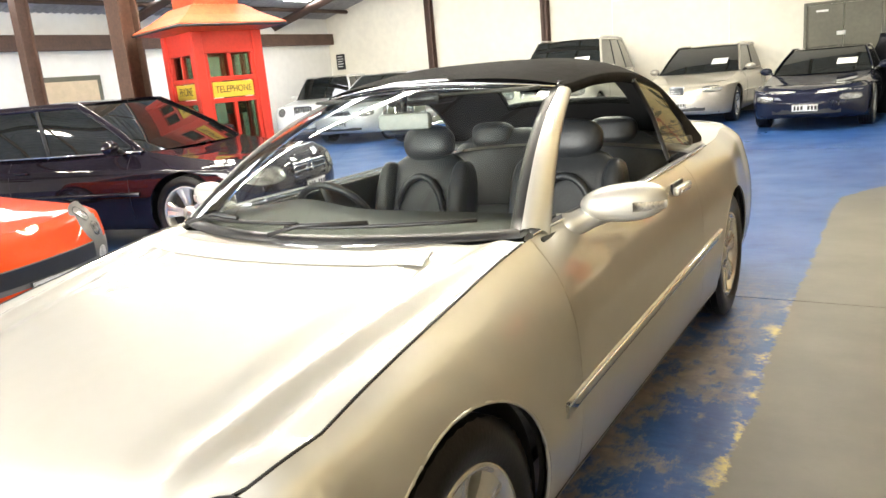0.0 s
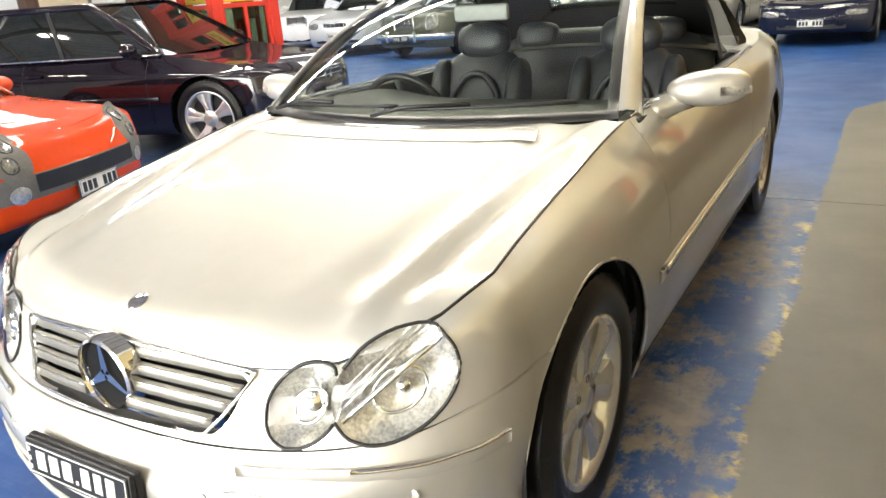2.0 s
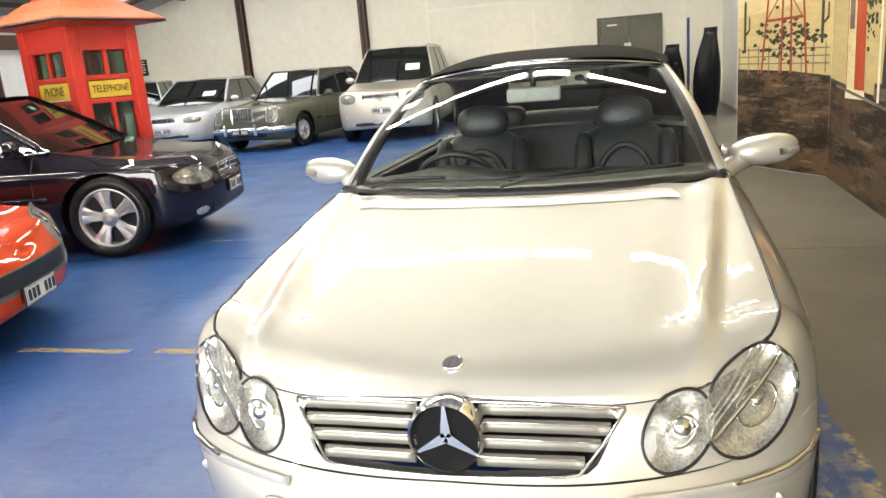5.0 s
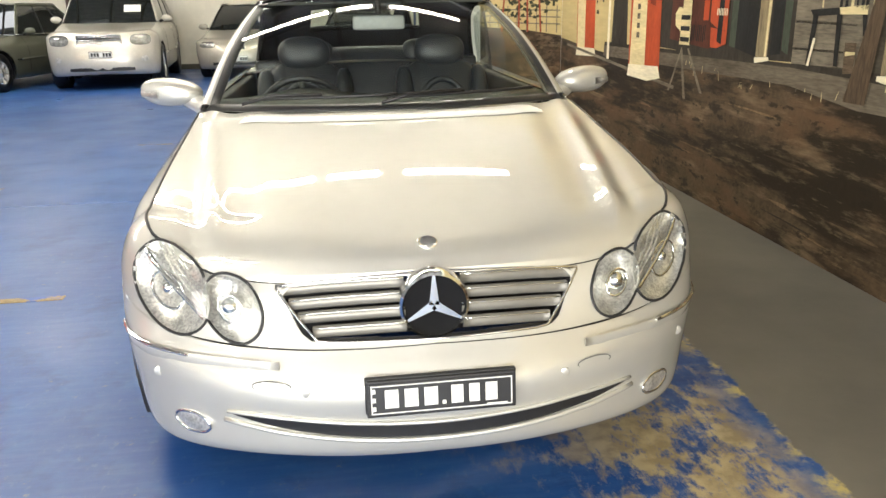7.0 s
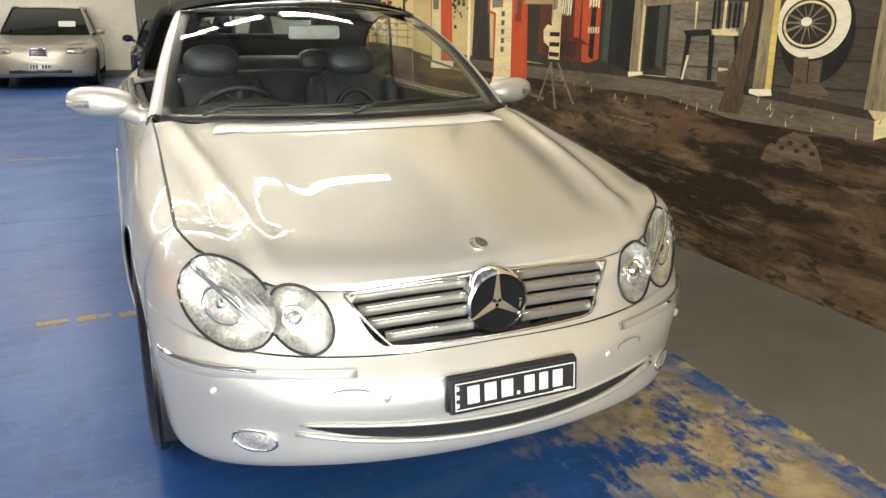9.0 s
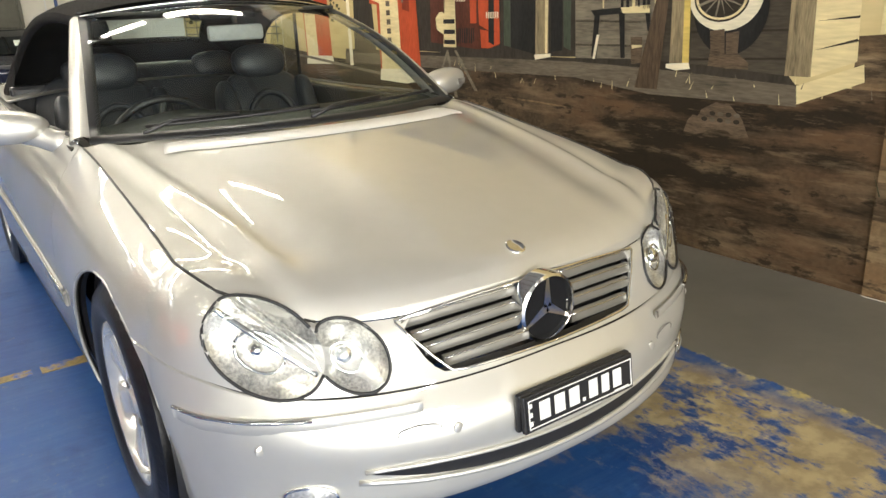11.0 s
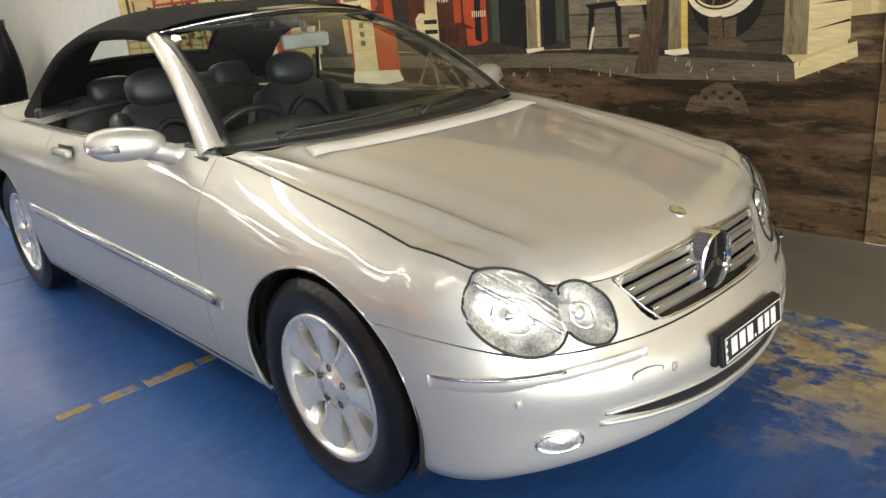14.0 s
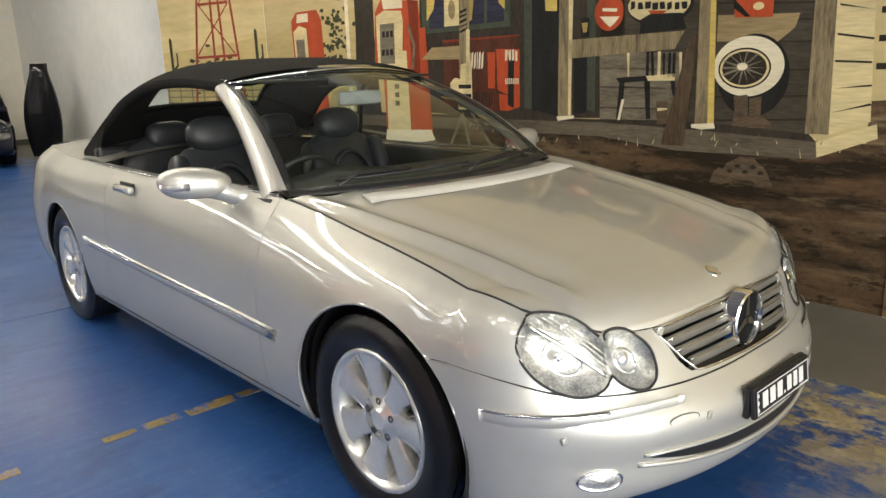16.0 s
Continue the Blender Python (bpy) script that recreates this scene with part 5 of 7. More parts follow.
HOOD = [(-.655, .657), (-.625, .684)] + [(-.59 + .085 * k, .703 + .30 * .085 * k - .10 * (.085 * k) ** 2) for k in range(11)] + [(.305, .8915), (.36, .8935), (.45, .894), (.7, .895)]
DECK = [(2.2, .95), (2.6, .975), (3.2, .98), (3.65, .935)]


def lamp_cluster(parent, body, sd, ovals, name="headlight"):
    """Twin-oval lamp: black seal, bright bowl, inner bulb shade and a clear bulged lens."""
    lamp = None
    for q, (cx, cz, rx, rz, tilt) in enumerate(ovals):
        c, s = math.cos(radians(tilt)), math.sin(radians(tilt))

        def at(a, b, out):
            x, z = cx + a * rx * c - b * rz * s, cz + a * rx * s + b * rz * c
            return Vector((x * sd, body.front_y(x, z) - out, z))
        ring = [at(math.cos(t), math.sin(t), 0.002) for t in [2 * math.pi * k / 40 for k in range(40)]]
        rows = []
        for k in range(9):
            rr = k / 8
            rows.append([at(rr * math.cos(t), rr * math.sin(t), 0.002 + 0.012 * (1 - rr * rr)) for t in [2 * math.pi * j / 40 for j in range(41)]])
        lens = patch("lens" if q else name, rows, M_LENS, lamp or parent, "clear lens" if q else "twin oval headlight with clear lens")
        lens.visible_shadow = False
        if not lamp:
            lamp = lens
        rows = []
        for k in range(9):
            rr = k / 8
            dep = -0.05 * (1 - rr**3)
            rows.append([at(rr * math.cos(t), rr * math.sin(t), dep) for t in [2 * math.pi * j / 40 for j in range(41)]])
        patch("reflector", rows, M_REFLECT, lamp, "faceted bright reflector")
        ox, oz, orx, orz, otilt = ovals[1 - q]
        oc, os_ = math.cos(radians(otilt)), math.sin(radians(otilt))

        def outside(p):
            dx, dz = abs(p.x) - ox, p.z - oz
            return math.hypot((dx * oc + dz * os_) / orx, (-dx * os_ + dz * oc) / orz) > .97
        keep = [outside(p) for p in ring]
        if all(keep):
            tube("seal", ring, .0036, M_BLACK, lamp, 6, "black rubber seal", closed=True)
        else:
            first = next(k for k in range(40) if keep[k] and not keep[k - 1])
            run = []
            for k in range(40):
                if not keep[(first + k) % 40]:
                    break
                run.append(ring[(first + k) % 40])
            tube("seal", run, .0036, M_BLACK, lamp, 6, "black rubber seal")
        # shade ring round the bulb and a bar across
        bx = [at(0.42 * math.cos(t), 0.42 * math.sin(t) - 0.12, -0.012) for t in [2 * math.pi * k / 24 for k in range(24)]]
        tube("bulb_ring", bx, 0.004, M_CHROME, lamp, 6, "chrome bulb ring", closed=True)
        if q == 0:
            bar = [at(-0.92 + 1.84 * k / 10, 0.22 - 0.16 * k / 10, -0.006) for k in range(11)]
            strip("divider", bar, 0.012, 0.003, M_CHROME, lamp, "", normal=lambda p: (0, -1, 0.2))
            for zz in (0.4, 0.52, 0.64):
                w_ = 0.9 * math.sqrt(1 - zz * zz)
                strip("louvre", [at(-w_ + 2 * w_ * k / 8, zz, -0.008) for k in range(9)], 0.006, 0.002, M_REFLECT, lamp, "", normal=lambda p: (0, -1, 0.2))
        bm = bmesh.new()
        bmesh.ops.create_uvsphere(bm, u_segments=12, v_segments=8, radius=0.016 if q == 0 else 0.026)
        bmesh.ops.translate(bm, vec=at(0, -0.12, -0.03), verts=bm.verts)
        part("bulb", bm, M_CHROME, lamp, smooth=True)
    return lamp


def plate(parent, w, h, m, bars, dark=True):
    """Number plate with a frame; its characters are plain bars."""
    pl = boxpart("number_plate", -w / 2, w / 2, -0.006, 0.006, -h / 2, h / 2, M_BLACK, parent, 0.003, "number plate in a black frame")
    pl.matrix_local = m
    boxpart("plate_face", -w / 2 + .006, w / 2 - .006, -0.009, -0.004, -h / 2 + .006, h / 2 - .006, M_PLATE if dark else M_WHITE, pl, 0.001)
    ink = M_WHITE if dark else M_BLACK
    for e in (-1, 1):
        boxpart("border", -w / 2 + .010, w / 2 - .010, -0.0105, -0.008, e * (h / 2 - .011) - .0012, e * (h / 2 - .011) + .0012, ink, pl, 0)
        boxpart("border", e * (w / 2 - .011) - .0012, e * (w / 2 - .011) + .0012, -0.0105, -0.008, -h / 2 + .012, h / 2 - .012, ink, pl, 0)
    for x0, x1, z0, z1 in bars:
        boxpart("character_bar", x0 * w, x1 * w, -0.0105, -0.008, z0 * h, z1 * h, ink, pl, 0.0005)
    return pl


def hero():
    car = tagged(new("convertible_car"), "silver two-door convertible with closed black soft top, parked on blue floor", "car")
    body = Body(LN, -.30, 3.1, HOOD, .15, DECK, 2.2, step=.026, sub=5, nf=54, ridge=.014)
    G = body.grid
    N = normals_of(G)
    us, nf, ns, sub = body.us, body.nf, body.ns, body.sub
    nl = len(LN)
    fa, ra = arch(0, .315, .352), arch(2.715, .315, .352)
    OV = [(.615, .613, .108, .090, 48), (.465, .581, .080, .065, 52)]
    lamps = [oval(*o) for o in OV]

    def grille_hole(p, sd):
        if p.y > 0:
            return False, p
        t = (p.z - .508) / (.64 - .508)
        hw = .285 + .075 * min(1, max(0, t)) ** 0.7
        top = .648 - .02 * (p.x / .36) ** 2
        if not (.512 < p.z < top and p.x < hw):
            return False, p
        gaps = ((p.z - .512, (p.x, .512)), (top - p.z, (p.x, top)), (hw - p.x, (hw, p.z)))
        x, z = min(gaps)[1]
        return True, Vector((x, p.y, z))

    def slot_hole(p, sd):
        if p.y > 0 or p.x > .47:
            return False, p
        mid = .315 + .03 * (p.x / .47) ** 2
        h = .022 * (1 - (p.x / .47) ** 4)
        if abs(p.z - mid) >= h:
            return False, p
        return True, Vector((p.x, p.y, mid + math.copysign(h, p.z - mid)))
    doors = (.57, 1.98)

    def col_y(b):
        return us[b][1] if us[b][0] == "s" else (-9 if us[b][0] == "f" else 9)
    jb = 4 * sub

    def k_bumper(a, b):
        return a < jb and (us[b][0] == "f" or col_y(b) < -.2)

    def k_fascia(a, b):
        return a >= jb and us[b][0] == "f" and b < nf * 0.55

    def k_fender(a, b):
        if us[b][0] == "r":
            return False
        y = col_y(b)
        if a < jb:
            return -.2 <= y < doors[0] and us[b][0] == "s" and a >= sub * 0.8
        return (us[b][0] == "f" and b >= nf * 0.55) or (us[b][0] == "s" and y < doors[0])

    def k_door(a, b):
        return us[b][0] == "s" and doors[0] <= col_y(b) < doors[1] and a >= sub * 0.8

    def k_rear(a, b):
        return us[b][0] == "s" and col_y(b) >= doors[1] and a >= (sub * 0.8 if col_y(b) < 3.0 else 0) or us[b][0] == "r"

    def k_sill(a, b):
        return us[b][0] == "s" and .3 < col_y(b) < 2.4 and a < sub * 0.8
    inner = [[p - n * .02 for p, n in zip(r, m)] for r, m in zip(G, N)]
    panel("under_shell", inner, N, lambda a, b: True, M_BLACK, car, holes=(arch(0, .315, .355), arch(2.715, .315, .355), *[oval(o[0], o[1], o[2] * .97, o[3] * .97, o[4]) for o in OV], grille_hole), gap=0, label="black inner shell behind the panels", both=True)
    panel("front_bumper", G, N, k_bumper, M_SILVER, car, holes=(fa, *lamps), both=True, label="silver painted bumper")
    panel("front_panel", G, N, k_fascia, M_SILVER, car, holes=(*lamps, grille_hole), both=True, gap=.0015)
    for sd in (1, -1):
        panel("front_wing", G, N, k_fender, M_SILVER, car, sd, holes=(fa, *lamps))
        panel("door", G, N, k_door, M_SILVER, car, sd)
        panel("sill", G, N, k_sill, M_SILVER, car, sd)
    panel("rear_body", G, N, k_rear, M_SILVER, car, holes=(ra,), both=True)
    # bonnet and deck
    tops = [body.top(i, 46) for i in range(len(us))]
    cowl_i = max(i for i in range(len(us)) if us[i][0] == "f" or (us[i][0] == "s" and us[i][1] < .56))
    hood_rows = [r for r in tops[:cowl_i + 1]]
    HN = normals_of(hood_rows)
    panel("bonnet", hood_rows, HN, lambda a, b: True, M_SILVER, car, both=True, gap=.0055, depth=.02)
    for sd in (1, -1):
        tube("bonnet_gap", [Vector((sd * r[-1].x, r[-1].y, r[-1].z - .001)) for r in hood_rows[::2] if r[-1].x > .5 and not any(o(r[-1], sd)[0] for o in lamps)], .0036, M_BLACK, car, 6)
    # pale strip in place of the bright reflection across the bonnet's rear
    y_highlight = hood_rows[-1][0].y - .13
    lip = min(hood_rows, key=lambda r: abs(r[0].y - y_highlight))
    half = [p + Vector((0, 0, .003)) for p in lip if p.x <= .53]
    strip("bonnet_highlight", [Vector((-p.x, p.y, p.z)) for p in half[:0:-1]] + half, .10, .005, mat("pale_highlight", (.80, .79, .75), rough=.3, metal=.2, var=.03), car, "pale strip painted as the white reflection across the bonnet rear", normal=lambda p: (0, -.12, 1))
    d0 = min(i for i in range(len(us)) if us[i][0] == "r" or us[i][1] > 2.28)
    deck_rows = tops[d0:]
    DN = normals_of(deck_rows)
    panel("boot_lid", deck_rows, DN, lambda a, b: True, M_SILVER, car, both=True)
    # dark wells behind the arches, with a painted lip
    for sd in (1, -1):
        for cy in (0, 2.715):
            rows = [[Vector((sd * x, cy + .359 * math.cos(t), .315 + .359 * math.sin(t))) for x in (.45, .6, .78)] for t in [math.radians(-25 + 230 * k / 30) for k in range(31)]]
            patch("wheel_well", rows, M_BLACK, car)
            lip = []
            for k in range(33):
                t = math.radians(-18 + 216 * k / 32)
                y, z = cy + .353 * math.cos(t), .315 + .353 * math.sin(t)
                lip.append((sd * (body.side_x(y, max(z, .2)) - .003), y, z))
            tube("arch_lip", lip, .005, M_SILVER, car, 6)
    # wheels
    ms = wheel_meshes(.316, .205, .213, 7)
    for x, y, a in ((.710, 0, 0), (-.710, 0, 12), (.715, 2.715, 20), (-.715, 2.715, 5)):
        wheel(car, ms, x, y, .316, a)
    # grille with its slats, frame and round badge
    def gy(x, z):
        return body.front_y(x, z)
    pts = []
    for k in range(25):
        x = -.362 + .724 * k / 24
        pts.append((x, gy(x, .64) - .003, .650 - .021 * (x / .36) ** 2))
    low = []
    for k in range(25):
        x = .362 - .724 * k / 24
        e = abs(x) / .362
        z = .513 + .112 * max(0, (e - .74) / .26) ** 1.15
        low.append((x, gy(abs(x), z) - .003, z))
    gr = tube("grille", pts + low, .0035, M_CHROME, car, 8, "thin framed grille with satin slats", closed=True)
    slat_m = mat("slat_grey", (.23, .22, .195), rough=.42, metal=.5, var=.05)
    for q in range(4):
        z0 = .622 - q * .031
        hw = .352 - .02 * q - (.012 if q == 3 else 0)
        for sd in (1, -1):
            pp = [(sd * (.066 + (hw - .066) * k / 10), gy(.066 + (hw - .066) * k / 10, z0) + .008, z0 + .012 - .018 * ((.066 + (hw - .066) * k / 10) / .36) ** 2) for k in range(11)]
            strip("slat", pp, .028, .008, slat_m, gr, "satin grey slat with chrome edge", normal=lambda p: (0, -1, .25))
            tube("slat_edge", [(x, y - .006, z + .010) for x, y, z in pp], .0016, M_CHROME, gr, 6)
    rows = [[Vector((x, gy(x, .58) + .045, z)) for x in [-.355 + .71 * k / 20 for k in range(21)]] for z in (.495, .57, .624)]
    patch("grille_backing", rows, M_BLACK, gr, "black mesh backing")
    bc = Vector((0, gy(0, .585) - .012, .585))
    bm = bmesh.new()
    lathe(bm, [(.03, .070), (-.006, .072), (-.012, .075), (-.008, .081), (.004, .084), (.03, .084)], 44, "y", bc)
    badge = part("round_badge", bm, M_CHROME, gr, "chrome ring badge with three arms", smooth=True)
    bm = bmesh.new()
    lathe(bm, [(.004, .072), (.004, .001)], 32, "y", bc)
    part("badge_disc", bm, mat("badge_black", (.008, .008, .009), rough=.7, var=.1, spec=.1), badge)
    for k in range(3):
        bm = bmesh.new()
        box(bm, -.012, .012, -.004, .004, 0, .076, 0)
        for v in bm.verts:
            if v.co.z > .03:
                v.co.x *= .22
        bmesh.ops.transform(bm, matrix=Matrix.Translation(bc) @ Matrix.Rotation(2 * math.pi * k / 3, 4, "Y"), verts=bm.verts)
        part("badge_arm", bm, M_CHROME, badge)
    # bonnet medallion
    bm = bmesh.new()
    lathe(bm, [(-.004, .024), (.003, .024), (.005, .021), (.003, .017), (.004, .001)], 28, "z", (0, 0, 0))
    bmesh.ops.transform(bm, matrix=Matrix.Translation((0, -.592, .7015)) @ Matrix.Rotation(radians(24), 4, "X"), verts=bm.verts)
    part("medallion", bm, M_CHROME, car, "small chrome bonnet medallion", smooth=True)
    for x in (-.3, .02, .3):
        boxpart("washer_jet", x - .012, x + .012, .33, .35, .885, .894, M_BLACK, car, .003)
    # lamps
    for sd in (1, -1):
        lamp_cluster(car, body, sd, OV)
        # fog lamp
        fc = (.585, .298)
        rows = []
        for k in range(6):
            rr = k / 5
            rows.append([Vector((sd * (fc[0] + .046 * rr * math.cos(t)), gy(fc[0] + .046 * rr * math.cos(t), fc[1]) - .004 - .008 * (1 - rr), fc[1] + .026 * rr * math.sin(t))) for t in [2 * math.pi * j / 24 for j in range(25)]])
        fog = patch("fog_lamp", rows, M_REFLECT, car, "oval fog lamp in the bumper")
        tube("fog_rim", [r for r in rows[-1][:-1]], .004, M_CHROME, fog, 6, closed=True)
        # bumper rub strip, chrome topped
        pp = []
        for k in range(28):
            t = radians(26 + 52 * k / 27)
            ln3 = body.line(LN[3], ("f", t))
            z = .462 + .004 * k / 27
            x = ln3[0]
            pp.append((sd * (x + .001), gy(x, z) if x < .78 else ln3[1], z))
        nrm = lambda p: (p.x, p.y * .9 - .2, 0)
        st = strip("rub_strip", pp, .036, .0025, M_SILVER, car, "painted rub strip with chrome edge", normal=nrm)
        strip("chrome_edge", [(x, y - .004, z + .015) for x, y, z in pp[10:]], .007, .007, M_CHROME, st, "", normal=nrm)
        for x in (.30, .66):
            bm = bmesh.new()
            lathe(bm, [(.006, .012), (.0005, .012), (-.0008, .010), (-.001, .001)], 16, "y", (sd * x, gy(x, .415) - .002, .415))
            part("parking_sensor", bm, M_SILVER, car, smooth=True)
        tube("tow_cover", [(sd * (.38 + .045 * math.cos(t)), gy(.38 + .045 * math.cos(t), .425) - .001, .425 + .014 * math.sin(t)) for t in [2 * math.pi * k / 20 for k in range(20)]], .0014, M_SHUT, car, 5, closed=True)
        # side moulding, door handle, mirror
        tube("sill_line", [(sd * (body.side_x(y, .232) + .0005), y, .232) for y in [.40 + 1.9 * k / 20 for k in range(21)]], .003, M_BLACK, car, 5)
        pp = [(sd * (body.side_x(y, .47 + .012 * y) + .001), y, .455 + .03 * y) for y in [.46 + (2.3 - .46) * k / 24 for k in range(25)]]
        mo = strip("side_moulding", pp, .044, .007, M_SILVER, car, "painted side moulding with chrome line")
        strip("chrome_line", [(x + sd * .004, y, z + .012) for x, y, z in pp], .007, .0075, M_CHROME, mo)
        hx = body.side_x(1.74, .83)
        bm = bmesh.new()
        box(bm, -.016, .016, -.095, .095, -.017, .017, .012)
        bmesh.ops.translate(bm, vec=(sd * (hx + .024), 1.74, .828), verts=bm.verts)
        hd = part("door_handle", bm, M_SILVER, car, "silver door handle with chrome insert", smooth=True)
        boxpart("handle_insert", sd * (hx + .041) - .002, sd * (hx + .041) + .002, 1.67, 1.81, .824, .832, M_CHROME, hd, .001)
        boxpart("handle_recess", sd * (hx + .003) - .004, sd * (hx + .003) + .004, 1.66, 1.82, .80, .856, M_BLACK, hd, .003)
        bm = bmesh.new()
        bmesh.ops.create_uvsphere(bm, u_segments=28, v_segments=18, radius=1)
        for v in bm.verts:
            c = v.co
            q = (abs(c.x) ** 2.7 + abs(c.y) ** 2.7 + abs(c.z) ** 2.7) ** (1 / 2.7)
            c = c / q
            k = .86 + .10 * c.x - .10 * c.x * c.x
            v.co = Vector((c.x * .125, c.y * (.085 if c.y < 0 else .03) * (.9 - .1 * c.x), c.z * .064 * k + .006 * c.x + (.008 * c.x * c.x if c.z < 0 else 0)))
        bmesh.ops.transform(bm, matrix=Matrix.Translation((sd * .855, .90, .935)) @ Matrix.Diagonal((sd, 1, 1, 1)) @ Matrix.Rotation(radians(14), 4, "Z"), verts=bm.verts)
        mi = part("door_mirror", bm, M_SILVER, car, "silver door mirror with clear indicator", smooth=True)
        tube("mirror_arm", [(sd * .69, .815, .868), (sd * .725, .835, .878), (sd * .765, .862, .897), (sd * .80, .888, .918)], [.048, .038, .036, .046], M_SILVER, mi, 14)
        ind = []
        for k in range(9):
            a = radians(-20 + 88 * k / 8)
            lx, ly = .128 * math.sin(a), -.078 * math.cos(a)
            lx, ly = lx * math.cos(radians(14)) - ly * math.sin(radians(14)), lx * math.sin(radians(14)) + ly * math.cos(radians(14))
            ind.append((sd * (.855 + lx), .90 + ly, .932))
        strip("indicator", ind[3:], .026, .004, M_REFLECT, mi, "clear indicator strip", normal=lambda p: (p.x - sd * .855, p.y - .90, 0))
        rows = [[Vector((sd * (.855 + .085 * a), .927 + .02 * a, .935 + .036 * b)) for a in (-1, 0, 1)] for b in (-1, 0, 1)]
        patch("mirror_glass", rows, M_CHROME, mi)
    # plate
    plate(car, .338, .086, Matrix.Translation((0, -.808, .413)) @ Matrix.Rotation(radians(-6), 4, "X"),
          [(-.465, -.44, .18, .3), (-.465, -.44, -.06, .06), (-.465, -.44, -.3, -.18), (-.38, -.29, -.24, .26), (-.25, -.16, -.24, .26), (-.12, -.03, -.24, .26), (.00, .025, -.24, -.14), (.06, .14, -.24, .26), (.18, .25, -.24, .26), (.29, .37, -.24, .26), (.30, .44, -.38, -.32)])
    boxpart("plate_bracket", -.172, .172, -.80, -.785, .368, .458, M_BLACK, car, .004)
    # lower intake backing and lip
    def slot(x, s):
        h = .017 * (1 - (abs(x) / .50) ** 5)
        z = .312 + .034 * (x / .47) ** 2 + s * h
        return Vector((x, gy(x, z) - .003, z))
    xs = [-.49 + .98 * k / 40 for k in range(41)]
    patch("lower_intake", [[slot(x, s) for x in xs] for s in (-1, 0, 1)], M_BLACK, car, "thin dark slot across the bumper")
    tube("intake_brow", [slot(x, 1.15) for x in xs], .005, M_SILVER, car, 8)
    tube("intake_lip", [(x, gy(x, .29) - .003, .287 + .034 * (x / .47) ** 2) for x in [-.5 + k / 30 for k in range(31)]], .007, M_SILVER, car, 8)
    # windscreen, pillars, header
    def ws(s, t):
        """s across -1..1, t from the cowl up."""
        xb, xt = .665, .515
        yb, yt = .40 + .20 * s * s, 1.125 + .135 * s * s
        zb, zt = .908 - .004 * s * s, 1.305 - .045 * s * s
        bow = .035 * math.sin(math.pi * t)
        return Vector((s * (xb + (xt - xb) * t), yb + (yt - yb) * t - bow * .6, zb + (zt - zb) * t + bow))
    g = patch("windscreen", [[ws(-1 + 2 * k / 20, j / 12) for k in range(21)] for j in range(13)], M_GLASS, car, "curved clear windscreen")
    g.visible_shadow = False
    for sd in (1, -1):
        pp = [ws(sd, j / 14) for j in range(15)]
        strip("screen_seal", [(p.x - sd * .012, p.y - .002, p.z + .002) for p in pp], .040, .004, M_BLACK, car, "black screen edge", normal=lambda p: (0, -.55, .8))
        rows = []
        for j in range(15):
            p = ws(sd, j / 14)
            w_ = 1.15 - .45 * j / 14
            rows.append([p + Vector((sd * a * w_, b * w_, c * w_)) for a, b, c in ((.000, -.004, .002), (.004, .000, .008), (.018, .014, .009), (.032, .032, .004), (.042, .052, -.008), (.046, .068, -.026), (.036, .074, -.040), (.010, .066, -.040), (-.012, .040, -.030))])
        patch("a_pillar", rows, M_SILVER, car, "silver windscreen pillar")
        rows = [[Vector((sd * (.70 + .012 * k), y, .892 + dz)) for k, dz in ((0, .0), (1, .012), (2, .004))] for y in [.60 + 1.88 * i / 20 for i in range(21)]]
        for i, r in enumerate(rows):
            y = .60 + 1.88 * i / 20
            x = body.grid[-1][min(range(len(us)), key=lambda q: abs(body.grid[-1][q].y - y))].x
            for k, v in enumerate(r):
                v.x = sd * (x - .022 + .012 * k)
                v.z = curve(LN[7]["z"], y) + (.006, .014, .004)[k]
        patch("window_seal", rows, M_BLACK, car, "black rubber window seal")
        tube("chrome_sill", [(r[2].x, r[2].y, r[2].z - .001) for r in rows], .004, M_CHROME, car, 6)
    strip("screen_base_seal", [ws(-1 + 2 * k / 24, .0) + Vector((0, -.006, .0)) for k in range(25)], .045, .006, M_BLACK, car, "black cowl edge", normal=lambda p: (0, -.4, .9))
    rows = []
    for k in range(25):
        s = -1 + 2 * k / 24
        p = ws(s, 1)
        rows.append([p + Vector((0, -.028, -.018)), p + Vector((0, -.012, .004)), p + Vector((0, .012, .016)), p + Vector((0, .05, .022))])
    patch("header_rail", rows, mat("gloss_black", (.01, .01, .011), rough=.08, var=.1, coat=1), car, "gloss black header rail with bright edge")
    tube("header_edge", [r[1] + Vector((0, -.002, .001)) for r in rows], .004, M_CHROME, car, 6)
    # soft top: sections across, from the header to the deck
    SY = [(1.14, 1.318), (1.3, 1.346), (1.6, 1.371), (1.9, 1.370), (2.2, 1.337), (2.42, 1.273), (2.60, 1.175), (2.74, 1.04), (2.80, .975)]
    rows = []
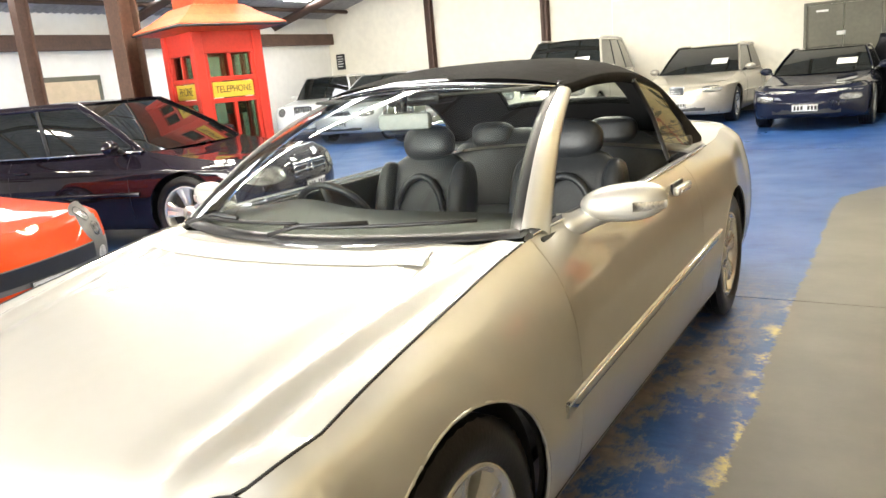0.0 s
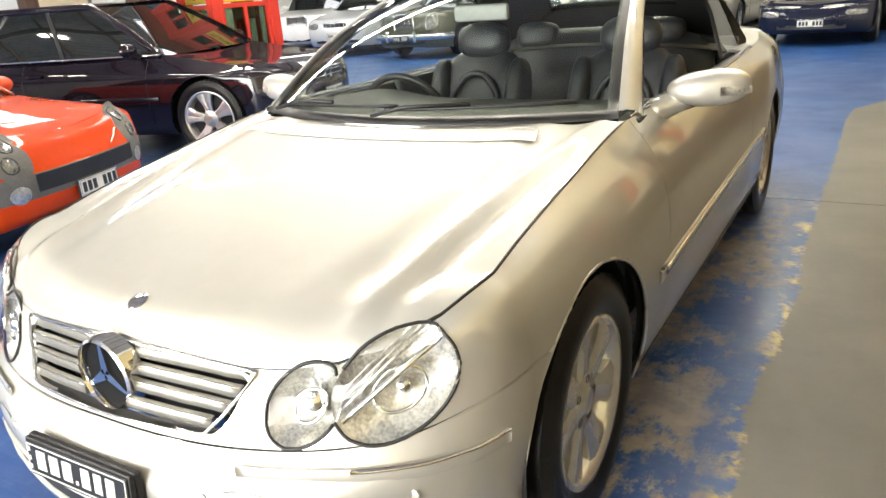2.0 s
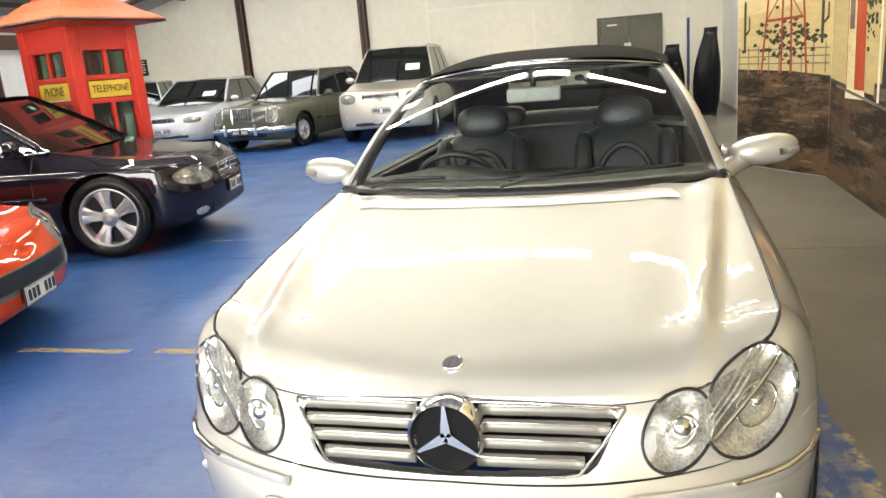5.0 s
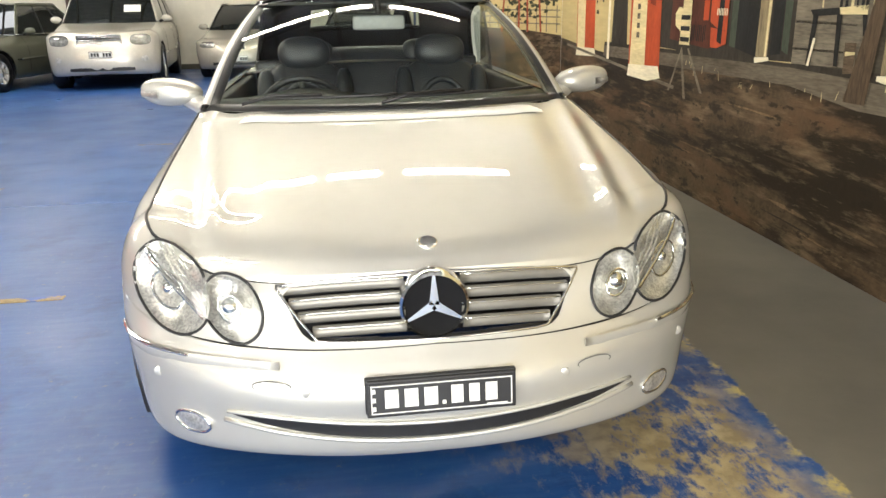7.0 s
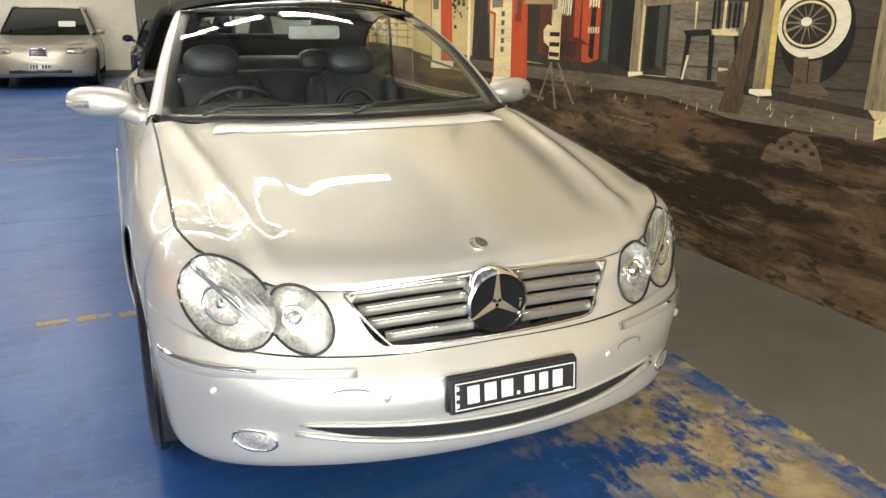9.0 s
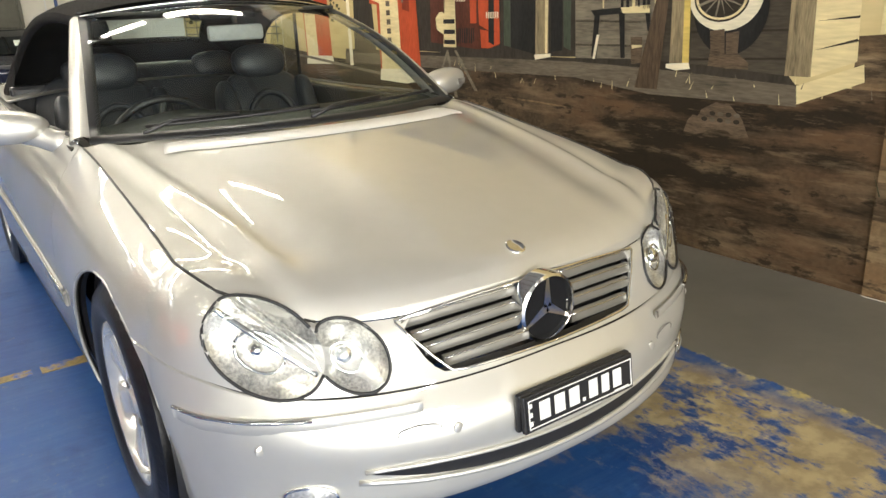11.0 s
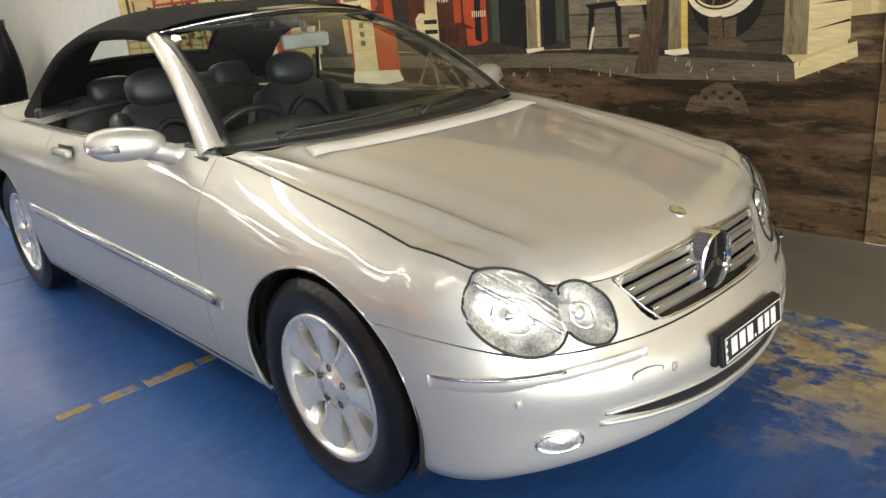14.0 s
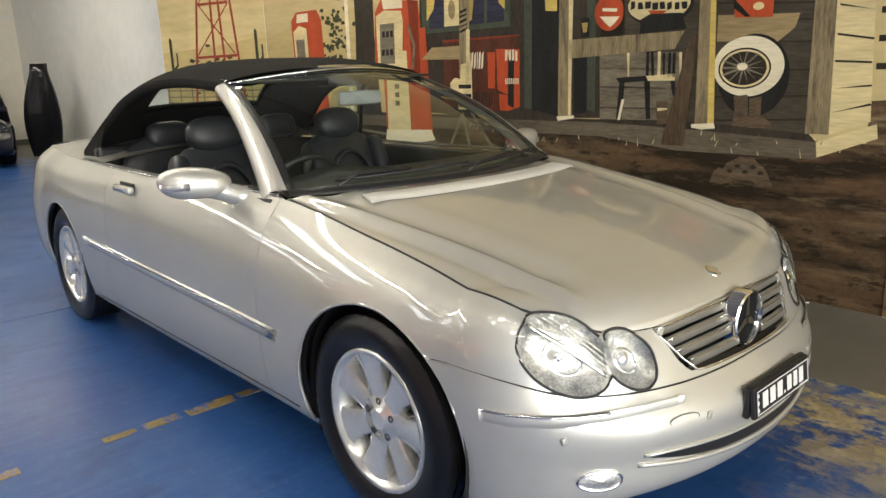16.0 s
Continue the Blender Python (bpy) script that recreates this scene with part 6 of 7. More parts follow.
    for i in range(31):
        t = i / 30
        yc = 1.14 + 1.66 * t
        zc = curve(SY, yc)
        row = []
        for k in range(25):
            s = -1 + 2 * k / 24
            ye = 1.27 + (2.60 - 1.27) * t
            y = yc + (ye - yc) * s * s
            hw = curve([(0, .535), (.3, .555), (.6, .585), (.8, .625), (1, .69)], t)
            edge = curve([(0, 1.268), (.25, 1.290), (.5, 1.275), (.7, 1.205), (.85, 1.09), (1, .94)], t)
            z = zc + (edge - zc) * abs(s) ** 3.2
            wave = .004 * math.sin(math.pi * t * 4) ** 2 * (1 - s * s)
            row.append(Vector((hw * math.copysign(abs(s) ** .92, s), y, z - wave)))
        rows.append(row)
    def holed(name, grid, material, parent, label=""):
        faces = [(a * 25 + b, a * 25 + b + 1, a * 25 + b + 26, a * 25 + b + 25) for a in range(30) for b in range(24) if not (23 <= a < 27 and 6 <= b < 18)]
        return put(name, [p for r in grid for p in r], faces, material, parent, label)
    top = holed("soft_top", rows, M_SOFTTOP, car, "closed black fabric soft top")
    holed("headlining", [[p + Vector((0, 0, -.022)) for p in r] for r in rows], M_BLACK, top)
    for sd, k in ((1, 24), (-1, 0)):
        edge = [r[k] for r in rows]
        rr = [[p, p + Vector((sd * .004, 0, -.012)), p + Vector((sd * .002, 0, -.036)), p + Vector((-sd * .018, 0, -.04))] for p in edge]
        patch("side_hem", rr, M_SOFTTOP, top, "folded fabric edge over the side window")
        # rear corner of the top down to the deck, and the quarter window with its post
        e2 = edge[25:]
        rr = []
        for j, p in enumerate(e2):
            f = j / (len(e2) - 1)
            foot = Vector((sd * (.665 + .03 * f), 2.46 + (p.y - 2.46) * f, .905))
            rr.append([p + (foot - p) * q / 4 for q in range(5)])
        patch("rear_corner", rr, M_SOFTTOP, top)
        if sd > 0:
            # the quarter window is wound up on this side only
            post = [Vector((.60, 1.83, 1.25)), Vector((.645, 1.93, 1.10)), Vector((.685, 2.015, .905))]
            strip("quarter_post", post, .022, .010, M_BLACK, car, "black quarter window post")
            q1 = [Vector((.612, 2.16, 1.185)), Vector((.645, 2.30, 1.06)), Vector((.688, 2.43, .905))]
            qw = patch("quarter_window", [[a + (b - a) * t / 4 for t in range(5)] for a, b in zip(post, q1)], M_GLASS, car, "clear quarter window")
            qw.visible_shadow = False
    rwg = patch("rear_window", [[p + Vector((0, -.004, -.008)) for p in r[5:20]] for r in rows[22:29]], M_GLASS, top, "small glass rear window")
    rwg.visible_shadow = False
    tube("window_frame", [p + Vector((0, .004, .004)) for p in rows[23][6:19]] + [rows[i][18] + Vector((0, .004, .004)) for i in (24, 25, 26)] + [p + Vector((0, .004, .004)) for p in rows[27][6:19][::-1]] + [rows[i][6] + Vector((0, .004, .004)) for i in (26, 25, 24)], .008, M_BLACK, rwg, 6, closed=True)
    # wipers
    for x0, x1, yy in ((-.52, .02, .0), (-.02, .56, .02)):
        pp = [ws(x / .665, .035 + .02 * k / 8) + Vector((0, -.012, .012)) for k, x in enumerate([x0 + (x1 - x0) * k / 8 for k in range(9)])]
        wp = tube("wiper", pp, .006, M_BLACK, car, 6, "black wiper resting on the screen base")
        tube("wiper_arm", [pp[0] + Vector((-.02, -.05, -.012)), pp[0] + Vector((.08, -.02, .012)), pp[4] + Vector((0, -.006, .012))], .007, M_BLACK, wp, 6)
    # cockpit: tub, dash, wheel, seats, mirror
    boxpart("cabin_floor", -.70, .70, .5, 2.5, .26, .30, M_BLACK, car)
    for sd in (1, -1):
        boxpart("door_lining", sd * .70 - .02, sd * .70 + .02, .62, 2.4, .3, .885, M_DASH, car, .01)
        tube("grab_bar", [(sd * .67, 1.0, .72), (sd * .65, 1.1, .75), (sd * .65, 1.4, .76), (sd * .67, 1.5, .73)], .018, M_DASH, car, 8)
    boxpart("rear_bulkhead", -.68, .68, 2.42, 2.5, .3, .96, M_BLACK, car, .02)
    rows = []
    for k in range(21):
        s = -1 + 2 * k / 20
        yb = .42 + .20 * s * s
        hump = .035 * math.exp(-((s + .48) / .26) ** 2)
        rows.append([Vector((s * .66, yb, .885)), Vector((s * .67, yb + .15, .905 + hump * .5)), Vector((s * .67, .84, .905 + hump)), Vector((s * .67, .90, .86 + hump * .5)), Vector((s * .66, .92, .70)), Vector((s * .64, .84, .50))])
    patch("dashboard", rows, M_DASH, car, "dark grey dashboard with an instrument hood")
    sw = Vector((-.34, 1.04, .80))
    m = Matrix.Translation(sw) @ Matrix.Rotation(radians(-66), 4, "X")
    ring = [m @ Vector((.185 * math.cos(t), .185 * math.sin(t), 0)) for t in [2 * math.pi * k / 40 for k in range(40)]]
    wheel_ob = tube("steering_wheel", ring, .0145, M_BLACK, car, 10, "black leather steering wheel", closed=True)
    bm = bmesh.new()
    lathe(bm, [(-.03, .085), (.012, .08), (.03, .06), (.034, .001)], 28, "z")
    bmesh.ops.transform(bm, matrix=m, verts=bm.verts)
    part("wheel_hub", bm, M_DASH, wheel_ob, smooth=True)
    for a in (200, 340, 270, 90):
        e = m @ Vector((.185 * math.cos(radians(a)), .185 * math.sin(radians(a)), 0))
        if a != 90:
            tube("wheel_spoke", [m @ Vector((0, 0, .0)), e], .014, M_DASH, wheel_ob, 6)
    tube("steering_column", [m @ Vector((0, 0, -.01)), m @ Vector((0, 0, -.22))], .04, M_BLACK, wheel_ob, 10)

    def cushion(name, cx, cy, cz, sx, sy, sz, rot, parent, material=M_LEATHER, power=3.2):
        bm = bmesh.new()
        bmesh.ops.create_uvsphere(bm, u_segments=24, v_segments=16, radius=1)
        for v in bm.verts:
            c = v.co
            d = (abs(c.x) ** power + abs(c.y) ** power + abs(c.z) ** power) ** (1 / power)
            v.co = Vector((c.x / d * sx, c.y / d * sy, c.z / d * sz))
        bmesh.ops.transform(bm, matrix=Matrix.Translation((cx, cy, cz)) @ Matrix.Rotation(radians(rot), 4, "X"), verts=bm.verts)
        return part(name, bm, material, parent, smooth=True)
    for x in (-.355, .355):
        seat = cushion("front_seat", x, 1.42, .44, .25, .27, .09, 6, car)
        tagged(seat, "grey leather front seat with headrest")
        cushion("backrest", x, 1.70, .70, .235, .075, .30, -18, seat)
        tube("seat_piping", [(x + .13 * math.cos(a), 1.625 + .035 * math.sin(a), .70 + .19 * math.sin(a)) for a in [math.pi * k / 16 for k in range(17)]], .016, M_LEATHER, seat, 8, "raised arch seam of the backrest")
        for e in (-1, 1):
            cushion("side_bolster", x + e * .20, 1.665, .70, .05, .085, .26, -18, seat)
            cushion("thigh_bolster", x + e * .22, 1.42, .48, .04, .24, .07, 6, seat)
        cushion("headrest", x, 1.765, 1.03, .135, .06, .085, -10, seat, power=2.5)
        for e in (-.05, .05):
            tube("headrest_post", [(x + e, 1.745, .90), (x + e, 1.765, 1.02)], .007, M_CHROME, seat, 6)
    rear = cushion("rear_bench", 0, 2.12, .55, .60, .2, .1, 5, car)
    cushion("rear_backrest", 0, 2.33, .78, .60, .07, .26, -16, rear)
    for x in (-.33, .33):
        cushion("rear_headrest", x, 2.36, 1.0, .12, .05, .07, -10, rear)
    boxpart("centre_console", -.10, .10, .85, 1.75, .3, .56, M_DASH, car, .03)
    bm = bmesh.new()
    box(bm, -.112, .112, -.012, .02, -.03, .03, .014)
    bmesh.ops.translate(bm, vec=(0, 1.06, 1.185), verts=bm.verts)
    rv = part("rear_view_mirror", bm, M_MIRRORBACK, car, "pale grey interior mirror", smooth=True)
    tube("mirror_stem", [(0, 1.06, 1.22), (0, 1.075, 1.275)], .012, M_BLACK, rv, 8)
    for sd in (1, -1):
        boxpart("sun_visor", sd * .28 - .19, sd * .28 + .19, 1.13, 1.28, 1.262, 1.275, M_DASH, car, .006)
    boxpart("roof_console", -.12, .12, 1.12, 1.26, 1.235, 1.285, M_BLACK, car, .02)
    return car


hero()
# ---- the other cars in the hall ----
def surf_disc(body, sd, cx, cz, rx, rz, out=0.004, n=24, square=2.0):
    rows = []
    for k in range(5):
        rr = k / 4
        row = []
        for j in range(n + 1):
            t = 2 * math.pi * j / n
            c, s = math.cos(t), math.sin(t)
            q = (abs(c) ** square + abs(s) ** square) ** (1 / square)
            x, z = cx + rx * rr * c / q, cz + rz * rr * s / q
            row.append(Vector((sd * x, body.front_y(x, z) - out - .006 * (1 - rr * rr), z)))
        rows.append(row)
    return rows


def make_car(name, label, place, L, W, H, wb, fo, belt, nose, hoodc, tailz, cowl, roof, rear, paint_m, wheels, lamps=(), grille=None, fogs=(), tail_y=None, seam=True, plate_at=None, chrome_bumper=False, doors=2, boxy=2.3, rails=False, lower=None, roof_w=.30, card=False, masks=()):
    """A parked car: skin, bonnet, cabin glass, roof, pillars, doors, lamps, grille, wheels."""
    car = tagged(new(name), label, "car")
    hw, tail = W / 2, L - fo
    gc = wheels[0] - .13
    yf, yr = -.28, tail - .55
    ze = lambda z: [(yf, z), (yr, z)]
    hood_edge = [(yf, nose + (belt - nose) * .45), (cowl * .6, belt - .03), (cowl, belt), (yr, belt + .01)]
    ww = lambda d: [(yf, hw - d - .02), (.3, hw - d), (wb, hw - d), (yr, hw - d - .015)]
    lines = [
        dict(z=ze(gc), w=ww(.06), f=-fo + .09, r=tail - .08, nz=[(0, gc + .03)], rz=[(0, gc + .06)], n=boxy),
        dict(z=ze(gc + .06), w=ww(.03), f=-fo + .02, r=tail - .02, nz=[(0, gc + .08)], rz=[(0, gc + .12)], n=boxy),
        dict(z=ze(gc + .2), w=ww(.01), f=-fo, r=tail, nz=[(0, gc + .2)], rz=[(0, gc + .26)], n=boxy),
        dict(z=ze(gc + (belt - gc) * .48), w=ww(0), f=-fo + .01, r=tail, nz=[(0, min(gc + .33, nose - .14))], rz=[(0, gc + .4)], n=boxy),
        dict(z=ze(gc + (belt - gc) * .72), w=ww(.01), f=-fo + .06, r=tail - .02, nz=[(0, nose - .08)], rz=[(0, tailz - .18)], n=boxy),
        dict(z=[(yf, nose + (belt - nose) * .25), (cowl * .6, belt - .12), (yr, belt - .07)], w=ww(.05), f=-fo + .10, r=tail - .05, nz=[(0, nose - .01)], rz=[(0, tailz - .06)], n=boxy),
        dict(z=hood_edge, w=ww(.13), f=-fo + .17, r=tail - .12, nz=[(0, nose + .04)], rz=[(0, tailz)], n=boxy + .2),
    ]
    hood = [(-fo + .17, nose + .04), (-fo + .35, nose + .09), (0.1, (nose + hoodc) / 2 + .06), (cowl, hoodc + .02)]
    deck = [(rear - .2, max(tailz, belt) + .02), (tail - .12, tailz)]
    b = Body(lines, yf, yr, hood, .10, deck, rear, step=.06, sub=3, nf=20)
    G, N = b.grid, normals_of(b.grid)
    r0 = wheels[0]
    holes = (arch(0, r0, r0 + .045), arch(wb, r0, r0 + .045))
    split = 3 * b.sub if lower else 0
    panel("body", G, N, lambda a, c: a >= split or c > b.nf + 3, paint_m, car, holes=holes, gap=0, both=True)
    if lower:
        panel("bumper", G, N, lambda a, c: b.sub * 1.5 <= a < split and c <= b.nf - 3, lower, car, holes=holes, gap=0, both=True, label="grey plastic bumper")
        panel("bumper_lip", G, N, lambda a, c: a < b.sub * 1.5 and c <= b.nf + 3 or a < split and b.nf - 3 < c <= b.nf + 3, paint_m, car, holes=holes, gap=0, both=True)
    tops = [b.top(i, 8) for i in range(len(b.us))]
    ci = max(i for i in range(len(tops)) if b.us[i][0] == "f" or (b.us[i][0] == "s" and b.us[i][1] <= cowl + .06))
    panel("bonnet", tops[:ci + 1], normals_of(tops[:ci + 1]), lambda a, c: True, paint_m, car, both=True, gap=.003)
    di = min(i for i in range(len(tops)) if b.us[i][0] == "r" or b.us[i][1] >= rear - .12)
    panel("boot_lid", tops[di:], normals_of(tops[di:]), lambda a, c: True, paint_m, car, both=True, gap=.003)
    # cabin
    bw, rw = hw - .12, hw - roof_w
    y0, y1, r0y, r1y = cowl, rear, roof[0], roof[1]
    zt = H - .035

    def pt(y_b, y_t, xs, v, front):
        x = xs * (bw + (rw - bw) * v)
        bulge = .09 * (1 - xs * xs) * (-1 if front else 1) * (1 - .4 * v)
        return Vector((x, y_b + (y_t - y_b) * v + bulge, belt - .01 + (zt - belt + .01) * v + .02 * math.sin(math.pi * v)))
    ws_rows = [[pt(y0, r0y, -1 + 2 * k / 10, j / 6, True) for k in range(11)] for j in range(7)]
    rs_rows = [[pt(y1, r1y, -1 + 2 * k / 10, j / 6, False) for k in range(11)] for j in range(7)]
    patch("windscreen", ws_rows, M_TINT, car, "dark reflecting windscreen")
    patch("rear_window", rs_rows, M_TINT, car)
    for sd in (1, -1):
        rows = []
        for j in range(7):
            v = j / 6
            a, c = pt(y0, r0y, sd, v, True), pt(y1, r1y, sd, v, False)
            rows.append([a + (c - a) * k / 10 + Vector((sd * .03 * math.sin(math.pi * k / 10), 0, 0)) for k in range(11)])
        patch("side_glass", rows, M_TINT, car, "dark side windows")
        edge = [pt(y0, r0y, sd, j / 8, True) for j in range(9)]
        roofline = [rows[-1][k] + Vector((sd * .004, 0, .008)) for k in range(11)]
        back = [pt(y1, r1y, sd, 1 - j / 8, False) for j in range(9)]
        strip("roof_pillar", edge + roofline[1:] + back[1:], .065, .016, paint_m, car, "painted roof pillar line", normal=lambda p: (sd * .9, -.1, .5))
        for q in ([.48] if doors == 2 else [.36, .70]):
            k = q * 10
            bp = [rows[j][int(k)] + (rows[j][min(10, int(k) + 1)] - rows[j][int(k)]) * (k - int(k)) for j in range(7)]
            strip("door_pillar", [p + Vector((sd * .003, 0, 0)) for p in bp], .05, .006, M_BLACK, car)
        if doors == 4:
            tube("window_trim", [p + Vector((sd * .012, 0, -.02)) for p in edge[3:] + roofline[1:] + back[1:7]], .007, M_CHROME, car, 6, "bright window trim")
        belt_l = [rows[0][k] + Vector((sd * .012, 0, .012)) for k in range(11)]
        tube("belt_trim", belt_l, .009, M_CHROME if not lower else M_BLACK, car, 6)
        if rails:
            tube("roof_rail", [p + Vector((-sd * .03, 0, .05 if 0 < i < 10 else .0)) for i, p in enumerate(roofline)], .014, M_CHROME, car, 6, "roof rail")
        # door shut lines, handles, mirror, moulding
        ys = [cowl + .12, cowl + (rear - cowl) * .52] + ([cowl + (rear - cowl) * .9] if doors == 4 else [])
        for yy in ys:
            tube("door_gap", [(sd * (b.side_x(yy, z) + .0005), yy, z) for z in [gc + .1 + (belt - .04 - gc - .1) * k / 8 for k in range(9)]], .0035, M_BLACK, car, 5)
        for yy in ys[1:]:
            hx = b.side_x(yy - .15, belt - .13)
            boxpart("door_handle", sd * (hx + .012) - .012, sd * (hx + .012) + .012, yy - .24, yy - .08, belt - .145, belt - .115, paint_m, car, .008)
        zz = gc + .33
        strip("side_moulding", [(sd * (b.side_x(y, zz) + .002), y, zz) for y in [.45 + (wb - .9) * k / 8 for k in range(9)]], .04, .012, paint_m, car)
        bm = bmesh.new()
        bmesh.ops.create_uvsphere(bm, u_segments=16, v_segments=10, radius=1)
        for v in bm.verts:
            v.co = Vector((v.co.x * .10, v.co.y * (.07 if v.co.y < 0 else .025), v.co.z * .065))
        bmesh.ops.translate(bm, vec=(sd * (hw + .03), cowl + .22, belt + .06), verts=bm.verts)
        mi = part("door_mirror", bm, paint_m, car, smooth=True)
        tube("mirror_foot", [(sd * (bw + .02), cowl + .2, belt), (sd * (hw - .02), cowl + .21, belt + .04)], .025, M_BLACK, mi, 8)
    roof_rows = []
    for j in range(9):
        v = j / 8
        row = []
        for k in range(11):
            s = -1 + 2 * k / 10
            a, c = pt(y0, r0y, s, 1, True), pt(y1, r1y, s, 1, False)
            p = a + (c - a) * v
            p.z = zt + .035 * (1 - s * s) * (.5 + .5 * math.sin(math.pi * v)) + .012 * math.sin(math.pi * v) + .004
            row.append(p)
        roof_rows.append(row)
    patch("roof", roof_rows, paint_m, car, "painted roof panel")
    # wheel wells and wheels
    for sd in (1, -1):
        for cy in (0, wb):
            R = r0 + .05
            patch("wheel_well", [[Vector((sd * x, cy + R * math.cos(t), r0 + R * math.sin(t))) for x in (hw - .4, hw - .2, hw - .045)] for t in [radians(-20 + 220 * k / 20) for k in range(21)]], M_BLACK, car)
    boxpart("underside", -hw + .2, hw - .2, -fo + .25, tail - .3, gc + .03, gc + .12, M_BLACK, car, .02)
    ms = wheel_meshes(*wheels)
    for x in (hw - .13, -hw + .13):
        wheel(car, ms, x, 0, r0, 9, detail=False)
        wheel(car, ms, x, wb, r0, 30, detail=False)
    # lamps, grille, fogs
    for sd in (1, -1):
        for cx, cz, rx, rz, sq in lamps:
            lp = patch("headlight", surf_disc(b, sd, cx, cz, rx, rz, .006, 24, sq), M_LAMPGLASS, car, "clear headlight")
            tube("lamp_rim", surf_disc(b, sd, cx, cz, rx, rz, .006, 24, sq)[-1][:-1], .006, M_BLACK if not chrome_bumper else M_CHROME, lp, 5, closed=True)
        for cx, cz, rx, rz in masks:
            patch("lamp_panel", surf_disc(b, sd, cx, cz, rx, rz, .003, 24, 2.6), M_GREYPLASTIC, car, "grey lamp surround")
        for cx, cz, rx, rz in fogs:
            patch("fog_lamp", surf_disc(b, sd, cx, cz, rx, rz, .004), M_REFLECT, car)
    if grille:
        gw, z0, z1, bars, upright = grille
        rows = [[Vector((x, b.front_y(x, (z0 + z1) / 2) - .012, z)) for x in [-gw + 2 * gw * k / 12 for k in range(13)]] for z in (z0, (z0 + z1) / 2, z1)]
        gr = patch("grille", rows, M_BLACK, car, "grille with bright bars")
        ring = [p + Vector((0, -.004, 0)) for p in rows[0]] + [p + Vector((0, -.004, 0)) for p in rows[2][::-1]]
        tube("grille_frame", ring, .014 if upright else .010, M_CHROME, gr, 6, closed=True)
        for k in range(bars):
            if upright:
                x = -gw + 2 * gw * (k + .5) / bars
                tube("grille_bar", [(x, b.front_y(x, (z0 + z1) / 2) - .018, z0), (x, b.front_y(x, (z0 + z1) / 2) - .018, z1)], .007, M_CHROME, gr, 5)
            else:
                z = z0 + (z1 - z0) * (k + .5) / bars
                tube("grille_bar", [p + Vector((0, -.006, z - p.z)) for p in rows[1]], .008, M_CHROME, gr, 5)
        if not upright:
            bm = bmesh.new()
            lathe(bm, [(0, .055), (-.012, .06), (-.012, .068), (0, .072)], 24, "y", (0, b.front_y(0, (z0 + z1) / 2) - .016, (z0 + z1) / 2))
            part("round_badge", bm, M_CHROME, gr, smooth=True)
    if chrome_bumper:
        pp = []
        for k in range(25):
            t = radians(-88 + 176 * k / 24)
            ln = b.line(lines[2], ("f", abs(t)))
            pp.append((math.copysign(ln[0] + .03, t), ln[1] - .06, gc + .22))
        strip("chrome_bumper", pp, .11, .03, M_CHROME, car, "chrome front bumper", normal=lambda p: (p.x * .6, p.y, 0))
        for sd in (1, -1):
            boxpart("bumper_guard", sd * .35 - .03, sd * .35 + .03, pp[12][1] - .05, pp[12][1] + .02, gc + .12, gc + .34, M_CHROME, car, .02)
    if plate_at:
        z, dark = plate_at
        plate(car, .37, .11, Matrix.Translation((0, b.front_y(0, z) - (.1 if chrome_bumper else .014), z)), [(-.42 + .13 * k, -.33 + .13 * k, -.28, .28) for k in range(7) if k != 3], dark)
    # intake across the bumper
    zi = gc + (.24 if lower else .12)
    zh = .05 if lower else .035
    patch("lower_intake", [[Vector((x, b.front_y(x, zi) - .004, zi + dz)) for x in [-hw * .55 + hw * 1.1 * k / 12 for k in range(13)]] for dz in (-zh, zh)], M_BLACK, car)
    if card:
        boxpart("price_card", .14, .44, 0, .006, 0, .19, M_WHITE, car, .001, "white price card on the windscreen", m=Matrix.Translation(pt(y0, r0y, .5, .25, True) + Vector((-.29, -.022, .02))) @ Matrix.Rotation(math.atan2(zt - belt, r0y - y0) - math.pi / 2, 4, "X"))
    car.matrix_world = place
    return car


def at(x, y, heading):
    """Front axle over (x, y), nose pointing along the heading in degrees (0 is +x)."""
    return Matrix.Translation((x, y, 0)) @ Matrix.Rotation(radians(heading + 90), 4, "Z")


M_NAVY = paint("black_violet_paint", (.008, .005, .011), metal=.1, rough=.5, ior=1.65, spec=.05)
M_ORANGE = paint("orange_paint", (.62, .052, .001), rough=.6, ior=1.35, spec=.1)
M_GREYPLASTIC = mat("grey_plastic", (.13, .125, .115), rough=.55, var=.15)
M_BMW = paint("pale_silver_paint", (.62, .64, .66), metal=.4, rough=.35)
M_GREEN = paint("sage_green_paint", (.085, .09, .062), metal=.2, rough=.4)
M_SUV = paint("champagne_paint", (.60, .57, .50), metal=.4, rough=.35)
M_ALFA = paint("taupe_silver_paint", (.42, .39, .33), metal=.4, rough=.35)
M_RX = paint("deep_blue_paint", (.006, .008, .022), metal=.1, rough=.5, spec=.05)
M_WHITEP = paint("white_paint", (.78, .77, .74), rough=.4)

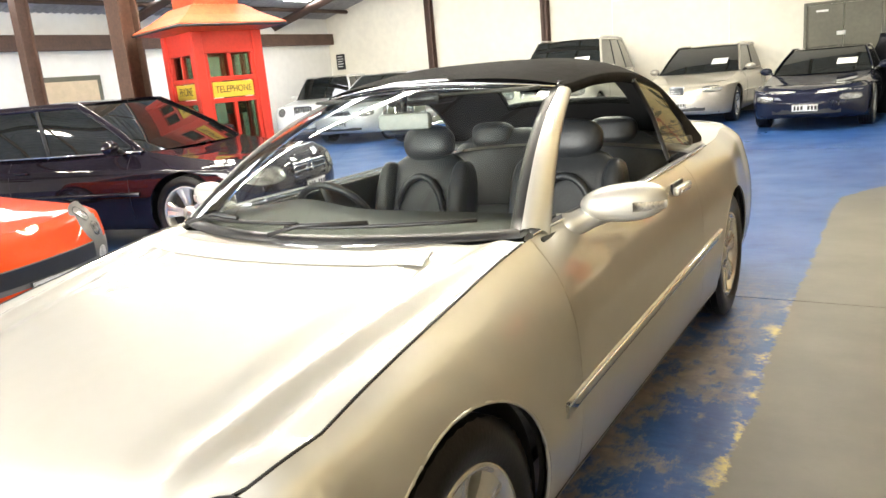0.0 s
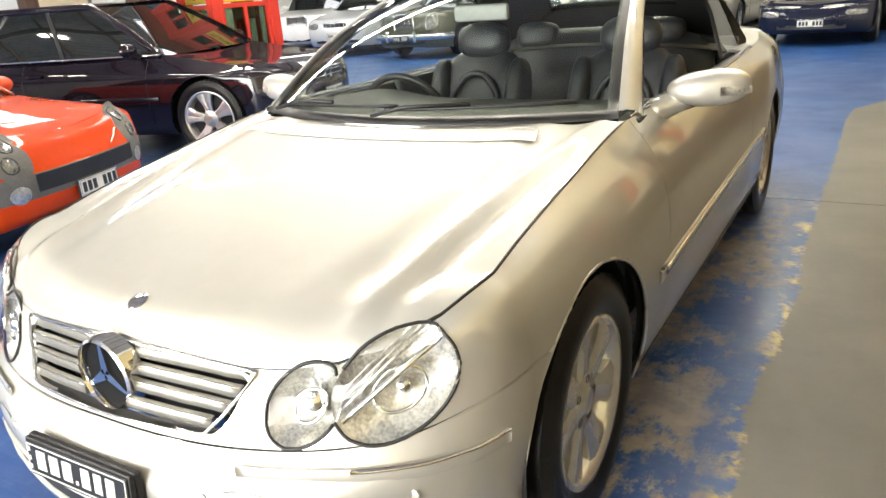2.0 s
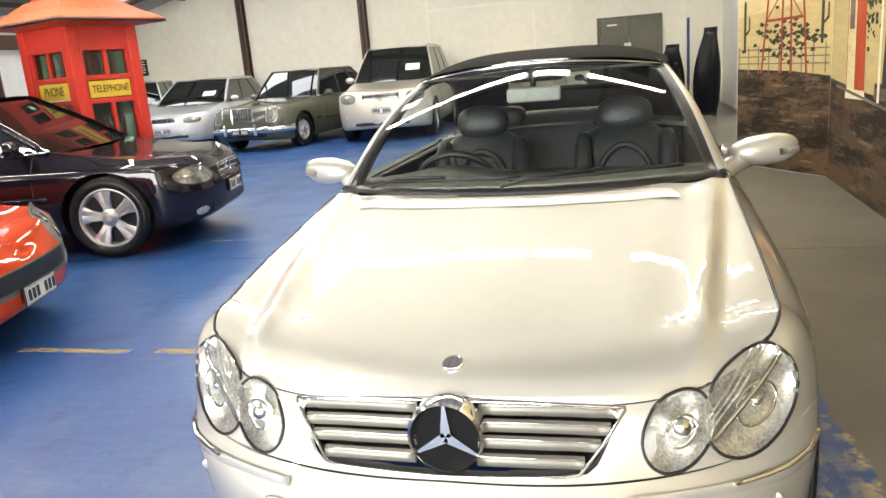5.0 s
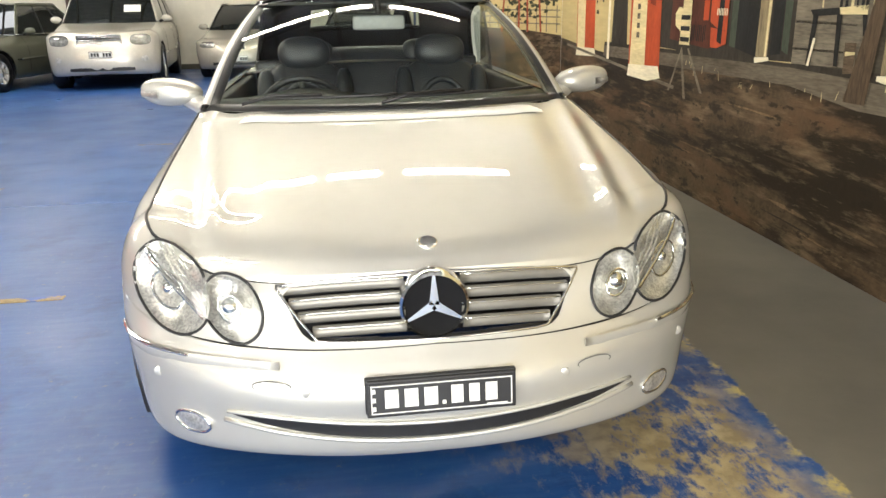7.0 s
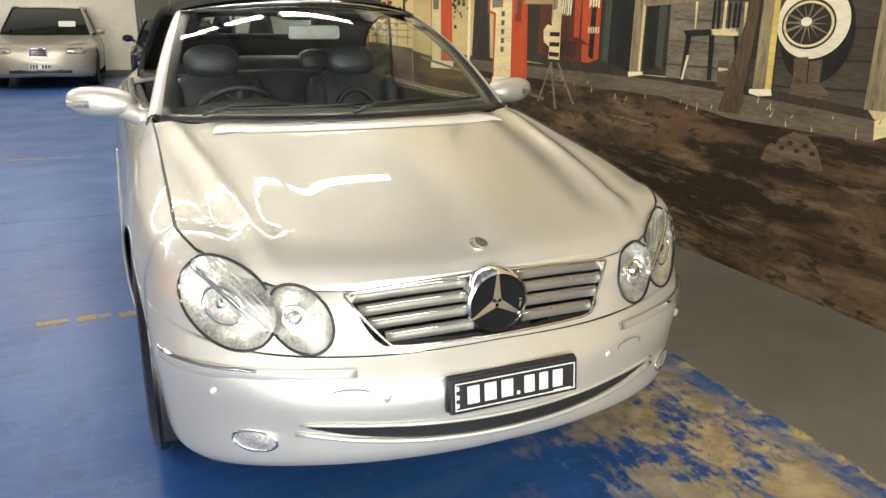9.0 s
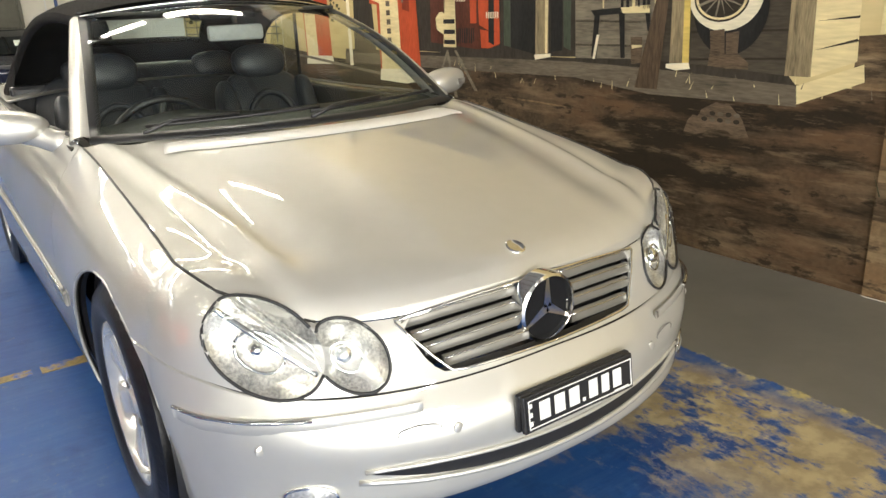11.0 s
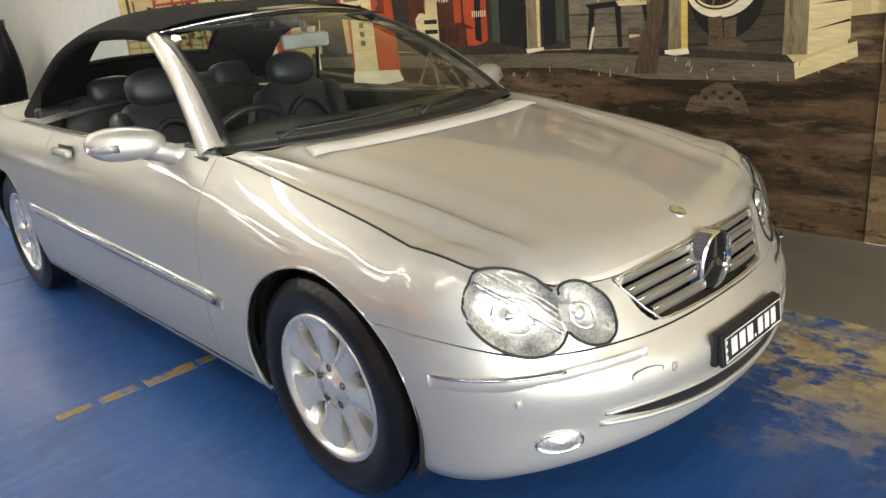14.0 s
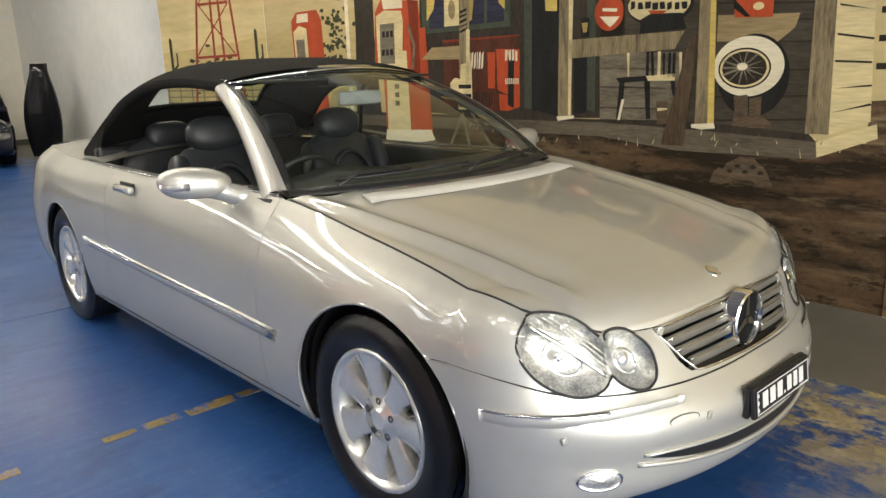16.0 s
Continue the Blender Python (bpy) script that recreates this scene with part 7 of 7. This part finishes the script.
make_car("sedan_car", "dark aubergine four-door sedan with five-spoke alloy wheels", at(-4.01, 3.93, 14), 4.6, 1.79, 1.38, 2.75, .82, .90, .68, .87, .95, .44, (1.22, 2.55), 3.30, M_NAVY, (.335, .22, .245, 5, True), lamps=((.62, .61, .19, .075, 2.4),), grille=(.30, .52, .66, 3, False), fogs=((.62, .30, .07, .035),), plate_at=(.44, False), doors=4, boxy=2.7)
make_car("roadster_car", "orange small roadster with grey bumper and round lamps", at(-3.42, 1.10, 18), 3.43, 1.62, 1.19, 2.36, .58, .78, .60, .78, .85, .50, (1.15, 1.65), 2.1, M_ORANGE, (.295, .19, .2, 6), masks=((.53, .58, .12, .14),), lamps=((.51, .64, .045, .045, 2), (.55, .53, .045, .045, 2)), fogs=((.55, .36, .06, .05),), plate_at=(.30, False), lower=M_GREYPLASTIC, card=False)
make_car("luxury_sedan", "pale silver large sedan with a price card, backed to the wall", at(-9.3, 12.7, -83), 5.03, 1.90, 1.49, 2.99, .88, .95, .70, .92, 1.0, .65, (1.45, 2.9), 3.6, M_BMW, (.34, .235, .24, 7), lamps=((.62, .66, .16, .06, 3),), grille=(.28, .58, .72, 5, True), fogs=((.6, .36, .07, .035),), plate_at=(.45, False), doors=4, card=True)
make_car("vintage_sedan", "old sage green sedan with tall chrome grille and chrome bumper", at(-6.75, 11.85, -98), 4.9, 1.80, 1.50, 2.75, .84, .94, .78, .96, .95, .75, (1.25, 2.6), 3.3, M_GREEN, (.33, .18, .19, 8), lamps=((.62, .70, .11, .15, 2.6),), grille=(.24, .48, .84, 8, True), plate_at=(.40, True), doors=4, chrome_bumper=True, boxy=3.2)
make_car("sport_utility_car", "champagne silver off-road wagon with roof rails and price card", at(-4.3, 12.4, -84), 4.78, 1.91, 1.80, 2.915, .86, 1.12, .88, 1.10, 1.12, .62, (1.35, 3.3), 3.75, M_SUV, (.37, .25, .235, 5, True), lamps=((.66, .84, .16, .085, 3),), grille=(.36, .76, .92, 3, False), fogs=((.70, .52, .06, .05),), plate_at=(.60, False), doors=4, rails=True, card=True, boxy=2.8)
make_car("estate_car", "taupe silver estate car with roof rails and price card", at(-2.05, 13.9, -92), 4.65, 1.83, 1.44, 2.70, .95, .92, .66, .90, .95, .60, (1.35, 3.1), 3.5, M_ALFA, (.325, .22, .22, 5), lamps=((.60, .66, .16, .05, 3),), grille=(.13, .48, .72, 6, False), plate_at=(.40, False), doors=4, rails=True, card=True)
make_car("sports_coupe", "dark blue low sports coupe with white plate and price card", at(.28, 12.4, -93), 4.3, 1.76, 1.23, 2.425, .92, .82, .58, .78, .88, .62, (1.35, 1.95), 2.9, M_RX, (.315, .225, .21, 5), lamps=((.60, .50, .14, .045, 3),), fogs=((.45, .60, .30, .018),), plate_at=(.36, False), card=True)
make_car("white_saloon", "white old upright saloon parked in the far corner", at(-11.4, 13.6, -70), 4.7, 1.78, 1.55, 2.7, .8, 1.0, .80, .98, 1.0, .75, (1.2, 2.7), 3.2, M_WHITEP, (.33, .18, .2, 8), lamps=((.60, .74, .10, .10, 2),), grille=(.25, .6, .86, 8, True), doors=4, boxy=3.4)
make_car("dark_hatchback", "dark hatchback half hidden behind the aubergine sedan", at(-8.9, 4.6, 20), 4.2, 1.75, 1.45, 2.55, .8, .90, .66, .88, .95, .6, (1.25, 2.6), 3.2, M_NAVY, (.315, .2, .2, 7), lamps=((.58, .62, .13, .06, 2.6),), doors=4)
# ---- red telephone box ----
M_BOXRED = mat("telephone_box_red", (.52, .030, .016), rough=.42, var=.12, scale=4, bump=.05)
M_BOXROOF = mat("faded_red_roof", (.55, .10, .035), rough=.5, var=.25, scale=4)
M_SIGNY = mat("yellow_sign", (.62, .43, .04), rough=.5, var=.1)
M_PANEG = glass("box_pane", (.62, .70, .62))


def telephone_box():
    tb = tagged(new("telephone_box"), "tall red telephone box with glazed sides and tiled roof", "telephone box")
    w, h = .36, 2.02
    boxpart("plinth", -w - .03, w + .03, -w - .03, w + .03, 0, .14, M_BOXRED, tb, .01)
    for sx in (-1, 1):
        for sy in (-1, 1):
            boxpart("corner_post", sx * w - .06, sx * w + .06, sy * w - .06, sy * w + .06, .14, h, M_BOXRED, tb, .012)
    for k in range(4):
        m = Matrix.Rotation(math.pi / 2 * k, 4, "Z")
        fr = boxpart("side_frame", -w + .06, w - .06, -w - .045, -w + .035, .14, .42, M_BOXRED, tb, .008, "glazed red side", m)
        boxpart("top_rail", -w + .06, w - .06, -w - .045, -w + .035, 1.78, h, M_BOXRED, fr, .008, m=m)
        boxpart("mid_rail", -w + .06, w - .06, -w - .04, -w + .03, 1.48, 1.53, M_BOXRED, fr, .006, m=m)
        boxpart("mid_rail", -w + .06, w - .06, -w - .04, -w + .03, 1.24, 1.29, M_BOXRED, fr, .006, m=m)
        boxpart("mid_rail", -w + .06, w - .06, -w - .04, -w + .03, .76, .81, M_BOXRED, fr, .006, m=m)
        for e in (-.285, .285):
            boxpart("stile", e - .025, e + .025, -w - .04, -w + .03, .42, 1.78, M_BOXRED, fr, .006, m=m)
        for z0, z1 in ((.42, .76), (.81, 1.24), (1.53, 1.78)):
            boxpart("glazing_bar", -.02, .02, -w - .035, -w + .02, z0, z1, M_BOXRED, fr, .004, m=m)
            boxpart("pane", -.265, .265, -w - .008, -w - .002, z0, z1, M_PANEG, fr, 0, m=m)
        sg = boxpart("sign", -.25, .25, -w - .03, -w - .01, 1.30, 1.47, M_SIGNY, fr, .004, "yellow sign with black lettering", m)
        cu = bpy.data.curves.new("lettering", "FONT")
        cu.body = "TELEPHONE" if k % 2 else "PHONE"
        cu.size, cu.align_x, cu.align_y, cu.extrude = .105 if k % 2 else .13, "CENTER", "CENTER", .001
        cu.materials.append(M_BLACK)
        tx = new("lettering", cu)
        tx.parent = fr
        tx.matrix_local = m @ Matrix.Translation((0, -w - .033, 1.385)) @ Matrix.Rotation(math.pi / 2, 4, "X") @ Matrix.Diagonal((.78, 1, 1, 1))
    bm = bmesh.new()
    prof = [(.40, 2.02), (.64, 2.06), (.64, 2.09), (.47, 2.19), (.31, 2.31), (.27, 2.32), (.27, 2.43), (.34, 2.45), (.34, 2.48), (.16, 2.58), (.0, 2.62)]
    rings = [[bm.verts.new((sx * a, sy * a, z)) for sx, sy in ((-1, -1), (1, -1), (1, 1), (-1, 1))] if a else [bm.verts.new((0, 0, z))] for a, z in prof]
    for a, c in zip(rings, rings[1:]):
        for k in range(4):
            if len(c) == 1:
                bm.faces.new((a[k], a[(k + 1) % 4], c[0]))
            else:
                bm.faces.new((a[k], a[(k + 1) % 4], c[(k + 1) % 4], c[k]))
    bm.faces.new(rings[0][::-1])
    part("box_roof", bm, M_BOXROOF, tb, "overhanging stepped red roof")
    tube("roof_edge", [(-.64, -.64, 2.065), (.64, -.64, 2.065), (.64, .64, 2.065), (-.64, .64, 2.065)], .016, M_BLACK, tb, 6, closed=True)
    boxpart("telephone_set", -.14, .14, .12, .27, 1.1, 1.5, M_BLACK, tb, .02)
    tb.matrix_world = Matrix.Translation((-5.32, 5.02, 0)) @ Matrix.Rotation(radians(-16), 4, "Z")


telephone_box()


# ---- loose body panels and stands by the far wall ----
M_WINGK = paint("gloss_black_paint", (.008, .008, .010), rough=.4, spec=.1)


def loose_wing(x, y, heading, h):
    rows = []
    for j in range(13):
        t = j / 12
        z = .02 + h * t
        row = []
        for k in range(9):
            s = -1 + k / 4
            wdt = .30 + .16 * math.sin(math.pi * min(1, t * 1.1)) - .12 * t
            row.append(Vector((s * wdt, .10 * (1 - s * s) + .10 * t * t, z)))
        rows.append(row)
    ob = patch("loose_wing", rows, M_WINGK, None)
    sm = ob.modifiers.new("thickness", "SOLIDIFY")
    sm.thickness = .015
    ob.matrix_world = Matrix.Translation((x, y, 0)) @ Matrix.Rotation(radians(heading), 4, "Z")
    return tagged(ob, "black loose car wing panel stood upright by the wall", "car panel", "loose panels")


loose_wing(1.75, 12.8, -60, 1.60)
loose_wing(1.15, 13.9, -50, 1.35)
st = tagged(new("steel_stand"), "thin black steel stand on the floor by the wall", "stand")
st.location = (1.62, 15.2, 0)
tube("upright", [(0, 0, 0), (0, 0, 1.2)], .02, M_BLACK, st, 8)
for a in (0, 2.1, 4.2):
    tube("foot", [(0, 0, .12), (.22 * math.cos(a), .22 * math.sin(a), .012)], .012, M_BLACK, st, 6)
bm = bmesh.new()
box(bm, -.03, .03, -.02, .02, .5, 1.9, .01)
part("blue_bar", bm, mat("blue_steel", (.02, .05, .16), rough=.5), st)
